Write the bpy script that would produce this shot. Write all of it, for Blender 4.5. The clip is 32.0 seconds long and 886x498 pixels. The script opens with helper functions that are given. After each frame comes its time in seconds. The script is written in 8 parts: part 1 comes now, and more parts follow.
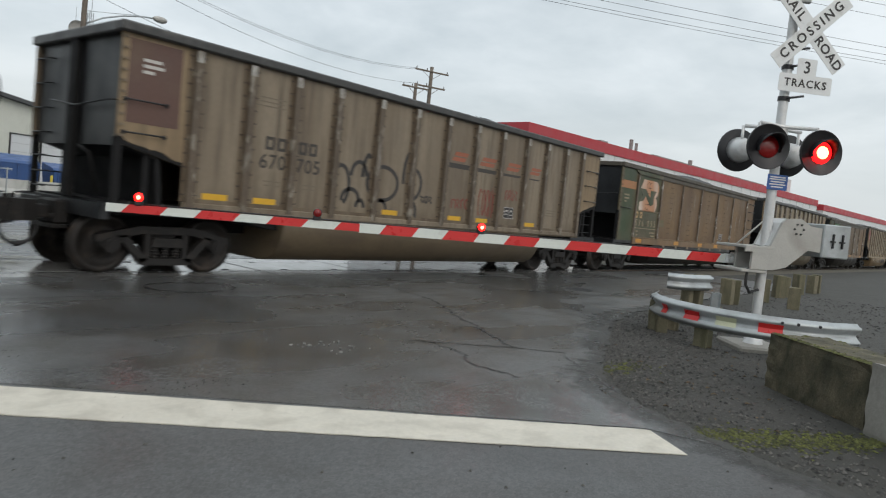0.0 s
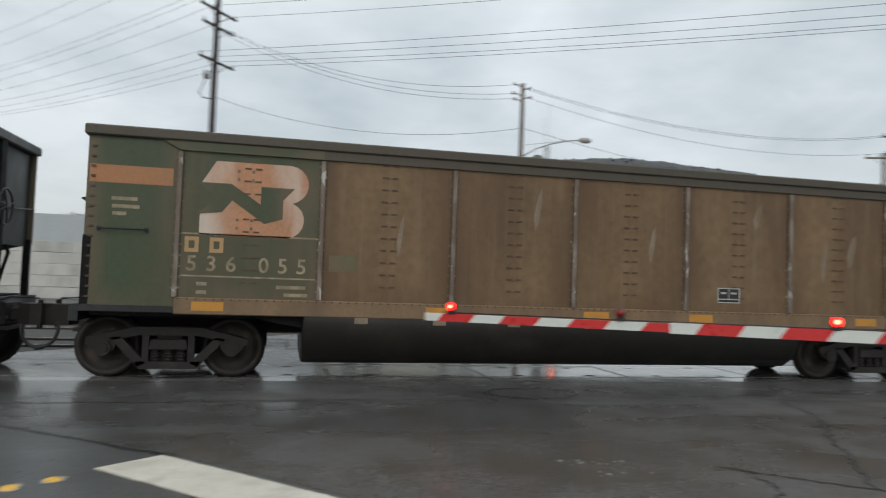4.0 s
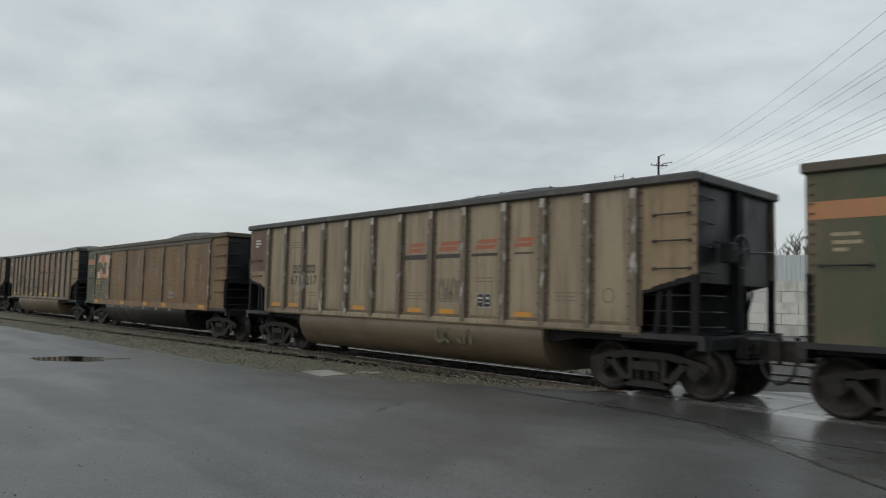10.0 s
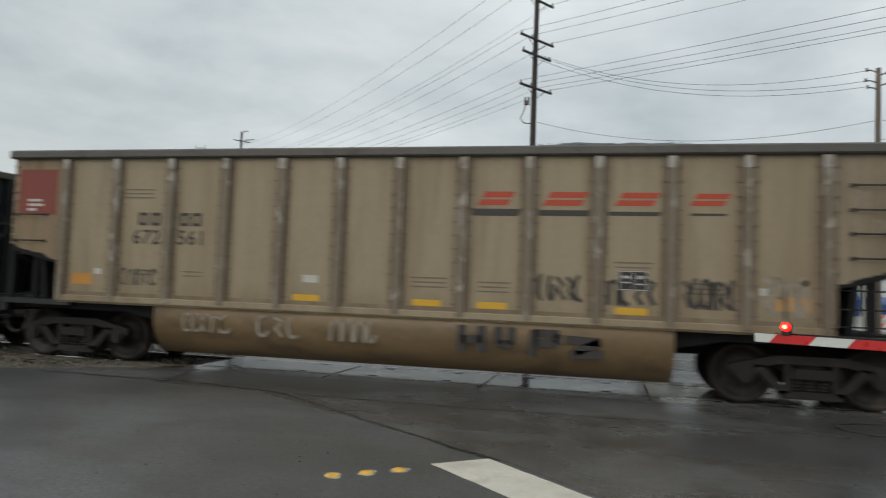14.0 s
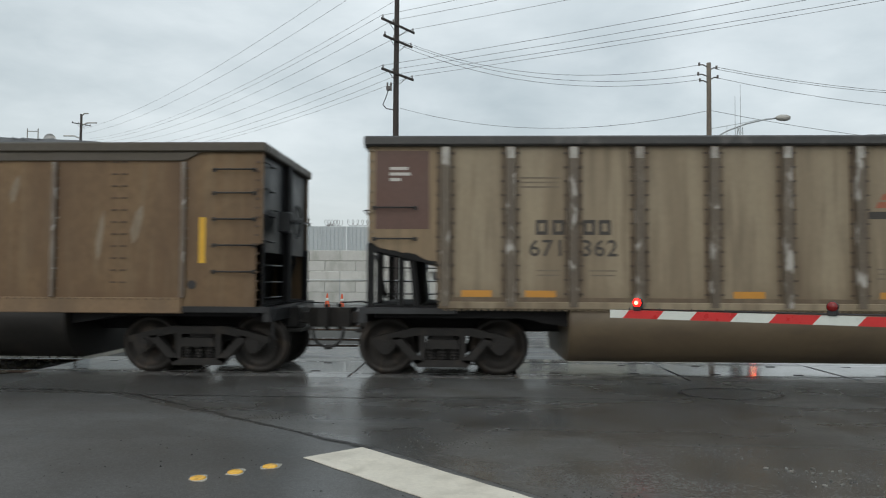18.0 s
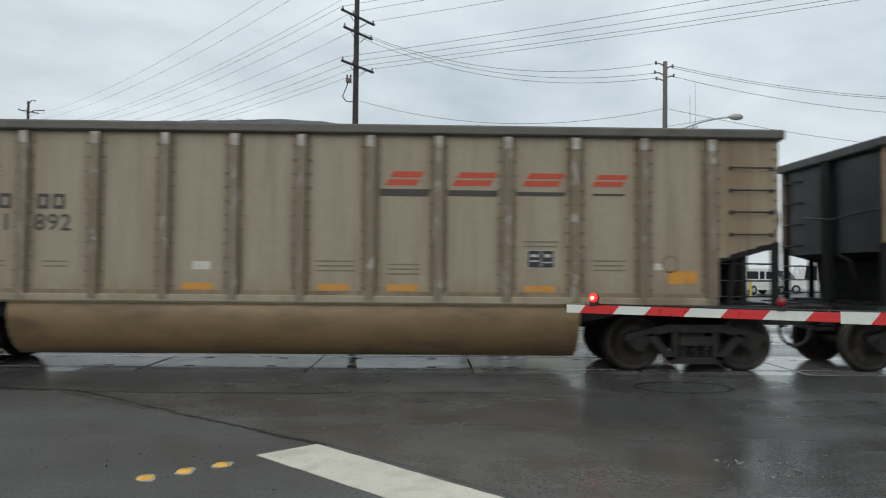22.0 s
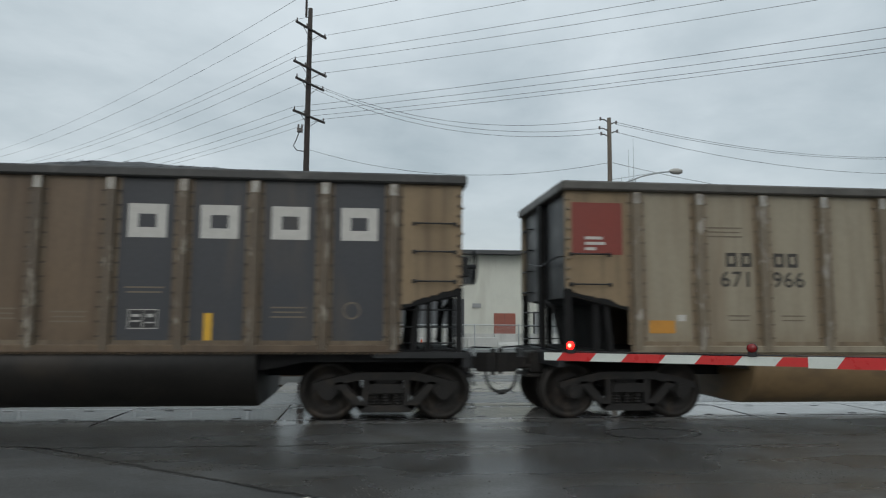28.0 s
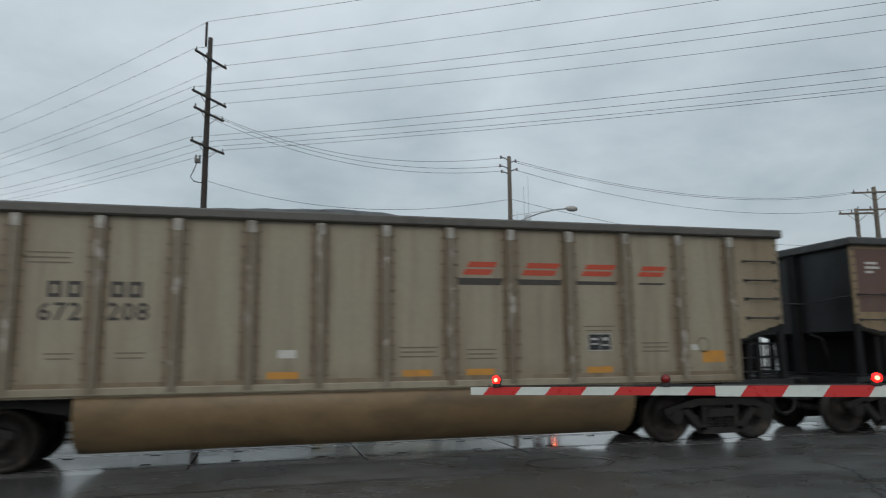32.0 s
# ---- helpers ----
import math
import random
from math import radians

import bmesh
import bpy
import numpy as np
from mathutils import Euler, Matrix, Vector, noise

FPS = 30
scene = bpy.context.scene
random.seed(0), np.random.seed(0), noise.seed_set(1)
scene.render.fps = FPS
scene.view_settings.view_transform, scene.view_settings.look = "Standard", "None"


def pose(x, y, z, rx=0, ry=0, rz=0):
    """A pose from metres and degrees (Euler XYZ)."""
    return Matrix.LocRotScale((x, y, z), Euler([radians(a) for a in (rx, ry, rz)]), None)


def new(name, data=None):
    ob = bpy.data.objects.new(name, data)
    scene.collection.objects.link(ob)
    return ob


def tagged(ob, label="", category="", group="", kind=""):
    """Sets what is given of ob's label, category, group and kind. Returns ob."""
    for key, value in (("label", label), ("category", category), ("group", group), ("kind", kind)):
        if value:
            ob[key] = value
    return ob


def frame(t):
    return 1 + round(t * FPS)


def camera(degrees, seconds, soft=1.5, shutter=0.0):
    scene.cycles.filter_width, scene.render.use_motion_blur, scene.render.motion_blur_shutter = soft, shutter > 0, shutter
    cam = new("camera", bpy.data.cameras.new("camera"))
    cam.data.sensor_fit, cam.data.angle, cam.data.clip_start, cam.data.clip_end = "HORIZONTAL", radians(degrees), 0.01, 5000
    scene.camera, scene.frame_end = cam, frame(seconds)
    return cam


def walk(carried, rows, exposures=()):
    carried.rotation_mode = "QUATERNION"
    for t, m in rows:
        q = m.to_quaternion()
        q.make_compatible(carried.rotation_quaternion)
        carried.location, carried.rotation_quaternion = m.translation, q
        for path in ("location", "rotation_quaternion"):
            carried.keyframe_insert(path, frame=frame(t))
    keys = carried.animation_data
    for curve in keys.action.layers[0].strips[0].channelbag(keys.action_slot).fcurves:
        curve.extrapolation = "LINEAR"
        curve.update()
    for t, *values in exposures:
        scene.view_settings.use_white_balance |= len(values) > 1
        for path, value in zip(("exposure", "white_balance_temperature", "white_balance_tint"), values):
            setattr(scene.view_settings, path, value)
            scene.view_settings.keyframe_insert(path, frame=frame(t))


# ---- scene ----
# ---------------------------------------------------------------- camera
cam = camera(65.0, 32.0, 1.1, 0.35)
PATH = [
    (0.0, pose(-1.436, -11.493, 1.484, 86.752, -5.799, -50.287)),
    (0.5, pose(-1.007, -11.434, 1.527, 87.567, -3.615, -50.672)),
    (1.0, pose(-0.591, -11.467, 1.530, 89.026, -2.744, -48.507)),
    (1.5, pose(-0.182, -11.487, 1.530, 90.386, -4.309, -46.997)),
    (2.0, pose(0.215, -11.485, 1.532, 91.601, -3.274, -44.756)),
    (2.5, pose(0.512, -11.594, 1.505, 90.673, -3.692, -42.667)),
    (3.0, pose(0.637, -11.693, 1.527, 89.515, -3.693, -34.261)),
    (3.5, pose(0.571, -11.815, 1.605, 92.042, -0.214, -24.402)),
    (4.0, pose(0.434, -11.985, 1.565, 92.710, -1.984, -13.013)),
    (4.5, pose(0.325, -12.026, 1.539, 91.472, -1.180, 8.681)),
    (6.5, pose(0.368, -11.881, 1.570, 90.910, -1.380, 44.075)),
    (7.0, pose(0.341, -11.875, 1.575, 90.938, -1.228, 47.472)),
    (7.5, pose(0.325, -11.860, 1.594, 91.796, -1.338, 49.990)),
    (8.0, pose(0.344, -11.878, 1.587, 92.720, -1.476, 50.186)),
    (8.5, pose(0.339, -11.884, 1.590, 93.399, -1.893, 50.025)),
    (9.0, pose(0.330, -11.891, 1.592, 93.592, -1.533, 49.444)),
    (9.5, pose(0.320, -11.873, 1.583, 93.981, -1.501, 48.302)),
    (10.0, pose(0.314, -11.858, 1.573, 94.106, -1.352, 46.841)),
    (10.5, pose(0.349, -11.946, 1.587, 93.615, -1.360, 44.947)),
    (11.0, pose(0.383, -12.021, 1.594, 93.258, -1.836, 42.500)),
    (11.5, pose(0.437, -12.079, 1.600, 93.662, -2.066, 39.320)),
    (12.0, pose(0.477, -12.136, 1.607, 94.160, -1.313, 36.874)),
    (12.5, pose(0.487, -12.100, 1.605, 93.975, -0.654, 34.428)),
    (13.0, pose(0.513, -12.065, 1.608, 93.727, -0.781, 30.782)),
    (13.5, pose(0.546, -12.040, 1.589, 93.203, -0.747, 25.188)),
    (14.0, pose(0.501, -12.032, 1.570, 93.102, -2.124, 12.995)),
    (14.5, pose(0.478, -11.996, 1.577, 92.852, -1.637, 9.094)),
    (15.0, pose(0.476, -12.006, 1.588, 93.365, -1.916, 5.707)),
    (15.5, pose(0.467, -12.001, 1.582, 92.720, -1.486, 3.007)),
    (17.5, pose(0.460, -11.987, 1.575, 91.744, -0.591, 2.137)),
    (18.0, pose(0.459, -11.983, 1.576, 92.198, -0.296, 1.991)),
    (18.5, pose(0.461, -11.987, 1.578, 92.229, -0.500, 1.490)),
    (19.0, pose(0.452, -11.985, 1.572, 92.233, -0.340, 1.432)),
    (19.5, pose(0.445, -11.971, 1.571, 92.203, 0.453, 1.984)),
    (20.0, pose(0.435, -11.964, 1.571, 92.334, 0.503, 2.702)),
    (20.5, pose(0.440, -11.961, 1.578, 92.311, 0.684, 2.710)),
    (21.0, pose(0.448, -11.958, 1.575, 92.156, 0.244, 2.705)),
    (21.5, pose(0.472, -11.934, 1.582, 92.051, -0.535, 1.030)),
    (22.0, pose(0.479, -11.929, 1.581, 91.741, -0.529, -1.335)),
    (22.5, pose(0.496, -11.934, 1.575, 92.005, -0.962, -2.817)),
    (23.0, pose(0.501, -11.945, 1.571, 92.628, -0.844, -2.742)),
    (23.5, pose(0.486, -11.980, 1.560, 93.217, -0.782, -2.184)),
    (24.0, pose(0.486, -11.986, 1.566, 93.048, -0.247, -1.384)),
    (24.5, pose(0.478, -11.985, 1.570, 93.291, -0.794, -1.034)),
    (25.0, pose(0.452, -11.974, 1.569, 93.628, -1.341, -0.439)),
    (25.5, pose(0.412, -11.962, 1.577, 93.788, -2.240, -0.175)),
    (26.0, pose(0.351, -11.972, 1.571, 93.840, -2.489, -2.023)),
    (26.5, pose(0.315, -11.987, 1.550, 93.452, 0.362, -1.816)),
    (28.5, pose(-0.043, -12.029, 1.571, 96.179, 1.093, -8.196)),
    (29.0, pose(-0.078, -12.043, 1.561, 94.778, 5.169, -10.730)),
    (29.5, pose(-0.171, -12.036, 1.566, 95.257, 5.619, -8.239)),
    (30.0, pose(-0.246, -12.036, 1.552, 96.697, 6.338, -5.028)),
    (30.5, pose(-0.314, -12.048, 1.561, 96.553, 3.059, -9.533)),
    (31.0, pose(-0.352, -12.070, 1.568, 98.316, 1.392, -11.416)),
    (31.5, pose(-0.377, -12.100, 1.572, 99.146, 1.514, -11.531)),
    (32.0, pose(-0.399, -12.119, 1.607, 98.526, 0.673, -14.531)),
]
walk(cam, PATH, [(0, 0.08, 6350, 12), (3, 0.0, 6350, 12), (4.5, -0.04, 6330, 12), (6.5, 0.05, 6300, 11), (8, -0.18, 6330, 11), (9, -0.22, 6350, 11), (12, -0.26, 6480, 11), (15, -0.12, 6430, 11), (18, -0.03, 6300, 10), (24, -0.03, 6230, 10), (26, -0.16, 6200, 10), (28.5, -0.32, 6130, 9), (30, -0.33, 6130, 9), (32, -0.42, 6080, 9)])

# ---------------------------------------------------------------- sky and light
SUN_EL, SUN_ROT = 38.0, 200.0
world = bpy.data.worlds.new("overcast_sky")
scene.world = world
world.use_nodes = True
wn, wl = world.node_tree.nodes, world.node_tree.links
wn.clear()


def wnode(kind, **values):
    n = wn.new(kind)
    for key, value in values.items():
        n.inputs[key].default_value = value
    return n


w_out, w_bg = wn.new("ShaderNodeOutputWorld"), wnode("ShaderNodeBackground", Strength=1.0)
w_sky = wn.new("ShaderNodeTexSky")
w_sky.sky_type, w_sky.sun_disc = "NISHITA", False
w_sky.sun_elevation, w_sky.sun_rotation = radians(SUN_EL), radians(SUN_ROT)
w_sky.air_density, w_sky.dust_density = 1.0, 6.0
w_co = wn.new("ShaderNodeTexCoord")
w_xyz = wn.new("ShaderNodeSeparateXYZ")
wl.new(w_co.outputs["Generated"], w_xyz.inputs[0])
# clouds: stretched noise, flatter towards the horizon
w_lift = wn.new("ShaderNodeMath")
w_lift.operation, w_lift.inputs[1].default_value = "ADD", 0.22
wl.new(w_xyz.outputs["Z"], w_lift.inputs[0])
w_div = wn.new("ShaderNodeVectorMath")
w_div.operation = "DIVIDE"
w_com = wn.new("ShaderNodeCombineXYZ")
for k in range(3):
    wl.new(w_lift.outputs[0], w_com.inputs[k])
wl.new(w_co.outputs["Generated"], w_div.inputs[0])
wl.new(w_com.outputs[0], w_div.inputs[1])
w_n1 = wnode("ShaderNodeTexNoise", Scale=1.15, Detail=7.0, Roughness=0.52, Distortion=0.35)
w_n2 = wnode("ShaderNodeTexNoise", Scale=3.4, Detail=6.0, Roughness=0.55, Distortion=0.2)
for n in (w_n1, w_n2):
    wl.new(w_div.outputs[0], n.inputs["Vector"])
w_r1 = wnode("ShaderNodeMapRange")
for key, value in (("From Min", 0.36), ("From Max", 0.66), ("To Min", 0.0), ("To Max", 1.0)):
    w_r1.inputs[key].default_value = value
w_add = wn.new("ShaderNodeMath")
w_add.operation = "MULTIPLY_ADD"
w_add.inputs[1].default_value = 0.30
wl.new(w_n2.outputs["Fac"], w_add.inputs[0])
w_sc = wn.new("ShaderNodeMath")
w_sc.operation, w_sc.inputs[1].default_value = "MULTIPLY", 0.70
wl.new(w_n1.outputs["Fac"], w_sc.inputs[0])
wl.new(w_sc.outputs[0], w_add.inputs[2])
wl.new(w_add.outputs[0], w_r1.inputs["Value"])
w_ramp = wn.new("ShaderNodeValToRGB")
w_ramp.color_ramp.elements[0].color = (0.458, 0.512, 0.510, 1)
w_ramp.color_ramp.elements[1].color = (0.752, 0.795, 0.778, 1)
wl.new(w_r1.outputs["Result"], w_ramp.inputs[0])
# an overcast sky is up to three times brighter overhead than at the horizon
w_zen = wnode("ShaderNodeMapRange")
for key, value in (("From Min", 0.3), ("From Max", 1.0), ("To Min", 1.0), ("To Max", 1.5)):
    w_zen.inputs[key].default_value = value
wl.new(w_xyz.outputs["Z"], w_zen.inputs["Value"])
w_hz = wnode("ShaderNodeMapRange")
for key, value in (("From Min", 0.02), ("From Max", 0.24), ("To Min", 1.0), ("To Max", 0.0)):
    w_hz.inputs[key].default_value = value
wl.new(w_xyz.outputs["Z"], w_hz.inputs["Value"])
w_mixh = wn.new("ShaderNodeMix")
w_mixh.data_type = "RGBA"
w_mixh.inputs["B"].default_value = (0.635, 0.677, 0.668, 1)
wl.new(w_hz.outputs["Result"], w_mixh.inputs["Factor"])
wl.new(w_ramp.outputs["Color"], w_mixh.inputs["A"])
w_mul = wn.new("ShaderNodeVectorMath")
w_mul.operation = "SCALE"
wl.new(w_mixh.outputs["Result"], w_mul.inputs[0])
wl.new(w_zen.outputs["Result"], w_mul.inputs["Scale"])
w_sks = wn.new("ShaderNodeVectorMath")
w_sks.operation, w_sks.inputs["Scale"].default_value = "SCALE", 0.03
wl.new(w_sky.outputs["Color"], w_sks.inputs[0])
w_sum = wn.new("ShaderNodeVectorMath")
w_sum.operation = "ADD"
wl.new(w_mul.outputs[0], w_sum.inputs[0])
wl.new(w_sks.outputs[0], w_sum.inputs[1])
wl.new(w_sum.outputs[0], w_bg.inputs["Color"])
wl.new(w_bg.outputs[0], w_out.inputs[0])

sun = new("sun", bpy.data.lights.new("sun", "SUN"))
sun.data.energy, sun.data.angle, sun.data.color = 0.3, radians(40), (1.0, 0.98, 0.95)
sun.matrix_basis = pose(0, 0, 60, 90 - SUN_EL, 0, -20)


# ---------------------------------------------------------------- materials
def material(name, color, rough=0.7, metal=0.0, vary=0.25, scale=6.0, stain=None, stain_amount=0.0, stain_scale=1.2, streak=0.0,
             bump=0.1, bump_scale=60.0, rough_vary=0.12, spec=0.5, coords="Object", tone=0.0, island=0.0, drip=None, drip_amount=0.5, edge=None, chip=None, chip_scale=7.0):
    m = bpy.data.materials.new(name)
    m.use_nodes = True
    nt = m.node_tree
    N, L = nt.nodes, nt.links
    b = N["Principled BSDF"]
    b.inputs["Metallic"].default_value = metal
    b.inputs["Specular IOR Level"].default_value = spec
    co = N.new("ShaderNodeTexCoord")
    oi = N.new("ShaderNodeObjectInfo")
    off = N.new("ShaderNodeVectorMath")
    off.operation = "MULTIPLY_ADD"
    off.inputs[1].default_value = (37.0, 11.0, 23.0)
    L.new(oi.outputs["Random"], off.inputs[0])
    L.new(co.outputs[coords], off.inputs[2])

    def noise_at(s, detail=5.0, vec=None, dist=0.0):
        n = N.new("ShaderNodeTexNoise")
        n.inputs["Scale"].default_value, n.inputs["Detail"].default_value, n.inputs["Distortion"].default_value = s, detail, dist
        L.new((vec or off).outputs[0], n.inputs["Vector"])
        return n

    def ranged(src, a, z, lo, hi):
        r = N.new("ShaderNodeMapRange")
        for key, value in (("From Min", a), ("From Max", z), ("To Min", lo), ("To Max", hi)):
            r.inputs[key].default_value = value
        L.new(src, r.inputs["Value"])
        return r.outputs["Result"]

    n1 = noise_at(scale)
    n2 = noise_at(scale * 9, 3.0)
    c = Vector(color)
    hsv = N.new("ShaderNodeHueSaturation")
    hsv.inputs["Color"].default_value = (*color, 1)
    mixv = N.new("ShaderNodeMath")
    mixv.operation = "ADD"
    L.new(n1.outputs["Fac"], mixv.inputs[0])
    L.new(n2.outputs["Fac"], mixv.inputs[1])
    val = ranged(mixv.outputs[0], 0.6, 1.4, 1 - vary, 1 + vary)
    if tone:
        tn = N.new("ShaderNodeMath")
        tn.operation = "MULTIPLY"
        L.new(val, tn.inputs[0])
        L.new(ranged(oi.outputs["Random"], 0, 1, 1 - tone, 1 + tone), tn.inputs[1])
        val = tn.outputs[0]
    if island:
        ge = N.new("ShaderNodeNewGeometry")
        ti = N.new("ShaderNodeMath")
        ti.operation = "MULTIPLY"
        L.new(val, ti.inputs[0])
        L.new(ranged(ge.outputs["Random Per Island"], 0, 1, 1 - island, 1 + island), ti.inputs[1])
        val = ti.outputs[0]
    L.new(val, hsv.inputs["Value"])
    col = hsv.outputs["Color"]
    if stain is not None:
        sv = off
        if streak:
            mp = N.new("ShaderNodeMapping")
            mp.inputs["Scale"].default_value = (1.0, 1.0, streak)
            L.new(off.outputs[0], mp.inputs["Vector"])
            sv = mp
        n3 = noise_at(stain_scale, 6.0, sv, 0.3)
        mx = N.new("ShaderNodeMix")
        mx.data_type = "RGBA"
        mx.inputs["B"].default_value = (*stain, 1)
        L.new(ranged(n3.outputs["Fac"], 0.62 - 0.3 * stain_amount, 0.72, 0.0, min(1.0, 0.45 + 0.5 * stain_amount)), mx.inputs["Factor"])
        L.new(col, mx.inputs["A"])
        col = mx.outputs["Result"]
    if drip is not None:
        # fine runs of dirt down the sheet
        mp = N.new("ShaderNodeMapping")
        mp.inputs["Scale"].default_value = (1.0, 1.0, 0.07)
        L.new(off.outputs[0], mp.inputs["Vector"])
        n4 = noise_at(7.5, 5.0, mp, 0.15)
        md = N.new("ShaderNodeMix")
        md.data_type = "RGBA"
        md.inputs["B"].default_value = (*drip, 1)
        L.new(ranged(n4.outputs["Fac"], 0.5, 0.74, 0.0, drip_amount), md.inputs["Factor"])
        L.new(col, md.inputs["A"])
        col = md.outputs["Result"]
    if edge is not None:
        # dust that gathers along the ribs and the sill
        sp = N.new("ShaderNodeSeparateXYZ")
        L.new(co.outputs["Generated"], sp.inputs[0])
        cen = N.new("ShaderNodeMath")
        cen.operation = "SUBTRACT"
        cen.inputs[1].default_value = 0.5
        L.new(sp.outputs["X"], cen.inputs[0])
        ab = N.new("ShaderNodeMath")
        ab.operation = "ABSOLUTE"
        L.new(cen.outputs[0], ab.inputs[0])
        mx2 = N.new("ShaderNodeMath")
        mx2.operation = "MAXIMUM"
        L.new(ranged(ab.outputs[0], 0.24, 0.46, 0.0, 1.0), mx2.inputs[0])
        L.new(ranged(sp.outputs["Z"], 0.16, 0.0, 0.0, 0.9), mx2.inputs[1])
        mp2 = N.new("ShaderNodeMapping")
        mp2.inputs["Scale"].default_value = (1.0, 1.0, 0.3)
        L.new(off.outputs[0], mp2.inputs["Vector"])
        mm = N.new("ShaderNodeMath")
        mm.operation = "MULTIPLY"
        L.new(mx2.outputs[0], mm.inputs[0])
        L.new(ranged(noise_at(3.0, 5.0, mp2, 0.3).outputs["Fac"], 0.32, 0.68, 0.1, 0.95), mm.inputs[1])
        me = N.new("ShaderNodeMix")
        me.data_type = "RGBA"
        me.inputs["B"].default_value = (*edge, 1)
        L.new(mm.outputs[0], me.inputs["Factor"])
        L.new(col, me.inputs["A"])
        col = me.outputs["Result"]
    if chip is not None:
        # bare metal where the paint is knocked off
        mp3 = N.new("ShaderNodeMapping")
        mp3.inputs["Scale"].default_value = (1.0, 1.0, 0.45)
        L.new(off.outputs[0], mp3.inputs["Vector"])
        mc = N.new("ShaderNodeMix")
        mc.data_type = "RGBA"
        mc.inputs["B"].default_value = (*chip, 1)
        L.new(ranged(noise_at(chip_scale, 6.0, mp3, 0.5).outputs["Fac"], 0.60, 0.66, 0.0, 0.8), mc.inputs["Factor"])
        L.new(col, mc.inputs["A"])
        col = mc.outputs["Result"]
    L.new(col, b.inputs["Base Color"])
    L.new(ranged(n1.outputs["Fac"], 0.3, 0.7, max(0.03, rough - rough_vary), min(1.0, rough + rough_vary)), b.inputs["Roughness"])
    if bump:
        bp = N.new("ShaderNodeBump")
        bp.inputs["Strength"].default_value, bp.inputs["Distance"].default_value = bump, 0.01
        L.new(noise_at(bump_scale, 4.0).outputs["Fac"], bp.inputs["Height"])
        L.new(bp.outputs["Normal"], b.inputs["Normal"])
    return m


def glow(name, color, strength):
    m = bpy.data.materials.new(name)
    m.use_nodes = True
    b = m.node_tree.nodes["Principled BSDF"]
    b.inputs["Base Color"].default_value = (*color, 1)
    b.inputs["Emission Color"].default_value = (*color, 1)
    b.inputs["Emission Strength"].default_value = strength
    b.inputs["Roughness"].default_value = 0.3
    return m


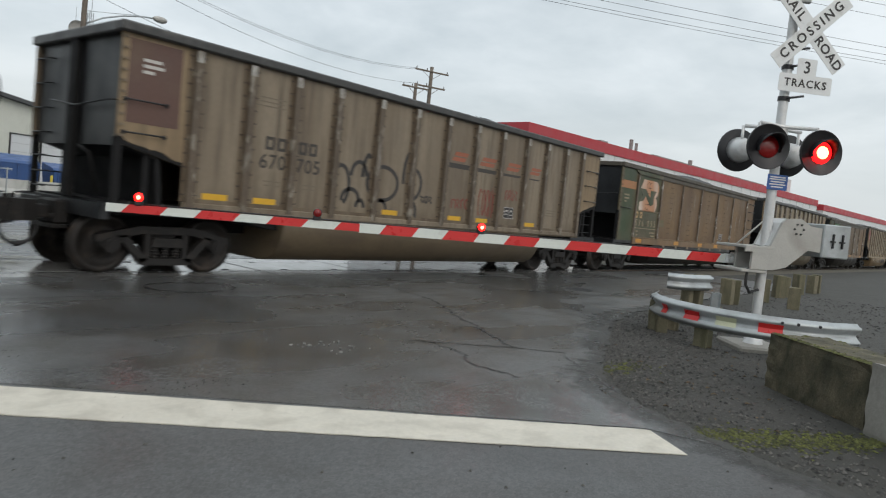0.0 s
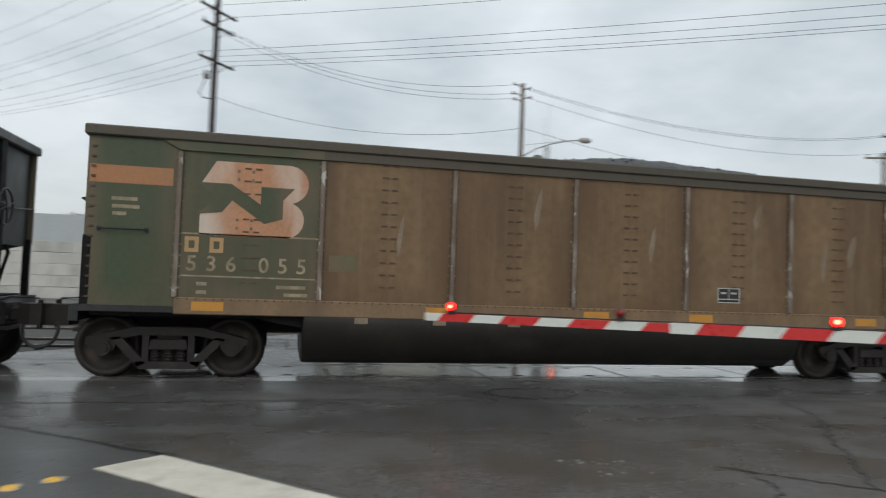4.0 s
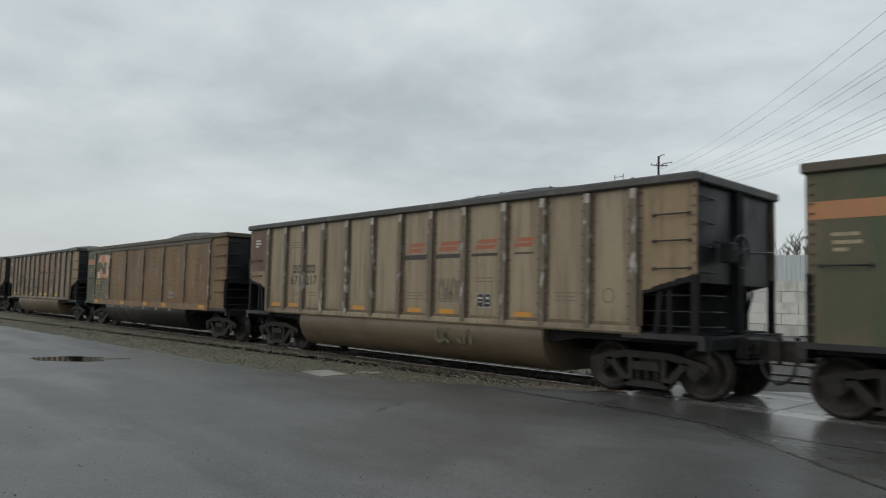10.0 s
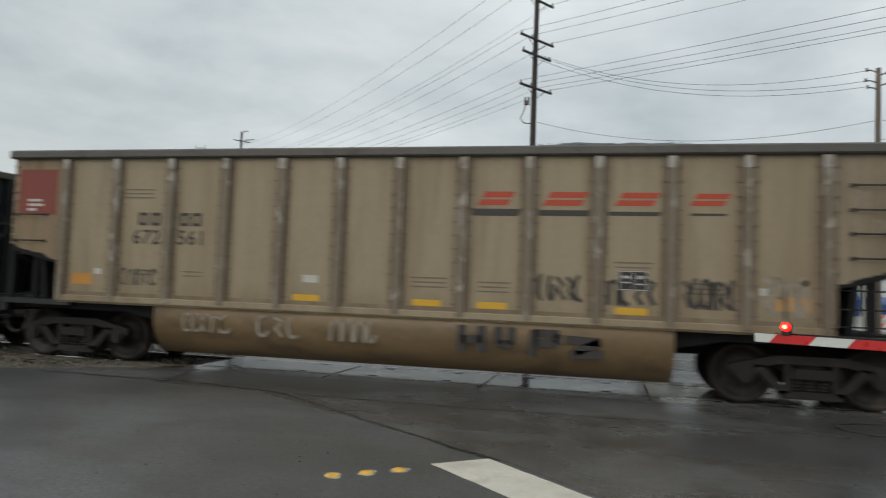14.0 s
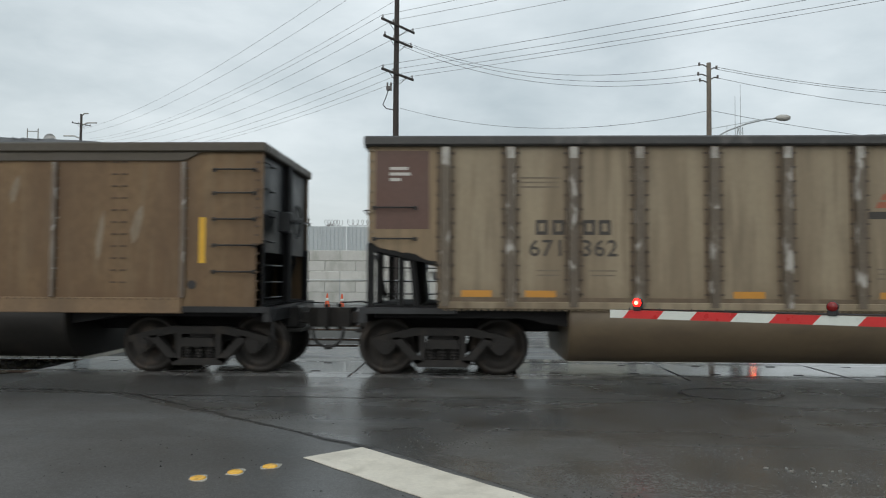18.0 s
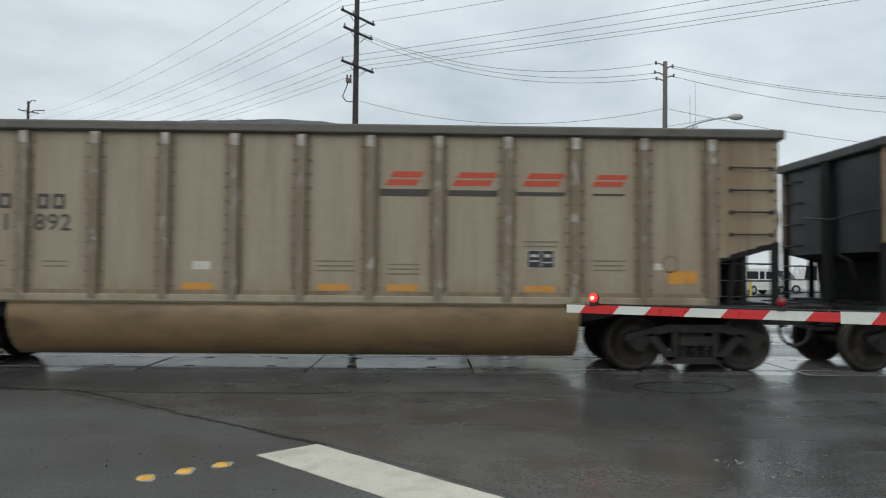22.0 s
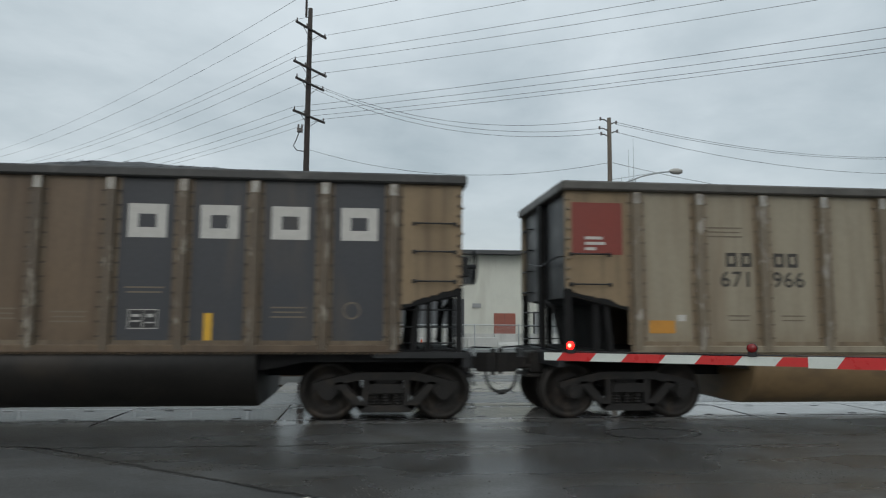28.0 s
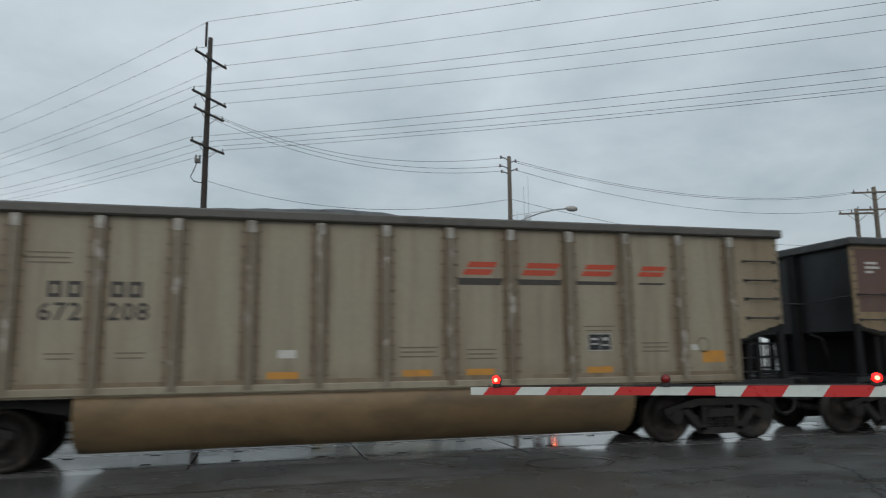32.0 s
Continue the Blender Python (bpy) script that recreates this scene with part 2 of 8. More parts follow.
def wet_asphalt(name, dry, wet_rough, dry_rough, puddle=0.5, tint=(0.055, 0.045, 0.035)):
    """Wet worn asphalt: stone grain, broad damp patches that gloss, brown dirt."""
    m = bpy.data.materials.new(name)
    m.use_nodes = True
    nt = m.node_tree
    N, L = nt.nodes, nt.links
    b = N["Principled BSDF"]
    co = N.new("ShaderNodeTexCoord")

    def noise_at(s, detail=5.0, dist=0.0, sc=None):
        n = N.new("ShaderNodeTexNoise")
        n.inputs["Scale"].default_value, n.inputs["Detail"].default_value, n.inputs["Distortion"].default_value = s, detail, dist
        src = co.outputs["Object"]
        if sc:
            mp = N.new("ShaderNodeMapping")
            mp.inputs["Scale"].default_value = sc
            mp.inputs["Rotation"].default_value = (0, 0, radians(-44))
            L.new(src, mp.inputs["Vector"])
            src = mp.outputs[0]
        L.new(src, n.inputs["Vector"])
        return n.outputs["Fac"]

    def ranged(src, a, z, lo, hi):
        r = N.new("ShaderNodeMapRange")
        for key, value in (("From Min", a), ("From Max", z), ("To Min", lo), ("To Max", hi)):
            r.inputs[key].default_value = value
        L.new(src, r.inputs["Value"])
        return r.outputs["Result"]

    big = noise_at(0.32, 6.0, 0.6)
    mid = noise_at(1.7, 6.0, 0.4)
    tracks = noise_at(0.5, 4.0, 0.2, (0.25, 1.6, 1.0))
    fine = noise_at(110.0, 2.0)
    grit = noise_at(60.0, 3.0)
    mix1 = N.new("ShaderNodeMix")
    mix1.data_type = "RGBA"
    mix1.inputs["A"].default_value, mix1.inputs["B"].default_value = (*dry, 1), (*tint, 1)
    L.new(ranged(mid, 0.43, 0.66, 0.0, 0.9), mix1.inputs["Factor"])
    hsv = N.new("ShaderNodeHueSaturation")
    L.new(mix1.outputs["Result"], hsv.inputs["Color"])
    s1 = N.new("ShaderNodeMath")
    s1.operation = "MULTIPLY"
    L.new(ranged(fine, 0.3, 0.75, 0.78, 1.32), s1.inputs[0])
    L.new(ranged(big, 0.35, 0.65, 0.78, 1.2), s1.inputs[1])
    # single stones of the aggregate, some pale, some dark
    last = s1.outputs[0]
    for vs, lo, hi in ((46.0, 0.80, 1.24), (120.0, 0.80, 1.26)):
        vo = N.new("ShaderNodeTexVoronoi")
        vo.inputs["Scale"].default_value = vs
        L.new(co.outputs["Object"], vo.inputs["Vector"])
        se = N.new("ShaderNodeSeparateColor")
        L.new(vo.outputs["Color"], se.inputs[0])
        mu = N.new("ShaderNodeMath")
        mu.operation = "MULTIPLY"
        L.new(last, mu.inputs[0])
        L.new(ranged(se.outputs[0], 0.0, 1.0, lo, hi), mu.inputs[1])
        last = mu.outputs[0]
    L.new(last, hsv.inputs["Value"])
    L.new(hsv.outputs["Color"], b.inputs["Base Color"])
    ad = N.new("ShaderNodeMath")
    ad.operation = "ADD"
    L.new(big, ad.inputs[0])
    L.new(tracks, ad.inputs[1])
    L.new(ranged(ad.outputs[0], 1.0 - 0.12 * puddle, 1.0 + 0.22, wet_rough, dry_rough), b.inputs["Roughness"])
    bp = N.new("ShaderNodeBump")
    bp.inputs["Distance"].default_value = 0.006
    L.new(ranged(ad.outputs[0], 0.92, 1.15, 0.09, 0.3), bp.inputs["Strength"])
    L.new(grit, bp.inputs["Height"])
    bp2 = N.new("ShaderNodeBump")
    bp2.inputs["Distance"].default_value, bp2.inputs["Strength"].default_value = 0.012, 0.05
    L.new(mid, bp2.inputs["Height"])
    L.new(bp.outputs["Normal"], bp2.inputs["Normal"])
    L.new(bp2.outputs["Normal"], b.inputs["Normal"])
    b.inputs["Specular IOR Level"].default_value = 0.45
    return m


M = {}
M["asphalt"] = wet_asphalt("asphalt_wet", (0.079, 0.081, 0.081), 0.40, 0.60, 0.3, (0.066, 0.066, 0.064))
M["asphalt_old"] = wet_asphalt("asphalt_worn", (0.083, 0.084, 0.083), 0.22, 0.47, 0.5, (0.060, 0.057, 0.051))
M["dirt"] = material("dirt_gravel", (0.044, 0.042, 0.037), 0.8, vary=0.7, scale=11.0, stain=(0.028, 0.028, 0.022), stain_amount=0.7, stain_scale=1.1, bump=0.35, bump_scale=80)
film = material("washed_dirt", (0.056, 0.055, 0.050), 0.6, vary=0.6, scale=14.0, bump=0.3, bump_scale=80)
fn, fl = film.node_tree.nodes, film.node_tree.links
f_at = fn.new("ShaderNodeAttribute")
f_at.attribute_name = "cover"
f_noise = fn.new("ShaderNodeTexNoise")
f_noise.inputs["Scale"].default_value, f_noise.inputs["Detail"].default_value, f_noise.inputs["Roughness"].default_value = 4.5, 9.0, 0.68
f_co = fn.new("ShaderNodeTexCoord")
fl.new(f_co.outputs["Object"], f_noise.inputs["Vector"])
f_sum = fn.new("ShaderNodeMath")
f_sum.operation = "MULTIPLY_ADD"
f_sum.inputs[1].default_value = 1.5
fl.new(f_noise.outputs["Fac"], f_sum.inputs[0])
fl.new(f_at.outputs["Fac"], f_sum.inputs[2])
f_rng = fn.new("ShaderNodeMapRange")
for key, value in (("From Min", 1.08), ("From Max", 1.62), ("To Min", 0.0), ("To Max", 0.75)):
    f_rng.inputs[key].default_value = value
fl.new(f_sum.outputs[0], f_rng.inputs["Value"])
fl.new(f_rng.outputs["Result"], fn["Principled BSDF"].inputs["Alpha"])
M["dirt_film"] = film
M["tar"] = material("crack_tar", (0.026, 0.025, 0.024), 0.45, vary=0.4, bump=0.3, bump_scale=30)
M["water"] = material("puddle_water", (0.012, 0.012, 0.011), 0.04, vary=0.1, bump=0.02, bump_scale=8, rough_vary=0.01)
M["paint_white"] = material("road_paint_white", (0.60, 0.565, 0.485), 0.5, vary=0.10, scale=3, stain=(0.40, 0.37, 0.31), stain_amount=0.45, stain_scale=4, streak=0.4, bump=0.25, bump_scale=120)
M["glue"] = material("pale_glue", (0.36, 0.345, 0.30), 0.6, vary=0.25, scale=20, stain=(0.12, 0.115, 0.10), stain_amount=0.6, stain_scale=14, bump=0.2)
M["shard"] = material("pale_broken_asphalt", (0.155, 0.15, 0.138), 0.6, vary=0.3, scale=20, bump=0.2, island=0.6)
M["marker_yellow"] = material("marker_yellow", (0.75, 0.42, 0.05), 0.45, vary=0.15, stain=(0.25, 0.15, 0.05), stain_amount=0.3, stain_scale=20)
M["stone"] = material("crushed_stone", (0.058, 0.055, 0.050), 0.65, vary=0.35, scale=20, bump=0.2, bump_scale=90, island=0.95)
M["ballast"] = material("ballast_stone", (0.102, 0.093, 0.070), 0.8, vary=0.35, scale=8, bump=0.2, bump_scale=80, island=0.5)
M["gravel_strip"] = material("olive_gravel", (0.094, 0.088, 0.062), 0.9, vary=0.5, scale=6.0, stain=(0.058, 0.070, 0.034), stain_amount=0.6, stain_scale=0.8, bump=0.3, bump_scale=70)
M["moss"] = material("moss", (0.070, 0.075, 0.020), 0.95, vary=0.5, scale=25, bump=0.4, bump_scale=90, island=0.6)
M["leaf_litter"] = material("dead_leaves", (0.11, 0.075, 0.04), 0.85, vary=0.5, scale=30, bump=0.4)
M["panel"] = material("crossing_concrete_wet", (0.23, 0.23, 0.225), 0.10, vary=0.28, scale=1.6, stain=(0.07, 0.066, 0.06), stain_amount=0.6, stain_scale=0.9, bump=0.11, bump_scale=7, rough_vary=0.05, tone=0.14)
M["rail"] = material("rail_steel", (0.12, 0.085, 0.065), 0.5, 0.6, vary=0.3, bump=0.2)
M["rail_top"] = material("rail_head_polished", (0.42, 0.42, 0.43), 0.22, 1.0, vary=0.1, bump=0.02)
M["tie"] = material("creosote_tie", (0.045, 0.035, 0.028), 0.8, vary=0.4, scale=8, bump=0.5, bump_scale=30)
M["concrete"] = material("old_concrete", (0.27, 0.26, 0.235), 0.75, vary=0.18, scale=3, stain=(0.14, 0.13, 0.11), stain_amount=0.5, stain_scale=1.6, streak=0.3, bump=0.3, bump_scale=40, tone=0.1)
M["concrete_moss"] = material("mossy_concrete", (0.118, 0.102, 0.066), 0.9, vary=0.6, scale=8, stain=(0.022, 0.024, 0.011), stain_amount=1.0, stain_scale=4.6, streak=0.7, bump=0.6, bump_scale=26)
M["galv"] = material("galvanised_steel", (0.42, 0.45, 0.46), 0.42, 0.45, vary=0.14, scale=9, stain=(0.22, 0.23, 0.225), stain_amount=0.4, stain_scale=3, bump=0.05)
M["alu_paint"] = material("aluminium_paint", (0.60, 0.61, 0.61), 0.4, 0.25, vary=0.08, scale=6, stain=(0.35, 0.33, 0.30), stain_amount=0.3, stain_scale=3, bump=0.05)
M["grey_cast"] = material("grey_painted_casting", (0.40, 0.395, 0.37), 0.5, 0.1, vary=0.1, stain=(0.2, 0.18, 0.15), stain_amount=0.3, bump=0.08)
M["black"] = material("black_paint", (0.018, 0.018, 0.02), 0.45, vary=0.2, bump=0.08)
M["rubber"] = material("black_rubber", (0.015, 0.015, 0.015), 0.6, vary=0.2, bump=0.1)
M["wood_post"] = material("weathered_wood", (0.150, 0.135, 0.088), 0.85, vary=0.4, scale=5, stain=(0.060, 0.062, 0.030), stain_amount=0.6, stain_scale=5, streak=0.12, bump=0.5, bump_scale=30)
M["pole_dark"] = material("dark_pole_wood", (0.045, 0.036, 0.032), 0.8, vary=0.3, scale=5, bump=0.5, bump_scale=25)
M["pole_grey"] = material("grey_pole_wood", (0.16, 0.135, 0.11), 0.85, vary=0.3, scale=5, bump=0.5, bump_scale=25)
M["wire"] = material("wire", (0.06, 0.06, 0.062), 0.6, vary=0.0, bump=0)
# paler grey for the wires of the far left span
M["wire_pale"] = material("pale_grey_wire", (0.24, 0.245, 0.25), 0.6, vary=0.0, bump=0)
M["insulator"] = material("insulator", (0.10, 0.09, 0.085), 0.3, vary=0.1, bump=0)
M["sign_white"] = material("sign_white", (0.68, 0.70, 0.70), 0.35, vary=0.05, stain=(0.45, 0.45, 0.42), stain_amount=0.2, stain_scale=5, bump=0.02)
M["sign_black"] = material("sign_black", (0.02, 0.02, 0.02), 0.45, vary=0.05, bump=0)
M["sign_blue"] = material("sign_blue", (0.035, 0.11, 0.36), 0.35, vary=0.08, bump=0)
M["tape_red"] = material("reflective_red", (0.55, 0.025, 0.025), 0.35, vary=0.08, scale=10, bump=0.02)
M["tape_white"] = material("reflective_white", (0.62, 0.66, 0.62), 0.35, vary=0.08, scale=10, bump=0.02)
M["tape_yellow"] = material("reflective_faded_yellow", (0.50, 0.52, 0.36), 0.4, vary=0.1, bump=0.02)
M["lens_dark"] = material("unlit_red_lens", (0.20, 0.008, 0.008), 0.15, vary=0.1, bump=0.1, bump_scale=200)
M["lens_lit"] = glow("lit_red_lens", (1.0, 0.006, 0.006), 4.0)
M["lamp_lit"] = glow("lit_gate_lamp", (1.0, 0.004, 0.002), 9.0)
M["core_hot"] = glow("hot_lamp_core", (1.0, 0.42, 0.13), 6.0)
M["lamp_core"] = glow("lit_lamp_core", (1.0, 0.20, 0.11), 7.0)

# freight cars
ALU = dict(rough=0.55, metal=0.0, scale=1.3, streak=0.12, bump=0.06, bump_scale=30)
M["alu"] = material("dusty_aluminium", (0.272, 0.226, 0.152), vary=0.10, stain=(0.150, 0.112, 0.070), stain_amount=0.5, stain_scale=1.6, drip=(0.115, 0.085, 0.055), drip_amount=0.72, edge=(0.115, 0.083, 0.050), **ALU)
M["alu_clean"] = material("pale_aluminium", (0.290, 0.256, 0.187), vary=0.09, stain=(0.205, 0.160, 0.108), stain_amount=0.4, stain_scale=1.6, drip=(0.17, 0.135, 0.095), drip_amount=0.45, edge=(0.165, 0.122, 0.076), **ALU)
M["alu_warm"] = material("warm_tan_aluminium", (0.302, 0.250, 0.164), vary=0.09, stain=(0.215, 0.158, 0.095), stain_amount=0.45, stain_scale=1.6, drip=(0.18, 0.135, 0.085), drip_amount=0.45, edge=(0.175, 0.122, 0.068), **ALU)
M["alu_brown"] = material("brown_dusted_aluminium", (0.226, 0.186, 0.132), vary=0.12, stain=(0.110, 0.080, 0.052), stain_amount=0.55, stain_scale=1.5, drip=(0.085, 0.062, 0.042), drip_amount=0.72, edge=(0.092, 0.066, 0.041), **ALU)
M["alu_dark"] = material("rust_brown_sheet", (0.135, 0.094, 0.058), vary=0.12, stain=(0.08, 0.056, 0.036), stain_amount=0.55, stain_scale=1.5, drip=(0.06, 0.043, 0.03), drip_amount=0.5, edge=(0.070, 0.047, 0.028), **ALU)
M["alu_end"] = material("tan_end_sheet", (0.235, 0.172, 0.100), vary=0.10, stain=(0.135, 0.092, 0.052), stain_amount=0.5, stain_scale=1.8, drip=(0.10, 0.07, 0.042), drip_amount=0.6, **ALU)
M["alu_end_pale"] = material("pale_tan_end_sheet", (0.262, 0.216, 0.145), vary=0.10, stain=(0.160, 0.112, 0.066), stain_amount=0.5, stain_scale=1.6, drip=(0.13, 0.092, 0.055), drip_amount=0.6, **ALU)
M["bolt_pale"] = material("tan_bolt", (0.125, 0.098, 0.066), 0.6, vary=0.3, scale=12, bump=0.1)
# near-black that puts the shade of the open ends and underframe into colour
M["pit"] = material("recess_black", (0.010, 0.010, 0.0105), 0.8, vary=0.3, scale=3, bump=0.1, spec=0.28)
M["alu_rib"] = material("scuffed_aluminium_rib", (0.118, 0.096, 0.070), 0.5, 0.0, vary=0.25, scale=4, stain=(0.44, 0.43, 0.40), stain_amount=0.22, stain_scale=7.0, streak=0.45, drip=(0.055, 0.043, 0.032), drip_amount=0.6, bump=0.1, chip=(0.40, 0.385, 0.35))
M["rib_flange"] = material("rusty_flange", (0.120, 0.088, 0.056), 0.6, vary=0.25, scale=5, stain=(0.20, 0.165, 0.115), stain_amount=0.5, stain_scale=2.5, streak=0.3, drip=(0.06, 0.043, 0.028), drip_amount=0.7, bump=0.08)
M["rib_flange_pale"] = material("tan_flange", (0.185, 0.140, 0.090), 0.6, vary=0.22, scale=5, stain=(0.27, 0.23, 0.17), stain_amount=0.5, stain_scale=2.5, streak=0.3, drip=(0.095, 0.066, 0.04), drip_amount=0.7, bump=0.08)
M["rib_tip"] = material("rubbed_aluminium", (0.36, 0.35, 0.32), 0.45, 0.2, vary=0.25, scale=9, stain=(0.14, 0.11, 0.08), stain_amount=0.7, stain_scale=9, streak=0.5, bump=0.1)
M["alu_rib_pale"] = material("pale_aluminium_rib", (0.172, 0.142, 0.100), 0.5, 0.0, vary=0.2, scale=4, stain=(0.44, 0.43, 0.40), stain_amount=0.16, stain_scale=6.0, streak=0.4, drip=(0.12, 0.085, 0.055), drip_amount=0.7, bump=0.1, chip=(0.36, 0.34, 0.295))
M["alu_rib_brown"] = material("brown_aluminium_rib", (0.105, 0.080, 0.055), 0.5, 0.0, vary=0.25, scale=4, stain=(0.34, 0.32, 0.28), stain_amount=0.15, stain_scale=6.0, streak=0.4, drip=(0.05, 0.038, 0.026), drip_amount=0.6, bump=0.1, chip=(0.27, 0.245, 0.20))
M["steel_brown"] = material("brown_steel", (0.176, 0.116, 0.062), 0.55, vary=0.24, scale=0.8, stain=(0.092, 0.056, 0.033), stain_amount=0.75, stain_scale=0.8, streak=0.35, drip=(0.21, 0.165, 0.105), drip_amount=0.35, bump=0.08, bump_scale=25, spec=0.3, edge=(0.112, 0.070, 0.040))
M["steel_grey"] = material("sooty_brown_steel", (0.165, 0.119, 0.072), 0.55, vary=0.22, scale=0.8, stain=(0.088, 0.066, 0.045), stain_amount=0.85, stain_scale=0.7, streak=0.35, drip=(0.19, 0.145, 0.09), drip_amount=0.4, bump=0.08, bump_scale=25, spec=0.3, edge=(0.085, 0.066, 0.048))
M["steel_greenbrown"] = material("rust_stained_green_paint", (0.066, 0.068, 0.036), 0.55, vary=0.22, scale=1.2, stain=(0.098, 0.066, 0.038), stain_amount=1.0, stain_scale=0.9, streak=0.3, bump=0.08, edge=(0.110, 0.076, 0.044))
M["patch_green"] = material("faded_green_patch", (0.108, 0.104, 0.052), 0.6, vary=0.3, scale=6, stain=(0.15, 0.105, 0.06), stain_amount=0.7, stain_scale=4, bump=0.04)
M["sill_tan"] = material("orange_brown_sill", (0.195, 0.128, 0.070), 0.6, vary=0.18, scale=2, stain=(0.11, 0.075, 0.045), stain_amount=0.55, stain_scale=1.6, streak=0.4, bump=0.08)
M["bolt"] = material("rusty_bolt", (0.052, 0.038, 0.026), 0.6, vary=0.3, scale=12, bump=0.1)
M["rivet"] = material("rusty_rivet", (0.078, 0.048, 0.028), 0.6, vary=0.3, scale=12, bump=0.1)
M["scrape"] = material("pale_scrape", (0.215, 0.175, 0.125), 0.6, vary=0.3, scale=9, stain=(0.15, 0.105, 0.062), stain_amount=0.9, stain_scale=7, streak=0.3, bump=0.05)
M["steel_rib"] = material("scraped_steel_rib", (0.13, 0.10, 0.075), 0.5, vary=0.2, scale=5, stain=(0.30, 0.28, 0.24), stain_amount=0.5, stain_scale=5, streak=0.4, bump=0.1, chip=(0.50, 0.49, 0.46))
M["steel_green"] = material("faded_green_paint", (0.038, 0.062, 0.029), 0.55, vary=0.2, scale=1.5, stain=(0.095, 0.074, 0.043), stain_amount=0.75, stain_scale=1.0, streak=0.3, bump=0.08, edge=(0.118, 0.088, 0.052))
M["steel_greenbright"] = material("green_paint", (0.035, 0.115, 0.042), 0.5, vary=0.12, scale=1.5, stain=(0.10, 0.10, 0.06), stain_amount=0.35, stain_scale=1.4, streak=0.25, bump=0.08)
M["steel_dark"] = material("slate_dark_paint", (0.040, 0.043, 0.050), 0.5, vary=0.15, scale=2, stain=(0.09, 0.075, 0.06), stain_amount=0.35, stain_scale=1.6, streak=0.25, bump=0.06)
M["maroon"] = material("maroon_paint", (0.105, 0.058, 0.045), 0.55, vary=0.12, scale=2, stain=(0.13, 0.095, 0.065), stain_amount=0.3, bump=0.04)
M["red_panel"] = material("brick_red_paint", (0.20, 0.040, 0.028), 0.5, vary=0.08, scale=2, bump=0.03)
M["orange_band"] = material("faded_orange_paint", (0.36, 0.165, 0.07), 0.55, vary=0.15, scale=3, stain=(0.25, 0.16, 0.09), stain_amount=0.4, stain_scale=3, bump=0.04)
M["orange_tag"] = material("orange_reflector", (0.50, 0.235, 0.035), 0.5, vary=0.12, scale=8, stain=(0.28, 0.17, 0.07), stain_amount=0.35, stain_scale=5, bump=0.02)
M["yellow_tag"] = material("yellow_reflector", (0.62, 0.36, 0.025), 0.45, vary=0.1, scale=8, bump=0.02)
M["white_tag"] = material("white_stencil", (0.50, 0.49, 0.46), 0.55, vary=0.15, scale=10, bump=0.02)
M["letter_dark"] = material("dark_stencil", (0.042, 0.037, 0.032), 0.55, vary=0.25, scale=8, bump=0.02)
M["letter_red"] = material("red_lettering", (0.42, 0.055, 0.022), 0.5, vary=0.15, scale=6, bump=0.02)
M["letter_red_faded"] = material("faded_red_lettering", (0.30, 0.10, 0.055), 0.55, vary=0.2, scale=6, bump=0.02)
M["letter_yellow"] = material("ochre_lettering", (0.40, 0.26, 0.12), 0.55, vary=0.2, scale=8, bump=0.02)
M["pale_stencil"] = material("faded_cream_lettering", (0.32, 0.262, 0.17), 0.55, vary=0.35, scale=9, stain=(0.12, 0.10, 0.06), stain_amount=0.75, stain_scale=6, bump=0.02)
M["faint"] = material("faint_stencil", (0.155, 0.128, 0.092), 0.6, vary=0.2, scale=8, bump=0.02)
M["spray_black"] = material("black_spray_paint", (0.035, 0.032, 0.030), 0.55, vary=0.3, scale=6, bump=0.02)
M["spray_green"] = material("green_spray_paint", (0.090, 0.088, 0.046), 0.6, vary=0.3, scale=6, bump=0.02)
M["spray_white"] = material("white_spray_paint", (0.29, 0.265, 0.215), 0.6, vary=0.35, scale=6, stain=(0.17, 0.13, 0.08), stain_amount=0.6, stain_scale=5, bump=0.02)
M["spray_red"] = material("red_spray_paint", (0.20, 0.055, 0.038), 0.6, vary=0.3, scale=6, bump=0.02)
M["tub"] = material("dusty_tub", (0.108, 0.082, 0.050), 0.55, vary=0.15, scale=1.2, stain=(0.070, 0.052, 0.035), stain_amount=0.5, stain_scale=1.3, streak=2.5, bump=0.06)
M["tub_tan"] = material("tan_tub", (0.190, 0.130, 0.066), 0.5, vary=0.15, scale=1.2, stain=(0.075, 0.055, 0.035), stain_amount=0.45, stain_scale=1.3, streak=2.5, bump=0.06)
M["tub_dark"] = material("grimy_tub", (0.016, 0.0145, 0.013), 0.5, vary=0.25, scale=1.2, stain=(0.040, 0.032, 0.024), stain_amount=0.3, stain_scale=1.3, bump=0.08, spec=0.28)
M["chord"] = material("grimy_top_chord", (0.046, 0.046, 0.045), 0.5, vary=0.25, scale=2, stain=(0.13, 0.125, 0.115), stain_amount=0.25, stain_scale=3, bump=0.1)
M["chord_pale"] = material("beige_top_chord", (0.092, 0.087, 0.077), 0.5, vary=0.22, scale=2, stain=(0.05, 0.046, 0.04), stain_amount=0.45, stain_scale=3, bump=0.1)
M["chord_brown"] = material("brown_top_chord", (0.066, 0.056, 0.040), 0.55, vary=0.2, scale=2, stain=(0.06, 0.05, 0.04), stain_amount=0.4, stain_scale=3, bump=0.1)
M["grime"] = material("black_grime", (0.0165, 0.0178, 0.0195), 0.42, vary=0.4, scale=1.6, stain=(0.050, 0.055, 0.060), stain_amount=0.35, stain_scale=0.9, streak=0.35, bump=0.12, spec=0.4)
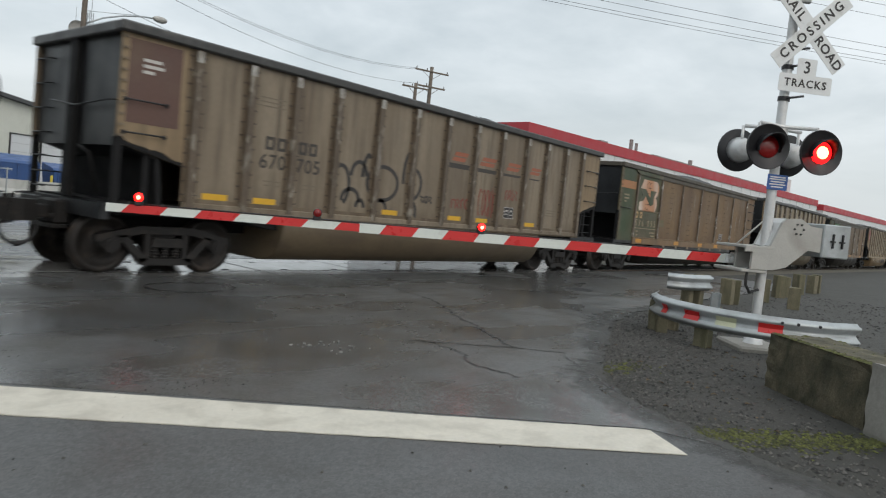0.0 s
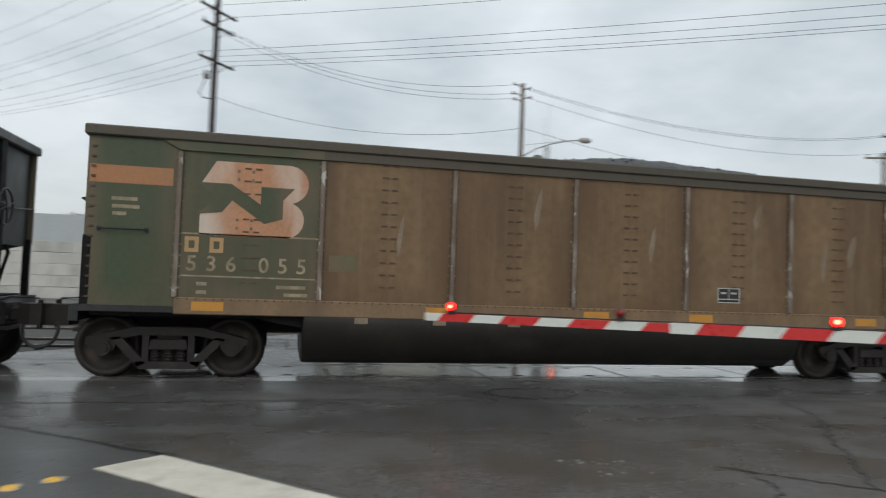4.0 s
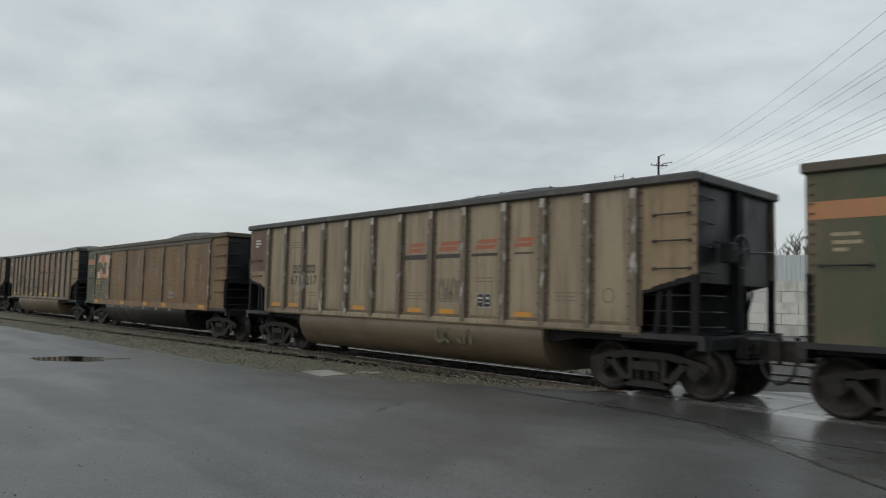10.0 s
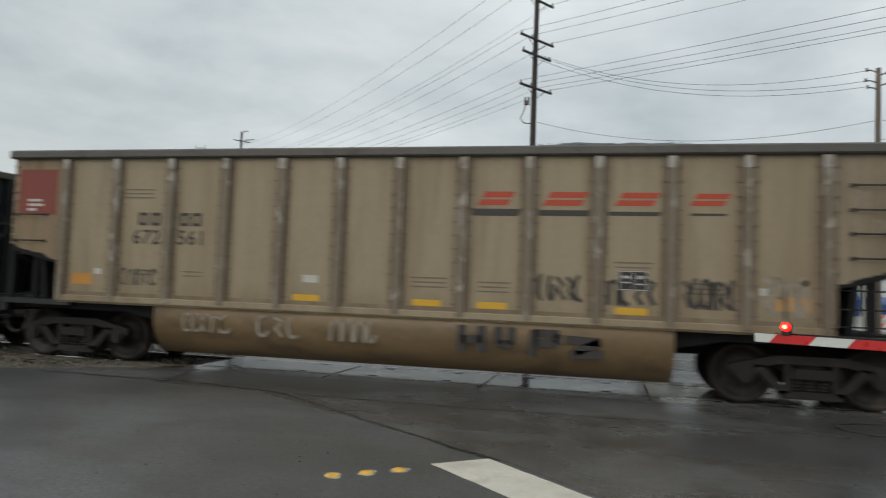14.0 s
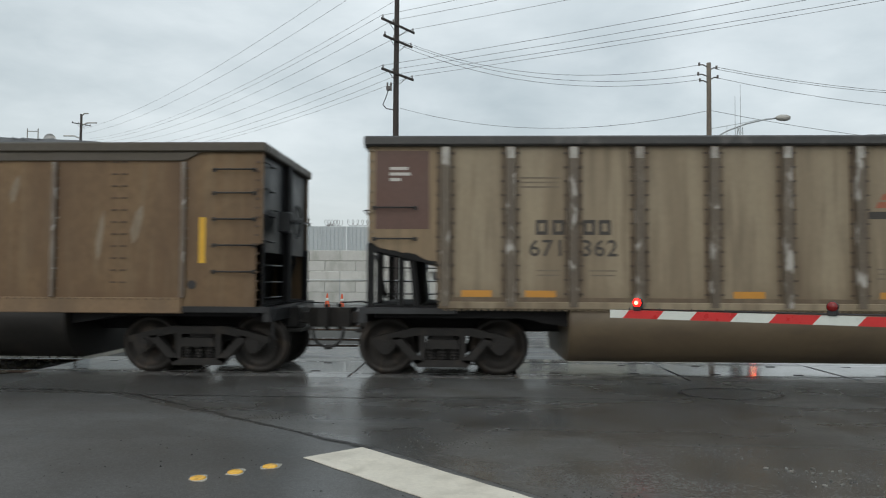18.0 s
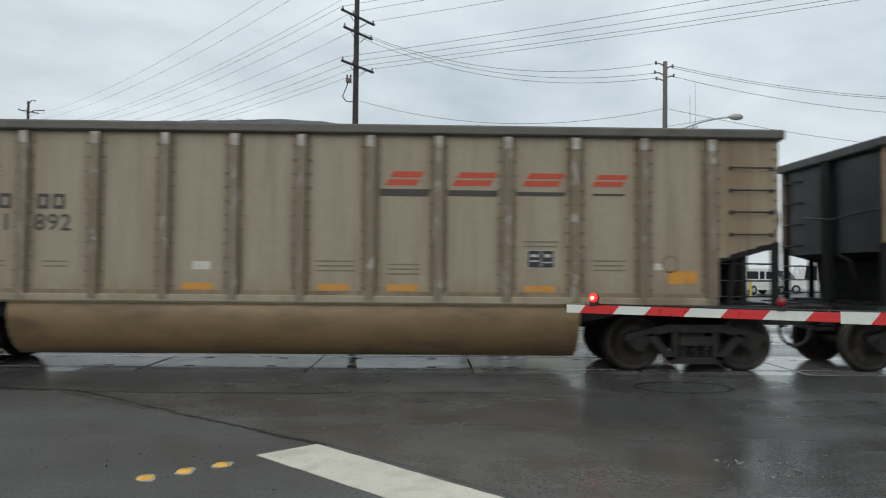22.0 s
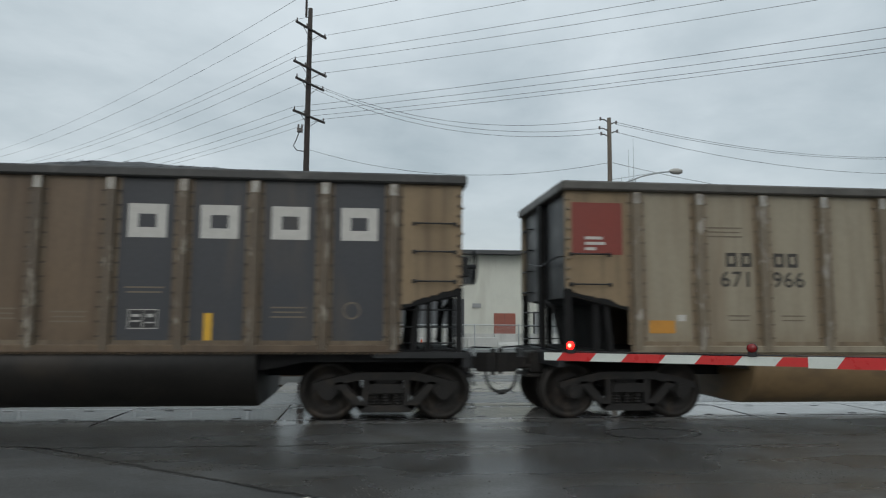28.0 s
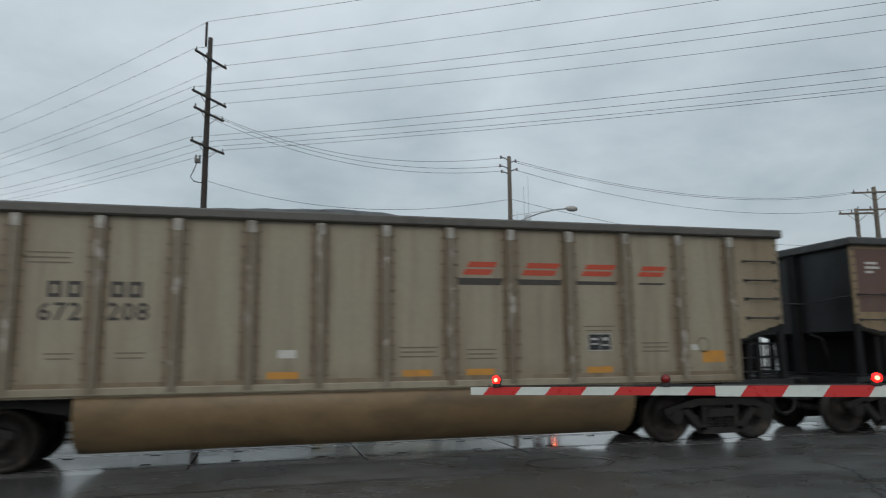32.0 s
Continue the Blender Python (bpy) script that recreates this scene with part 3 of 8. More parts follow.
M["truck"] = material("brake_dust_steel", (0.021, 0.0198, 0.0190), 0.6, vary=0.35, scale=5, stain=(0.058, 0.047, 0.038), stain_amount=0.25, stain_scale=5, bump=0.25, bump_scale=40, spec=0.28)
M["wheel"] = material("wheel_steel", (0.027, 0.0245, 0.0225), 0.5, 0.2, vary=0.35, scale=5, stain=(0.095, 0.072, 0.056), stain_amount=0.35, stain_scale=4, bump=0.15, spec=0.28)
M["coal"] = material("coal", (0.018, 0.018, 0.019), 0.55, vary=0.5, scale=20, bump=0.9, bump_scale=22)

# buildings and yard
M["wall_cream"] = material("pale_painted_wall", (0.62, 0.63, 0.56), 0.7, vary=0.06, scale=1, stain=(0.48, 0.47, 0.41), stain_amount=0.35, stain_scale=0.8, streak=0.25, bump=0.1)
M["wall_white"] = material("white_metal_wall", (0.64, 0.66, 0.67), 0.55, vary=0.05, scale=1, stain=(0.5, 0.5, 0.49), stain_amount=0.3, stain_scale=0.6, streak=0.2, bump=0.03)
M["fascia_red"] = material("red_fascia", (0.40, 0.035, 0.045), 0.5, vary=0.08, scale=1, bump=0.03)
M["roof_dark"] = material("dark_roof", (0.075, 0.078, 0.08), 0.7, vary=0.2, scale=2, bump=0.2)
M["roof_grey"] = material("grey_roof", (0.24, 0.24, 0.23), 0.7, vary=0.15, scale=1.5, bump=0.1)
M["metal_sheet"] = material("grey_corrugated_sheet", (0.42, 0.46, 0.48), 0.5, 0.1, vary=0.08, scale=1, stain=(0.32, 0.34, 0.35), stain_amount=0.3, stain_scale=0.7, streak=0.2, bump=0.03)
M["wall_slate"] = material("slate_grey_wall", (0.115, 0.122, 0.13), 0.75, vary=0.2, scale=4, bump=0.4, bump_scale=15)
M["block"] = material("ecology_block", (0.50, 0.505, 0.48), 0.8, vary=0.1, scale=2, stain=(0.28, 0.29, 0.25), stain_amount=0.4, stain_scale=1.5, streak=0.4, bump=0.25, bump_scale=25, tone=0.12)
M["door_red"] = material("brick_red_door", (0.30, 0.10, 0.07), 0.6, vary=0.1, bump=0.03)
M["door_grey"] = material("grey_door", (0.30, 0.31, 0.31), 0.5, vary=0.08, bump=0.02)
M["glass"] = material("window_glass", (0.03, 0.035, 0.038), 0.08, vary=0.2, scale=0.8, bump=0.01, rough_vary=0.03)
M["frame_dark"] = material("dark_frame", (0.05, 0.05, 0.05), 0.5, vary=0.1, bump=0.02)
M["blind_yellow"] = material("yellow_blind", (0.52, 0.40, 0.08), 0.7, vary=0.1, bump=0.02)
M["blue_steel"] = material("blue_painted_steel", (0.025, 0.075, 0.22), 0.5, vary=0.15, scale=3, stain=(0.06, 0.07, 0.09), stain_amount=0.3, stain_scale=3, bump=0.05)
M["vehicle_white"] = material("white_vehicle_paint", (0.66, 0.67, 0.67), 0.25, vary=0.04, scale=3, bump=0.0)
M["cone"] = material("orange_plastic", (0.62, 0.10, 0.03), 0.5, vary=0.1, bump=0.02)
M["post_yellow"] = material("yellow_post", (0.55, 0.42, 0.04), 0.5, vary=0.1, bump=0.02)
M["bark"] = material("bark", (0.085, 0.072, 0.06), 0.9, vary=0.3, scale=10, bump=0.5)
M["needle"] = material("conifer_needles", (0.035, 0.055, 0.03), 0.9, vary=0.4, scale=8, bump=0.3)
M["grass"] = material("grass", (0.075, 0.10, 0.035), 0.9, vary=0.35, scale=6, bump=0.5)


# ---------------------------------------------------------------- mesh helpers
class Geo:
    """Vertices and faces gathered for one mesh."""

    def __init__(self):
        self.v, self.f, self.smooth = [], [], []

    def add(self, verts, faces, smooth=False):
        base = len(self.v)
        self.v.extend(tuple(p) for p in verts)
        self.f.extend(tuple(i + base for i in f) for f in faces)
        self.smooth.extend([smooth] * len(faces))
        return self

    def box(self, x0, x1, y0, y1, z0, z1, m=None, ch=0.0):
        if ch > 0:
            return self.chbox(x0, x1, y0, y1, z0, z1, ch, m)
        p = [Vector((x, y, z)) for z in (z0, z1) for y in (y0, y1) for x in (x0, x1)]
        if m is not None:
            p = [m @ q for q in p]
        return self.add(p, [(0, 2, 3, 1), (4, 5, 7, 6), (0, 1, 5, 4), (2, 6, 7, 3), (0, 4, 6, 2), (1, 3, 7, 5)])

    def chbox(self, x0, x1, y0, y1, z0, z1, c, m=None):
        """A box with chamfered edges."""
        bm = bmesh.new()
        bmesh.ops.create_cube(bm, size=1)
        for v in bm.verts:
            v.co = Vector((x0 if v.co.x < 0 else x1, y0 if v.co.y < 0 else y1, z0 if v.co.z < 0 else z1))
        bmesh.ops.bevel(bm, geom=bm.edges[:], offset=c, segments=1, affect="EDGES", profile=0.5)
        self.take(bm, m)
        return self

    def take(self, bm, m=None, smooth=False):
        bm.verts.index_update()
        p = [(m @ v.co) if m is not None else v.co.copy() for v in bm.verts]
        self.add(p, [[v.index for v in f.verts] for f in bm.faces], smooth)
        bm.free()
        return self

    def cyl(self, a, b, r0, r1=None, n=10, caps=True, smooth=True):
        a, b = Vector(a), Vector(b)
        r1 = r0 if r1 is None else r1
        d = (b - a).normalized()
        u = d.orthogonal().normalized()
        w = d.cross(u)
        ring = [(math.cos(2 * math.pi * k / n), math.sin(2 * math.pi * k / n)) for k in range(n)]
        p = [a + (u * c + w * s) * r0 for c, s in ring] + [b + (u * c + w * s) * r1 for c, s in ring]
        self.add(p, [(k, (k + 1) % n, n + (k + 1) % n, n + k) for k in range(n)], smooth)
        if caps:
            self.add(p[:n], [tuple(reversed(range(n)))])
            self.add(p[n:], [tuple(range(n))])
        return self

    def tube(self, pts, r, n=6, caps=True):
        """One joined round sweep; r is a radius or one for each point."""
        pts = [Vector(p) for p in pts]
        m = len(pts)
        rs = list(r) if isinstance(r, (list, tuple)) else [r] * m
        u, vs = None, []
        for k, p in enumerate(pts):
            d = (pts[min(k + 1, m - 1)] - pts[max(k - 1, 0)]).normalized()
            u = d.orthogonal().normalized() if u is None else (u - d * u.dot(d)).normalized()
            w = d.cross(u)
            vs += [p + (u * math.cos(2 * math.pi * j / n) + w * math.sin(2 * math.pi * j / n)) * rs[k] for j in range(n)]
        fs = [(k * n + j, k * n + (j + 1) % n, (k + 1) * n + (j + 1) % n, (k + 1) * n + j) for k in range(m - 1) for j in range(n)]
        if caps:
            fs += [tuple(reversed(range(n))), tuple(range((m - 1) * n, m * n))]
        return self.add(vs, fs, n > 4)

    def lathe(self, profile, n=20, axis="Y", centre=(0, 0, 0), smooth=True):
        """profile: (distance along the axis, radius)."""
        c = Vector(centre)
        p = []
        for s, r in profile:
            for k in range(n):
                a = 2 * math.pi * k / n
                ca, sa = r * math.cos(a), r * math.sin(a)
                p.append(c + Vector({"X": (s, ca, sa), "Y": (ca, s, sa), "Z": (ca, sa, s)}[axis]))
        f = []
        for i in range(len(profile) - 1):
            for k in range(n):
                a, b = i * n + k, i * n + (k + 1) % n
                f.append((a, b, b + n, a + n))
        self.add(p, f, smooth)
        return self

    def prism(self, outline, a, b, axis="Y", m=None):
        """A flat outline, swept from a to b along the axis."""
        def at(u, v, s):
            q = Vector({"X": (s, u, v), "Y": (u, s, v), "Z": (u, v, s)}[axis])
            return m @ q if m is not None else q
        n = len(outline)
        p = [at(u, v, a) for u, v in outline] + [at(u, v, b) for u, v in outline]
        self.add(p, [tuple(range(n)), tuple(reversed(range(n, 2 * n)))] + [(k, n + k, n + (k + 1) % n, (k + 1) % n) for k in range(n)])
        return self

    def blob(self, x, y, z, rx, ry, rz, rng):
        """A low irregular stone."""
        p = []
        for d in ((1, 0, 0), (-1, 0, 0), (0, 1, 0), (0, -1, 0), (0, 0, 1), (0, 0, -0.4)):
            k = 0.7 + 0.6 * rng.random()
            p.append((x + d[0] * rx * k, y + d[1] * ry * k, z + d[2] * rz * k))
        return self.add(p, [(0, 2, 4), (2, 1, 4), (1, 3, 4), (3, 0, 4), (2, 0, 5), (1, 2, 5), (3, 1, 5), (0, 3, 5)])

    def mesh(self, name, mat):
        me = bpy.data.meshes.new(name)
        me.from_pydata([tuple(p) for p in self.v], [], self.f)
        me.polygons.foreach_set("use_smooth", self.smooth)
        bm = bmesh.new()
        bm.from_mesh(me)
        bmesh.ops.recalc_face_normals(bm, faces=bm.faces[:])
        bm.to_mesh(me)
        bm.free()
        me.materials.append(M[mat] if isinstance(mat, str) else mat)
        return me


CACHE = {}


def shared(key, mat, build):
    """One mesh for all alike parts."""
    k = (key, mat)
    if k not in CACHE:
        g = Geo()
        build(g)
        CACHE[k] = g.mesh(key.split(":")[0], mat)
    return CACHE[k]


def part(name, data, mat=None, parent=None, label="", m=None):
    """Links a Geo or a mesh as one object under a thing or a part."""
    me = data.mesh(name, mat) if isinstance(data, Geo) else data
    ob = new(name, me)
    if parent is not None:
        ob.parent = parent
    if m is not None:
        ob.matrix_basis = m
    if label:
        tagged(ob, label)
    return ob


def thing(name, label, category, m=None, group="", kind=""):
    ob = new(name)
    ob.empty_display_size = 0.3
    tagged(ob, label, category, group, kind)
    if m is not None:
        ob.matrix_basis = m
    return ob


def solid(name, geo, mat, label, category, m=None, group="", kind=""):
    ob = new(name, geo.mesh(name, mat))
    tagged(ob, label, category, group, kind)
    if m is not None:
        ob.matrix_basis = m
    return ob


TEXTS = {}


def text_mesh(words, size, mat, bold=0.0, spacing=1.0, depth=0.002, shear=0.0):
    """Lettering as a thin mesh that stands in the x-z plane and is read from -y, centred."""
    key = (words, size, mat, bold, spacing, shear)
    if key in TEXTS:
        return TEXTS[key]
    cu = bpy.data.curves.new("lettering", "FONT")
    cu.body, cu.size, cu.align_x, cu.align_y = words, size, "CENTER", "CENTER"
    cu.offset, cu.extrude, cu.space_character, cu.resolution_u, cu.shear = bold, depth, spacing, 3, shear
    ob = bpy.data.objects.new("lettering", cu)
    scene.collection.objects.link(ob)
    bpy.context.view_layer.update()
    me = bpy.data.meshes.new_from_object(ob.evaluated_get(bpy.context.evaluated_depsgraph_get()))
    me.transform(Matrix.Rotation(radians(90), 4, "X"))
    bpy.data.objects.remove(ob)
    bpy.data.curves.remove(cu)
    me.materials.clear()
    me.materials.append(M[mat])
    TEXTS[key] = me
    return me


rng = random.Random(7)

# ---------------------------------------------------------------- ground, road, tracks
ROAD_DIR = Vector((0.69, 0.724, 0))
g = Geo()
g.add([(-1500, -1500, -0.05), (1500, -1500, -0.05), (1500, 1500, -0.05), (-1500, 1500, -0.05)], [(0, 1, 2, 3)])
ground = solid("ground", g, "dirt", "dark grey-brown damp dirt and gravel ground", "ground", kind="structure")


def slab(name, outline, top, bottom, mat, label, category, parent=None):
    g = Geo()
    g.prism(outline, bottom, top, "Z")
    if parent is not None:
        return part(name, g, mat, parent, label)
    return solid(name, g, mat, label, category, kind="structure")


def ragged(line, step, amount, seed):
    """The same line with an uneven, broken edge."""
    r = random.Random(seed)
    out = []
    for a, b in zip(line[:-1], line[1:]):
        a, b = Vector(a), Vector(b)
        n = max(1, int((b - a).length / step))
        side = Vector((-(b - a).y, (b - a).x)).normalized()
        for k in range(n):
            out.append(tuple(a.lerp(b, k / n) + side * r.uniform(-amount, amount)))
    out.append(tuple(line[-1]))
    return out


EDGE_WEST = ragged([(-6.6, -1.2), (-7.9, -1.9), (-8.7, -2.5), (-9.7, -3.05), (-10.8, -3.6), (-12.0, -4.25), (-13.6, -4.55), (-16.5, -4.65), (-20.4, -4.7), (-25.5, -4.9), (-33.0, -5.1), (-46.0, -5.5), (-120.0, -8.0)], 0.7, 0.14, 3)
EDGE_EAST = ragged([(3.2, -13.5), (3.4, -11.0), (3.66, -10.2), (4.1, -9.4), (4.3, -9.0), (4.8, -8.5), (5.6, -8.1), (7.05, -7.45), (8.6, -6.75), (10.5, -6.3), (16.0, -5.9), (26.0, -5.6)], 0.11, 0.045, 4)
road = slab("road", EDGE_WEST + [(-120, -90), (2.0, -90), (2.6, -30)] + EDGE_EAST + [(26.0, -1.2)], 0.0, -0.12, "asphalt",
            "dark wet cracked asphalt road before a railway crossing", "road")
old = [(-6.2, -1.24), (-6.0, -2.85), (-4.2, -2.95), (-2.5, -4.15), (-1.0, -5.15), (-0.35, -5.6), (3.6, -9.5)] + [p for p in EDGE_EAST if 3.7 < p[0] < 22.0] + [(22.0, -5.7), (22.0, -1.24)]
slab("worn_patch", old, 0.004, -0.05, "asphalt_old", "older brown-stained wet asphalt", "", road)
g = Geo()
cover, rows = [], 6
for k, (x, y) in enumerate(EDGE_EAST):
    if not 3.3 < x < 12.0:
        continue
    a, b = Vector(EDGE_EAST[max(k - 4, 0)]), Vector(EDGE_EAST[min(k + 4, len(EDGE_EAST) - 1)])
    side = Vector((-(b - a).y, (b - a).x)).normalized()
    reach = 0.62 + 0.4 * noise.noise(Vector((x * 0.9, 1.7, 0.0)))
    for j in range(rows):
        q = Vector((x, y)) + side * (reach * j / (rows - 1) - 0.03)
        g.v.append((q.x, q.y, 0.0055))
        cover.append(1.0 - j / (rows - 1))
n = len(g.v) // rows
for k in range(n - 1):
    for j in range(rows - 1):
        g.f.append((k * rows + j, (k + 1) * rows + j, (k + 1) * rows + j + 1, k * rows + j + 1))
        g.smooth.append(False)
film_ob = part("dirt_film", g, "dirt_film", road, "dark dirt washed over the asphalt edge")
film_ob.data.attributes.new("cover", "FLOAT", "POINT").data.foreach_set("value", cover)
road_far = slab("road_beyond", [(-9, 10.7), (26, 10.7), (60, 45), (60, 70), (-30, 70), (-30, 24), (-12, 19)], 0.0, -0.12, "asphalt", "wet asphalt yard beyond the tracks", "road")

TRACK_Y = (0.0, 4.6, 9.2)
CROSS_X0, CROSS_X1 = -6.6, 19.5
for y0, y1 in ((1.27, 3.33), (5.87, 7.93)):
    slab("crossing_infill", [(CROSS_X0 + y0, y0), (CROSS_X1 + y0, y0), (CROSS_X1 + y1, y1), (CROSS_X0 + y1, y1)], 0.0, -0.1, "asphalt_old", "wet asphalt between the crossing panels", "road")
verge = [(p[0], p[1]) for p in reversed(EDGE_EAST)] + [(3.2, -30.0), (40.0, -30.0), (40.0, -5.6)]
slab("verge_east", verge, -0.012, -0.06, "dirt", "damp dark gravel verge beside the road", "verge")
slab("verge_west", EDGE_WEST + [(-120.0, -1.75), (-7.0, -1.75)], -0.012, -0.06, "gravel_strip", "damp olive-brown gravel strip between road and railway", "verge")
tracks = []
for k, yc in enumerate(TRACK_Y):
    tr = thing("railway_track", "railway track of worn steel rails on dark ties", "track", kind="structure")
    tracks.append(tr)
    for s in (-1, 1):
        y = yc + s * 0.7535
        g = Geo()
        g.prism([(y - 0.07, -0.17), (y + 0.07, -0.17), (y + 0.07, -0.155), (y + 0.012, -0.13), (y + 0.012, -0.05), (y + 0.037, -0.035), (y + 0.037, -0.006), (y - 0.037, -0.006), (y - 0.037, -0.035), (y - 0.012, -0.05), (y - 0.012, -0.13), (y - 0.07, -0.155)], -260, 260, "X")
        part("rail", g, "rail", tr)
        g = Geo().box(-260, 260, y - 0.036, y + 0.036, -0.006, 0.0)
        part("rail_head", g, "rail_top", tr, "polished running surface of the rail")
    if k == 0:
        tie = shared("tie", "tie", lambda g: g.box(-0.115, 0.115, -1.3, 1.3, -0.15, -0.04, ch=0.012))
        for i in range(70):
            x = -7.3 - 0.52 * i
            part("tie", tie, None, tr, m=pose(x, yc, rng.uniform(-0.008, 0.0), 0, 0, rng.uniform(-1.5, 1.5)))
crossing = thing("crossing_surface", "wet grey concrete crossing panels between the rails", "crossing", kind="structure")
for yc in TRACK_Y:
    for (y0, y1) in ((-1.25, -0.815), (-0.685, 0.685), (0.815, 1.25)):
        n = 10
        L0, L1 = CROSS_X0 + yc, CROSS_X1 + yc
        step = (L1 - L0) / n
        pan = shared("concrete_panel:%.2f%.2f" % (y0, y1), "panel", lambda g: g.box(-step / 2 + 0.012, step / 2 - 0.012, y0, y1, -0.11, 0.0, ch=0.012))
        for i in range(n):
            part("concrete_panel", pan, None, crossing, m=pose(L0 + (i + 0.5) * step, yc, 0.002 + rng.uniform(-0.004, 0.003), rng.uniform(-0.15, 0.15)))
    slot = shared("lifting_slot", "black", lambda g: g.box(-0.075, 0.075, -0.022, 0.022, -0.01, 0.0, ch=0.004))
    for i in range(20):
        for y in (-0.52, 0.52):
            part("lifting_slot", slot, None, crossing, m=pose(CROSS_X0 + yc + 0.65 + 1.305 * i, yc + y, 0.0085))

# ballast: raised shoulders and loose stones beside the rails
g = Geo()
g.prism([(-2.3, -0.05), (-1.4, -0.03), (-0.86, -0.045), (-0.86, -0.3), (-2.4, -0.3)], -220, CROSS_X0 - 0.1, "X")
g.prism([(0.86, -0.045), (3.7, -0.045), (3.7, -0.3), (0.86, -0.3)], -220, CROSS_X0 - 0.1, "X")
g.prism([(-2.3, -0.05), (-1.4, -0.03), (-0.86, -0.045), (-0.86, -0.3), (-2.4, -0.3)], CROSS_X1 + 0.1, 220, "X")
g.prism([(0.86, -0.045), (3.7, -0.045), (3.7, -0.3), (0.86, -0.3)], CROSS_X1 + 0.1, 220, "X")
solid("ballast_bed", g, "ballast", "grey-brown ballast bed under the rails", "ballast", kind="structure")
g = Geo()
r = random.Random(11)
for i in range(8000):
    x = -7.0 - 32 * r.random() ** 1.6
    lo = np.interp(-x, [7.0, 7.9, 9.7, 12.0, 16.5, 39.0], [-1.3, -1.9, -3.05, -4.25, -4.65, -5.3])
    y = r.uniform(lo, -1.0)
    s = r.uniform(0.010, 0.034)
    g.blob(x, y, -0.014 + 0.3 * s, s * r.uniform(0.8, 1.5), s * r.uniform(0.8, 1.5), s * 0.8, r)
for i in range(2600):
    x = -7.0 - 30 * r.random() ** 1.5
    y = r.choice((r.uniform(-2.2, -0.85), r.uniform(-0.65, 0.65), r.uniform(0.85, 3.0)))
    s = r.uniform(0.018, 0.045)
    g.blob(x, y, -0.04 + 0.3 * s, s * r.uniform(0.8, 1.4), s * r.uniform(0.8, 1.4), s, r)
solid("ballast_stones", g, "ballast", "loose grey-brown ballast stones beside the rails", "stones", kind="stuff")
g = Geo()
for i in range(17000):
    x = r.uniform(3.6, 11.0)
    lim = np.interp(x, [3.6, 4.3, 5.6, 7.0, 8.6, 11.0], [-10.3, -9.0, -8.1, -7.5, -6.8, -6.4])
    y = lim - abs(r.gauss(0, 1.1)) - 0.02 + (r.random() < 0.25) * abs(r.gauss(0, 0.3))
    if y < -12.5:
        continue
    s = 0.003 + 0.017 * r.random() ** 3.2
    g.blob(x, y, -0.013 + 0.3 * s, s * r.uniform(0.8, 1.5), s * r.uniform(0.8, 1.5), s * 0.8, r)
for i in range(3800):
    x = r.uniform(8.0, 22.0)
    y = r.uniform(-11.5, -6.3)
    s = 0.006 + 0.026 * r.random() ** 2.6
    g.blob(x, y, -0.010 + 0.2 * s, s * r.uniform(0.8, 1.5), s * r.uniform(0.8, 1.5), s * 0.7, r)
for i in range(4200):
    x = r.uniform(3.5, 9.0)
    y = np.interp(x, [3.5, 4.3, 5.6, 7.0, 8.6, 9.0], [-10.4, -9.0, -8.1, -7.5, -6.8, -6.7]) + r.gauss(-0.05, 0.28)
    s = r.uniform(0.0025, 0.007)
    g.blob(x, y, 0.002 if r.random() < 0.5 else -0.008, s, s * r.uniform(0.8, 1.3), s * 0.7, r)
for i in range(520):
    x, y = r.uniform(-2.5, 6.5), r.uniform(-10.6, -3.4)
    s = 0.003 + 0.013 * r.random() ** 2
    g.blob(x, y, 0.003, s, s * r.uniform(0.7, 1.3), s * 0.7, r)
for i in range(420):
    x, y = r.uniform(-9, -1), r.uniform(-10.8, -3.4)
    s = r.uniform(0.003, 0.011)
    g.blob(x, y, 0.002, s, s, s * 0.7, r)
solid("gravel", g, "stone", "small dark grey gravel spilled along the road edge", "gravel", kind="stuff")
g = Geo()
for i in range(3000):
    t = r.random()
    cx, cy = 3.75 + 1.6 * t, -9.75 - 1.35 * t
    k = 0.5 + 0.9 * max(0.0, noise.noise(Vector((t * 9, 0.3, 2.0))) + 0.35)
    x, y = cx + r.gauss(0, 0.12) * k, cy + r.gauss(0, 0.10) * k
    if r.random() < 0.1:
        x, y = 5.6 + r.gauss(0, 0.25), -8.35 + r.gauss(0, 0.12)
    s = 0.005 + 0.022 * r.random() ** 2
    g.blob(x, y, -0.008, s, s, s * 0.5, r)
solid("moss_strip", g, "moss", "yellow-green moss along the asphalt edge", "moss", kind="stuff")
g = Geo()
for i in range(110):
    x = r.uniform(4.2, 9.5)
    y = -9.3 + r.gauss(0, 0.8)
    s = r.uniform(0.015, 0.04)
    a = r.uniform(0, 6.3)
    c, d = math.cos(a) * s, math.sin(a) * s
    g.add([(x - c, y - d, -0.004), (x + d * 0.5, y - c * 0.5, 0.008), (x + c, y + d, 0.0), (x - d * 0.5, y + c * 0.5, 0.012)], [(0, 1, 2, 3)])
solid("fallen_leaves", g, "leaf_litter", "brown dead leaves on the gravel", "leaves", kind="stuff")


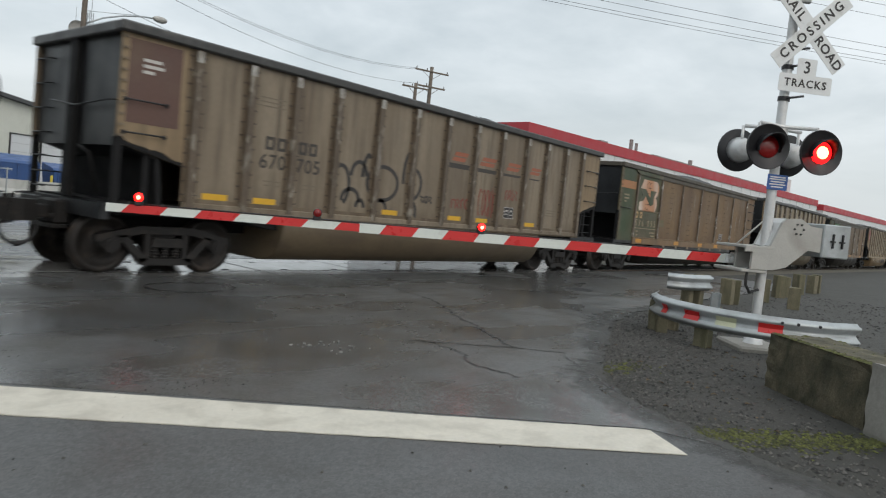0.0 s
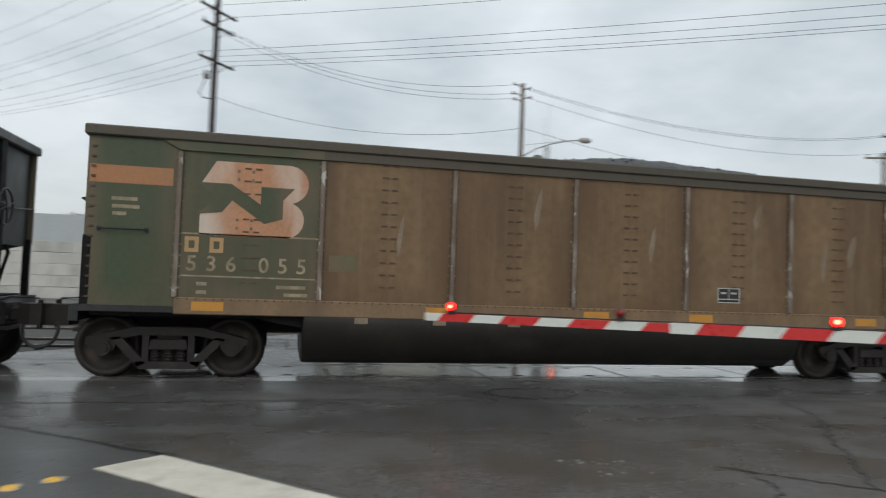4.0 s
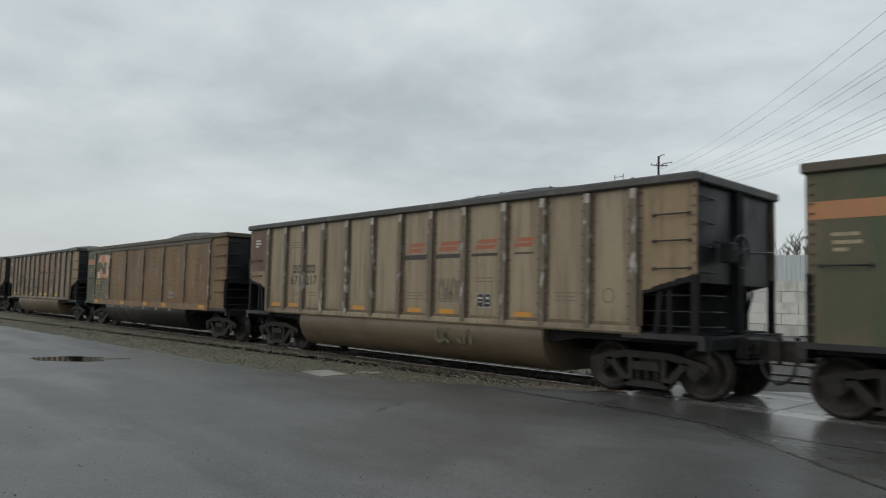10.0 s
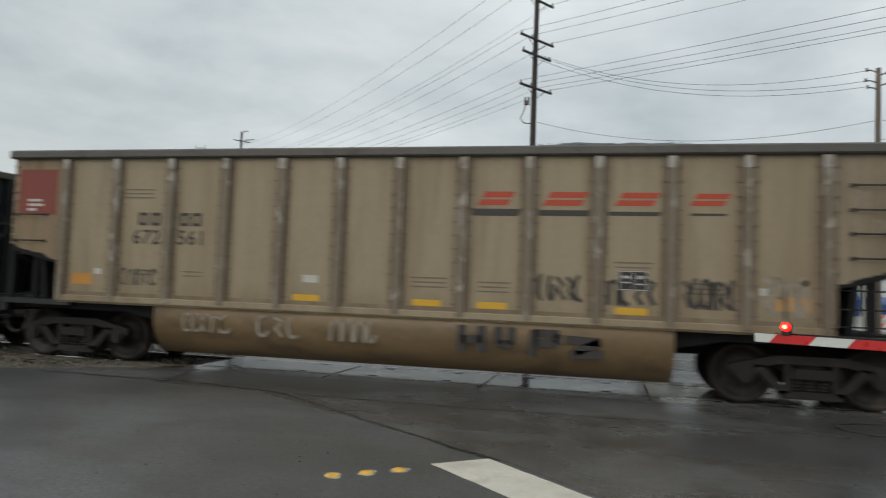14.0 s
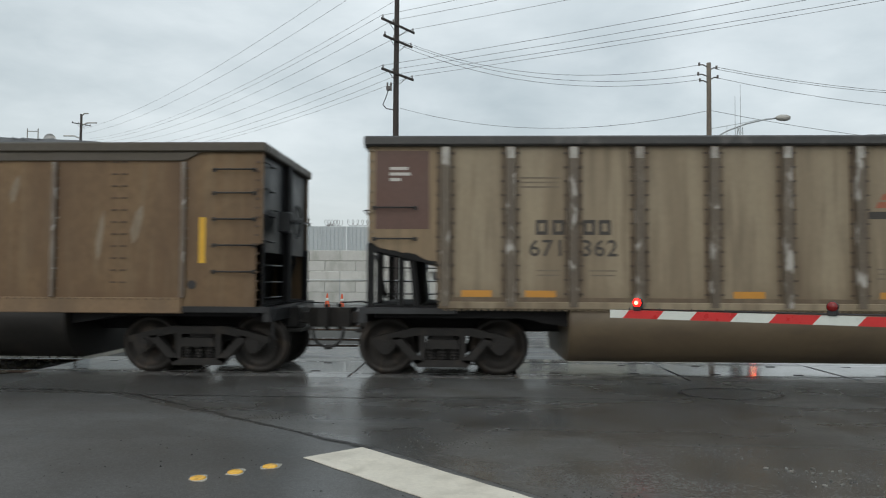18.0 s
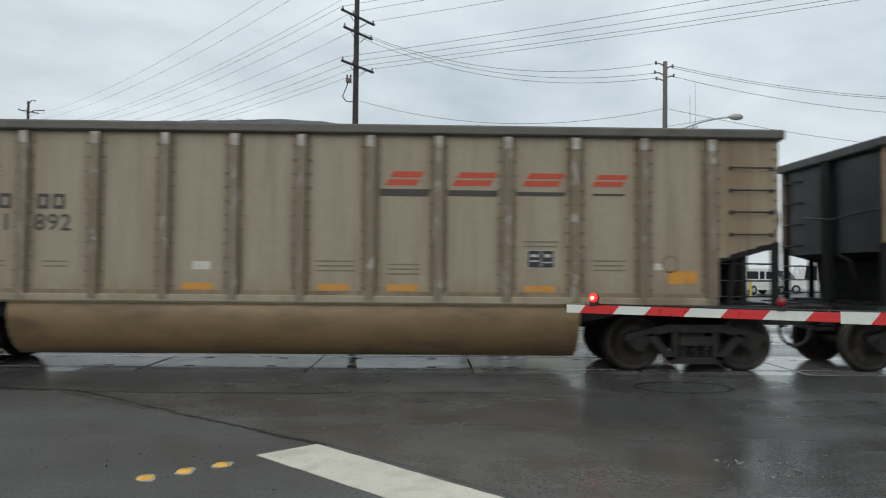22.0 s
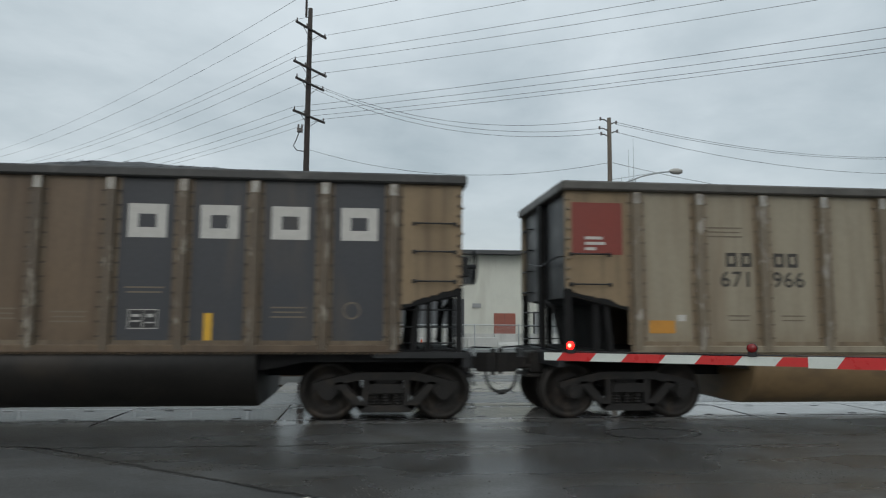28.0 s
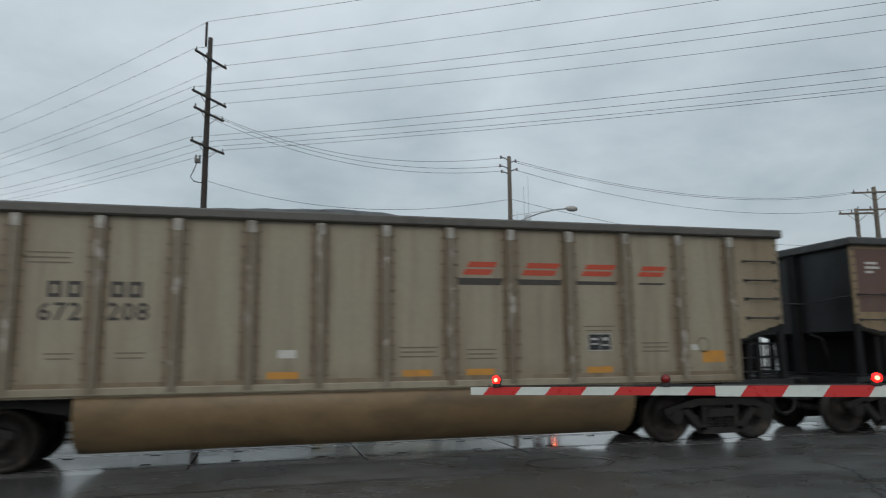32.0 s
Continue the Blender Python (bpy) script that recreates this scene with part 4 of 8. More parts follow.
def ribbon(g, line, width, z, seed, jitter=0.05, step=0.055):
    """A crack: a thin uneven band along a line."""
    r = random.Random(seed)
    pts = []
    for a, b in zip(line[:-1], line[1:]):
        a, b = Vector(a), Vector(b)
        n = max(1, int((b - a).length / step))
        pts += [a.lerp(b, k / n) for k in range(n)]
    pts.append(Vector(line[-1]))
    L, R, drift = [], [], 0.0
    for k, p in enumerate(pts):
        q = pts[min(k + 1, len(pts) - 1)] - pts[max(k - 1, 0)]
        side = Vector((-q.y, q.x)).normalized()
        drift = 0.75 * drift + r.uniform(-jitter, jitter) * 0.55
        p = p + side * drift
        w = width * r.uniform(0.12, 0.9) * (0.25 if k in (0, len(pts) - 1) else 1)
        L.append((p.x + side.x * w, p.y + side.y * w, z))
        R.append((p.x - side.x * w, p.y - side.y * w, z))
    n = len(pts)
    g.add(L + R, [(k, k + 1, n + k + 1, n + k) for k in range(n - 1)])


CRACKS = [
    ([(-8.2, -2.6), (-5.3, -2.65), (-3.9, -2.95), (-3.2, -3.45), (-2.1, -4.35), (-0.95, -5.2), (-0.4, -5.62)], 0.045, 0.03),
    ([(-3.9, -3.0), (-2.2, -3.0), (-0.8, -3.02), (1.1, -2.9), (3.0, -3.05)], 0.022, 0.04),
    ([(7.55, -3.18), (7.1, -4.5), (6.3, -5.5), (5.93, -6.13), (5.55, -6.7), (5.22, -7.25)], 0.035, 0.06),
    ([(4.3, -6.4), (4.75, -6.85), (5.22, -7.25), (5.55, -7.7)], 0.03, 0.04),
    ([(4.47, -6.6), (4.4, -7.1), (4.0, -7.6), (4.05, -8.1)], 0.028, 0.08),
    ([(5.55, -7.7), (4.9, -8.3), (4.4, -8.95)], 0.02, 0.04),
    ([(7.6, -3.1), (9.4, -3.3), (11.5, -4.2)], 0.025, 0.06),
    ([(9.5, -5.6), (8.8, -6.2), (8.5, -6.7)], 0.025, 0.05),
    ([(-9.5, -5.6), (-7.9, -4.9), (-7.4, -5.8)], 0.018, 0.05),
]
for i, (line, w, jit) in enumerate(CRACKS):
    g = Geo()
    ribbon(g, line, w, 0.0085, 40 + i, jit)
    part("crack", g, "tar", road)
g = Geo()
ring = [(4.0 + 0.66 * math.cos(a), -2.43 + 0.46 * math.sin(a)) for a in np.linspace(0, 2 * math.pi, 30)]
ribbon(g, ring, 0.035, 0.0085, 77, 0.012)
part("loop_mark", g, "tar", road, "dark sealed ring of a cut loop")
g = Geo()
ring = [(12.63 + 0.34 * math.cos(a), -4.02 + 0.3 * math.sin(a)) for a in np.linspace(0, 2 * math.pi, 20)]
g.prism(ring[:-1], 0.004, 0.009, "Z")
part("drain_cover", g, "black", road, "black iron cover in the asphalt")


def splash(cx, cy, rx, ry, seed, turn=0.0, n=46, rough=0.35):
    r = random.Random(seed)
    ph = [r.uniform(0, 6.28) for _ in range(5)]
    out = []
    for k in range(n):
        a = 2 * math.pi * k / n
        q = 1 + rough * sum(math.sin((j + 2) * a + ph[j]) / (j + 2) for j in range(5))
        x, y = rx * q * math.cos(a), ry * q * math.sin(a)
        c, s = math.cos(turn), math.sin(turn)
        out.append((cx + x * c - y * s, cy + x * s + y * c))
    return out


def puddle(cx, cy, rx, ry, seed, turn=0.0, z=0.0065, mat="water"):
    g = Geo()
    g.prism(splash(cx, cy, rx, ry, seed, turn), z - 0.002, z, "Z")
    part("puddle", g, mat, road, "shallow dark puddle that mirrors the sky")


puddle(-17.25, -7.1, 0.82, 0.60, 5, 1.12, 0.004)
puddle(-16.8, -6.27, 0.5, 0.09, 6, 1.12, 0.004)
r = random.Random(83)
SHARDS = ((3.23, -6.2, 0.14, 0.07, 26), (3.25, -6.5, 0.2, 0.06, 16), (4.3, -6.9, 0.16, 0.12, 8))
g = Geo()
for cx, cy in ((1.4, -6.9), (2.9, -5.6), (-1.6, -4.3), (4.6, -5.1), (0.3, -5.4)):
    for i in range(60):
        s = r.uniform(0.004, 0.012)
        g.blob(cx + r.gauss(0, 0.22), cy + r.gauss(0, 0.12), 0.006, s, s, s * 0.6, r)
solid("asphalt_crumbs", g, "stone", "loose crumbs of broken asphalt on the road", "crumbs", kind="stuff")
g = Geo()
for cx, cy, sx, sy, n in SHARDS:
    for i in range(n):
        x, y, w, a = cx + r.gauss(0, sx), cy + r.gauss(0, sy), 0.004 + 0.022 * r.random() ** 2, r.uniform(0, 6.28)
        c, d = math.cos(a) * w, math.sin(a) * w
        g.prism([(x - c, y - d), (x + d * 0.6, y - c * 0.5), (x + c * 0.9, y + d), (x - d * 0.4, y + c * 0.6)], 0.003, 0.008 + 0.3 * w, "Z")
solid("asphalt_shards", g, "shard", "pale flat shards of broken asphalt on the road", "shards", kind="stuff")
# road paint and reflectors
A, B, C, D = Vector((-0.94, -5.98)), Vector((-0.49, -5.60)), Vector((3.57, -9.54)), Vector((3.26, -9.94))
g = Geo()
near, far = ragged([tuple(A), tuple(D)], 0.12, 0.006, 21), ragged([tuple(C), tuple(B)], 0.12, 0.006, 22)
g.prism(near + far, 0.003, 0.0095, "Z")
part("stop_line", g, "paint_white", road, "worn white painted stop line")
dot = shared("road_reflector", "marker_yellow", lambda g: g.lathe([(0.0, 0.062), (0.008, 0.06), (0.016, 0.042), (0.019, 0.0)], 14, "Z"))
for k in range(3):
    p = Vector((-1.15, -6.27, 0.0)) - Vector((0.23, 0.178, 0)) * k
    ob = part("road_reflector", dot, None, None, m=pose(p.x, p.y, 0.003, 0, 0, 40 + 25 * k))
    tagged(ob, "round yellow raised reflector in a pale ring of glue", "reflector", "row of road reflectors")
    part("glue_ring", Geo().prism(splash(0.01, 0.0, 0.088, 0.078, 410 + k, 0.3 * k, 24, 0.22), -0.002, 0.0025, "Z"), "glue", ob, "ragged pale ring of glue")
slabm = Geo().prism([(-12.28, -4.02), (-12.28, -3.38), (-11.32, -3.55), (-11.30, -4.16)], -0.06, 0.012, "Z")
solid("concrete_pad", slabm, "concrete", "pale concrete pad set in the gravel", "pad", group="concrete pads")
slabm = Geo().prism([(-11.66, -3.1), (-11.6, -2.85), (-11.3, -2.65), (-11.28, -2.95)], -0.06, 0.006, "Z")
solid("concrete_pad", slabm, "concrete", "small pale concrete pad set in the gravel", "pad", group="concrete pads")


# ---------------------------------------------------------------- the train
HALF, TOP, SILL = 7.31, 3.685, 1.14
TRUCK_X, WHEEL_R, BASE = 6.16, 0.457, 1.778
RIBS_OLD = (-6.11, -5.13, -4.19, -3.21, -2.11, -1.04, 0.02, 1.09, 2.14, 3.26, 4.24, 5.25, 6.19)
RIBS = (-6.14, -5.10, -4.03, -2.99, -1.96, -0.94, 0.06, 1.09, 2.11, 3.14, 4.17, 5.20, 6.23)
LEAD, SPEED, GAIN, PITCH = 14.447, 5.846, 0.031, 16.18


def train_x(t):
    """Where the lead point of the train stands at t seconds."""
    return LEAD - SPEED * t - 0.5 * GAIN * (t - 16) ** 2


def build_wheelset(g):
    for s in (-1, 1):
        prof = [(0.66, 0.0), (0.66, 0.10), (0.70, 0.115), (0.72, 0.36), (0.675, 0.385), (0.675, 0.482), (0.705, 0.482), (0.715, 0.46), (0.815, 0.452), (0.82, 0.375), (0.775, 0.355), (0.765, 0.14), (0.85, 0.125), (0.86, 0.085), (0.86, 0.0)]
        g.lathe([(s * y, q) for y, q in prof], 28, "Y")
    g.cyl((0, -0.7, 0), (0, 0.7, 0), 0.085, n=12)
    for s in (-1, 1):
        g.cyl((0, s * 0.8, 0), (0, s * 1.09, 0), 0.075, n=10)
        for a in range(3):
            c, d = math.cos(a * 2.1) * 0.25, math.sin(a * 2.1) * 0.25
            g.cyl((c, s * 0.755, d), (c, s * 0.775, d), 0.035, n=8)


def build_side_frame(g):
    """Cast side frame of the truck: top beam, two diagonals, spring seat, pedestals."""
    y0, y1 = -1.10, -0.96
    g.prism([(-1.12, 0.60), (-0.80, 0.68), (-0.45, 0.76), (0.45, 0.76), (0.80, 0.68), (1.12, 0.60), (1.12, 0.50), (0.78, 0.56), (0.42, 0.64), (-0.42, 0.64), (-0.78, 0.56), (-1.12, 0.50)], y0, y1, "Y")
    for s in (-1, 1):
        g.prism([(s * 0.80, 0.60), (s * 0.66, 0.62), (s * 0.30, 0.24), (s * 0.42, 0.18)], y0, y1, "Y")
        g.prism([(s * 0.36, 0.66), (s * 0.27, 0.66), (s * 0.27, 0.22), (s * 0.36, 0.22)], y0 + 0.01, y1 - 0.01, "Y")
        g.prism([(s * 1.10, 0.60), (s * 0.70, 0.60), (s * 0.74, 0.44), (s * 0.78, 0.40), (s * 1.0, 0.40), (s * 1.04, 0.44)], y0 + 0.02, y1, "Y")
        g.cyl((s * 0.889, -1.13, 0.457), (s * 0.889, -0.96, 0.457), 0.115, n=14)
        g.cyl((s * 0.889, -1.15, 0.457), (s * 0.889, -1.13, 0.457), 0.07, n=10)
    g.prism([(-0.46, 0.26), (0.46, 0.26), (0.40, 0.15), (-0.40, 0.15)], y0, y1, "Y")


def build_springs(g):
    for x in (-0.18, 0.0, 0.18):
        for z in (0.27, 0.315, 0.36, 0.405):
            g.lathe([(z, 0.055), (z + 0.015, 0.078), (z + 0.03, 0.055)], 10, "Z", (x, -1.03, 0))
        g.cyl((x, -1.03, 0.26), (x, -1.03, 0.45), 0.045, n=8)
    g.prism([(-0.27, 0.44), (0.27, 0.44), (0.24, 0.58), (-0.24, 0.58)], -1.12, -0.6, "Y")
    g.box(-0.29, 0.29, -0.97, -0.88, 0.2, 0.5)


def add_truck(car, x):
    tr = new("truck")
    tr.empty_display_size = 0.2
    tr.parent, tr.matrix_basis = car, pose(x, 0, 0)
    for s in (-1, 1):
        part("side_frame", shared("side_frame", "truck", build_side_frame), None, tr, m=pose(0, 0, 0, 0, 0, 0 if s < 0 else 180))
        part("spring_pack", shared("spring_pack", "truck", build_springs), None, tr, m=pose(0, 0, 0, 0, 0, 0 if s < 0 else 180))
    part("bolster", shared("bolster", "truck", lambda g: g.box(-0.2, 0.2, -1.0, 1.0, 0.45, 0.72, ch=0.03)), None, tr)
    sets = []
    for s in (-1, 1):
        ws = part("wheelset", shared("wheelset", "wheel", build_wheelset), None, tr, m=pose(s * BASE / 2, 0, WHEEL_R))
        sets.append(ws)
    return sets


def build_coal(seed):
    def build(g):
        r = random.Random(seed)
        nx, ny = 72, 12
        ph = [r.uniform(0, 6.28) for _ in range(6)]
        vs = []
        for i in range(nx + 1):
            x = -7.05 + 14.1 * i / nx
            e = min(1.0, (7.05 - abs(x)) / 2.6)
            crest = 0.27 + 0.09 * math.sin(x * 0.5 + ph[0]) + 0.05 * math.sin(x * 1.1 + ph[1]) + 0.02 * math.sin(x * 2.3 + ph[2])
            for j in range(ny + 1):
                q = -1 + 2 * j / ny
                z = 3.40 + (crest + 0.16) * (e ** 0.8) * (1 - abs(q) ** 2.2) + 0.03 * noise.noise(Vector((x * 3, q * 4, seed)))
                vs.append((x, q * 1.43, z))
        fs = [(i * (ny + 1) + j, (i + 1) * (ny + 1) + j, (i + 1) * (ny + 1) + j + 1, i * (ny + 1) + j + 1) for i in range(nx) for j in range(ny)]
        g.add(vs, fs)
        for _ in range(240):
            x, q = r.uniform(-6.4, 6.4), r.uniform(-0.9, 0.9)
            e = min(1.0, (7.05 - abs(x)) / 2.6)
            crest = 0.27 + 0.09 * math.sin(x * 0.5 + ph[0]) + 0.05 * math.sin(x * 1.1 + ph[1]) + 0.02 * math.sin(x * 2.3 + ph[2])
            z = 3.41 + (crest + 0.16) * (e ** 0.8) * (1 - abs(q) ** 2.2)
            s = r.uniform(0.015, 0.035)
            g.blob(x, q * 1.43, z - 0.005, s, s, s * 0.7, r)
    return build


def build_tub(x0, x1, drop=0.24):
    def build(g):
        prof = [(-1.47, 1.10), (-1.53, 1.02), (-1.555, 0.88), (-1.53, 0.72), (-1.46, 0.55), (-1.34, 0.39), (-1.14, drop + 0.03), (-0.85, drop), (0.85, drop), (1.14, drop + 0.03), (1.34, 0.39), (1.46, 0.55), (1.53, 0.72), (1.555, 0.88), (1.53, 1.02), (1.47, 1.10)]
        n = len(prof)
        xs = [x0, x0 + 0.03, x1 - 0.03, x1]
        vs = []
        for i, x in enumerate(xs):
            k = 0.975 if i in (0, 3) else 1.0
            vs += [(x, y * k, 1.1 - (1.1 - z) * k) for y, z in prof]
        g.add(vs, [(i * n + j, i * n + j + 1, (i + 1) * n + j + 1, (i + 1) * n + j) for i in range(3) for j in range(n - 1)], True)
        g.add(vs[:n], [tuple(range(n))])
        g.add(vs[-n:], [tuple(range(n))])
    return build


def build_grab(w=0.62):
    def build(g):
        g.tube([(-w / 2, 0.0, 0), (-w / 2, -0.075, 0), (w / 2, -0.075, 0), (w / 2, 0.0, 0)], 0.013, 6)
        for s in (-1, 1):
            g.box(s * w / 2 - 0.03, s * w / 2 + 0.03, -0.012, 0.0, -0.03, 0.03)
    return build


def build_rib(top):
    def build(g):
        g.prism([(-0.075, -1.5), (-0.062, -1.577), (0.062, -1.577), (0.075, -1.5)], SILL - 0.02, top - 0.16, "Z")
    return build


def build_panel_bolts(ribs):
    def build(g):
        for x in ribs:
            for k in range(11):
                z = SILL + 0.17 + k * 0.212
                for s in (-1, 1):
                    g.box(x + s * 0.115 - 0.027, x + s * 0.115 + 0.027, -1.524, -1.506, z - 0.013, z + 0.013)
    return build


def build_hose(g):
    pts = []
    for k in range(13):
        a = math.pi * k / 12
        pts.append((-0.26 * math.cos(a), 0, -0.34 * math.sin(a) ** 0.8))
    g.tube(pts, 0.026, 7)
    g.cyl((-0.05, 0, -0.35), (0.07, 0, -0.33), 0.04, n=8)


def build_coupler(g):
    """Shank, hooked head with its pin, draft pocket and carrier iron."""
    g.box(7.3, 7.80, -0.11, 0.11, 0.75, 0.95, ch=0.02)
    g.prism([(7.70, -0.15), (7.88, -0.23), (8.04, -0.21), (8.11, -0.10), (8.02, -0.02), (8.07, 0.06), (8.10, 0.15), (7.96, 0.21), (7.76, 0.17)], 0.70, 1.02, "Z")
    g.cyl((8.0, -0.13, 0.64), (8.0, -0.13, 1.08), 0.042, n=10)
    g.box(7.35, 7.58, -0.34, 0.34, 0.68, 1.05, ch=0.03)
    g.box(7.40, 7.64, -0.40, 0.40, 0.62, 0.68, ch=0.01)
    for y in (-0.28, 0.28):
        g.cyl((7.57, y, 0.80), (7.62, y, 0.80), 0.035, n=8)


def build_cut_lever(g):
    g.tube([(7.44, -1.42, 0.92), (7.46, -1.36, 1.04), (7.50, -0.5, 1.05), (7.62, -0.28, 1.12), (7.98, -0.13, 1.10)], 0.013, 6)
    g.tube([(7.44, -1.42, 0.92), (7.44, -1.44, 0.66), (7.50, -1.44, 0.58)], 0.013, 6)


def build_brake_wheel(g):
    n = 20
    for k in range(n):
        a, b = 2 * math.pi * k / n, 2 * math.pi * (k + 1) / n
        g.cyl((0, 0.27 * math.cos(a), 0.27 * math.sin(a)), (0, 0.27 * math.cos(b), 0.27 * math.sin(b)), 0.017, n=6, caps=False)
    for a in (0.3, 1.87, 3.44, 5.0):
        g.cyl((0.02, 0, 0), (0, 0.27 * math.cos(a), 0.27 * math.sin(a)), 0.013, n=6)
    g.cyl((-0.28, 0, 0), (0.03, 0, 0), 0.035, n=8)
    g.box(-0.3, -0.1, -0.12, 0.12, -0.18, 0.16, ch=0.02)


def plate(g, x, z, w, h, y=-1.5, t=0.004, lean=0.0):
    g.prism([(x - w / 2 - lean, z - h / 2), (x + w / 2 - lean, z - h / 2), (x + w / 2 + lean, z + h / 2), (x - w / 2 + lean, z + h / 2)], y - t, y, "Y")


def emblem(g, x, z, w, h, stroke):
    """A plain open block in place of one character of an emblem."""
    for x0, x1, z0, z1 in ((-w / 2, -w / 2 + stroke, -h / 2, h / 2), (w / 2 - stroke, w / 2, -h / 2, h / 2), (-w / 2 + stroke, w / 2 - stroke, h / 2 - stroke, h / 2), (-w / 2 + stroke, w / 2 - stroke, -h / 2, -h / 2 + stroke)):
        g.box(x + x0, x + x1, -1.504, -1.5, z + z0, z + z1)


def digits(car, word, size, step, mat, x, z):
    """A painted number, digit by digit."""
    for i, c in enumerate(word):
        part("digit", text_mesh(c, size, mat, 0.004), None, car, m=pose(x + step * (i - (len(word) - 1) / 2), -1.503, z))


def tags(car, name, mat, items, label="", y=-1.5):
    """Flat painted or stuck-on plates, each a part: (x, z, width, height)."""
    for x, z, w, h in items:
        me = shared("%s:%.3f%.3f" % (name, w, h), mat, lambda g: plate(g, 0, 0, w, h, 0.0))
        part(name, me, None, car, label, pose(x, y, z))


def stroke(g, line, r, y):
    """One painted stroke: a flat joined band along a line."""
    pts = [Vector(p) for p in line]
    n = len(pts)
    vs = []
    for k, p in enumerate(pts):
        d = pts[min(k + 1, n - 1)] - pts[max(k - 1, 0)]
        s = Vector((-d.y, d.x)).normalized() * r
        for q in (p + s, p - s):
            vs += [(q.x, y, q.y), (q.x, y - 0.003, q.y)]
    fs = []
    for k in range(n - 1):
        a, b = 4 * k, 4 * k + 4
        fs += [(a, a + 2, b + 2, b), (a + 1, b + 1, b + 3, a + 3), (a, b, b + 1, a + 1), (a + 2, a + 3, b + 3, b + 2)]
    g.add(vs, fs + [(0, 1, 3, 2), (4 * n - 4, 4 * n - 2, 4 * n - 1, 4 * n - 3)])


def scribble(x, z, w, h, seed, n=7, r=0.022, y=-1.503):
    """Spray paint: loops and strokes that spell nothing."""
    q = random.Random(seed)
    out = []
    for k in range(n):
        g = Geo()
        out.append(g)
        cx = x + w * (k + 0.5) / n - w / 2
        kind = q.randrange(3)
        ww = w / n * q.uniform(0.7, 1.2)
        if kind == 0:
            line = [(cx + ww * 0.45 * math.cos(a), z + h * 0.45 * math.sin(a)) for a in np.linspace(q.uniform(0, 2), q.uniform(4.5, 7.5), 14)]
        elif kind == 1:
            line = [(cx - ww * 0.4, z - h * 0.5), (cx - ww * 0.35, z + h * q.uniform(0.2, 0.5)), (cx + ww * 0.1, z + h * q.uniform(0.3, 0.55)), (cx + ww * 0.4, z + h * 0.2), (cx + ww * 0.42, z - h * 0.5)]
        else:
            line = [(cx - ww * 0.4, z + h * 0.4), (cx + ww * 0.3, z + h * q.uniform(0, 0.4)), (cx - ww * 0.2, z - h * q.uniform(0, 0.2)), (cx + ww * 0.4, z - h * 0.45)]
        stroke(g, line, r, y)
    return out


def common_parts(car, body, tub_mat, coal_seed, rise=0.0):
    """What every car has below and at its ends."""
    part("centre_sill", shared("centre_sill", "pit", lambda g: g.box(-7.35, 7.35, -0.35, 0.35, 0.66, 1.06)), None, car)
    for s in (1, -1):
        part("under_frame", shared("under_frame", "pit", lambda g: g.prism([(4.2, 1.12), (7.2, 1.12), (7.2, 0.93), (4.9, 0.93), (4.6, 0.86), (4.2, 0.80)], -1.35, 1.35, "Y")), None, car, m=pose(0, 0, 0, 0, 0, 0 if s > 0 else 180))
    part("tub", shared("tub", tub_mat, build_tub(-4.25, 4.25)), None, car)
    part("coal_load", shared("coal_load:%d" % coal_seed, "coal", build_coal(coal_seed)), None, car, "heaped black coal", pose(0, 0, rise))
    for s in (1, -1):
        rot = pose(0, 0, 0, 0, 0, 0 if s > 0 else 180)
        part("coupler", shared("coupler", "truck", build_coupler), None, car, m=rot)
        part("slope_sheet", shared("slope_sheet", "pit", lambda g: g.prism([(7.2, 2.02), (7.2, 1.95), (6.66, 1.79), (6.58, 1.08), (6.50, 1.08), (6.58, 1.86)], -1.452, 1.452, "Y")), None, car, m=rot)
        part("uncoupling_lever", shared("uncoupling_lever", "grime", build_cut_lever), None, car, m=rot)
    part("air_hose", shared("air_hose", "rubber", build_hose), None, car, m=pose(8.09, -0.42, 0.72))


def build_black_edge(x0, x1, seed):
    """Uneven black strip along the lower edge of an end panel."""
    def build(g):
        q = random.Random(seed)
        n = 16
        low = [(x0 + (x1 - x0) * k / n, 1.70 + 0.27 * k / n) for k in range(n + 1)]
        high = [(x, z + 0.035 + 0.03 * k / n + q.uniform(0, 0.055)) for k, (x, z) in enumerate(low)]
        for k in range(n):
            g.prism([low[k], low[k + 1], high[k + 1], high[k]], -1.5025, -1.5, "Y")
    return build


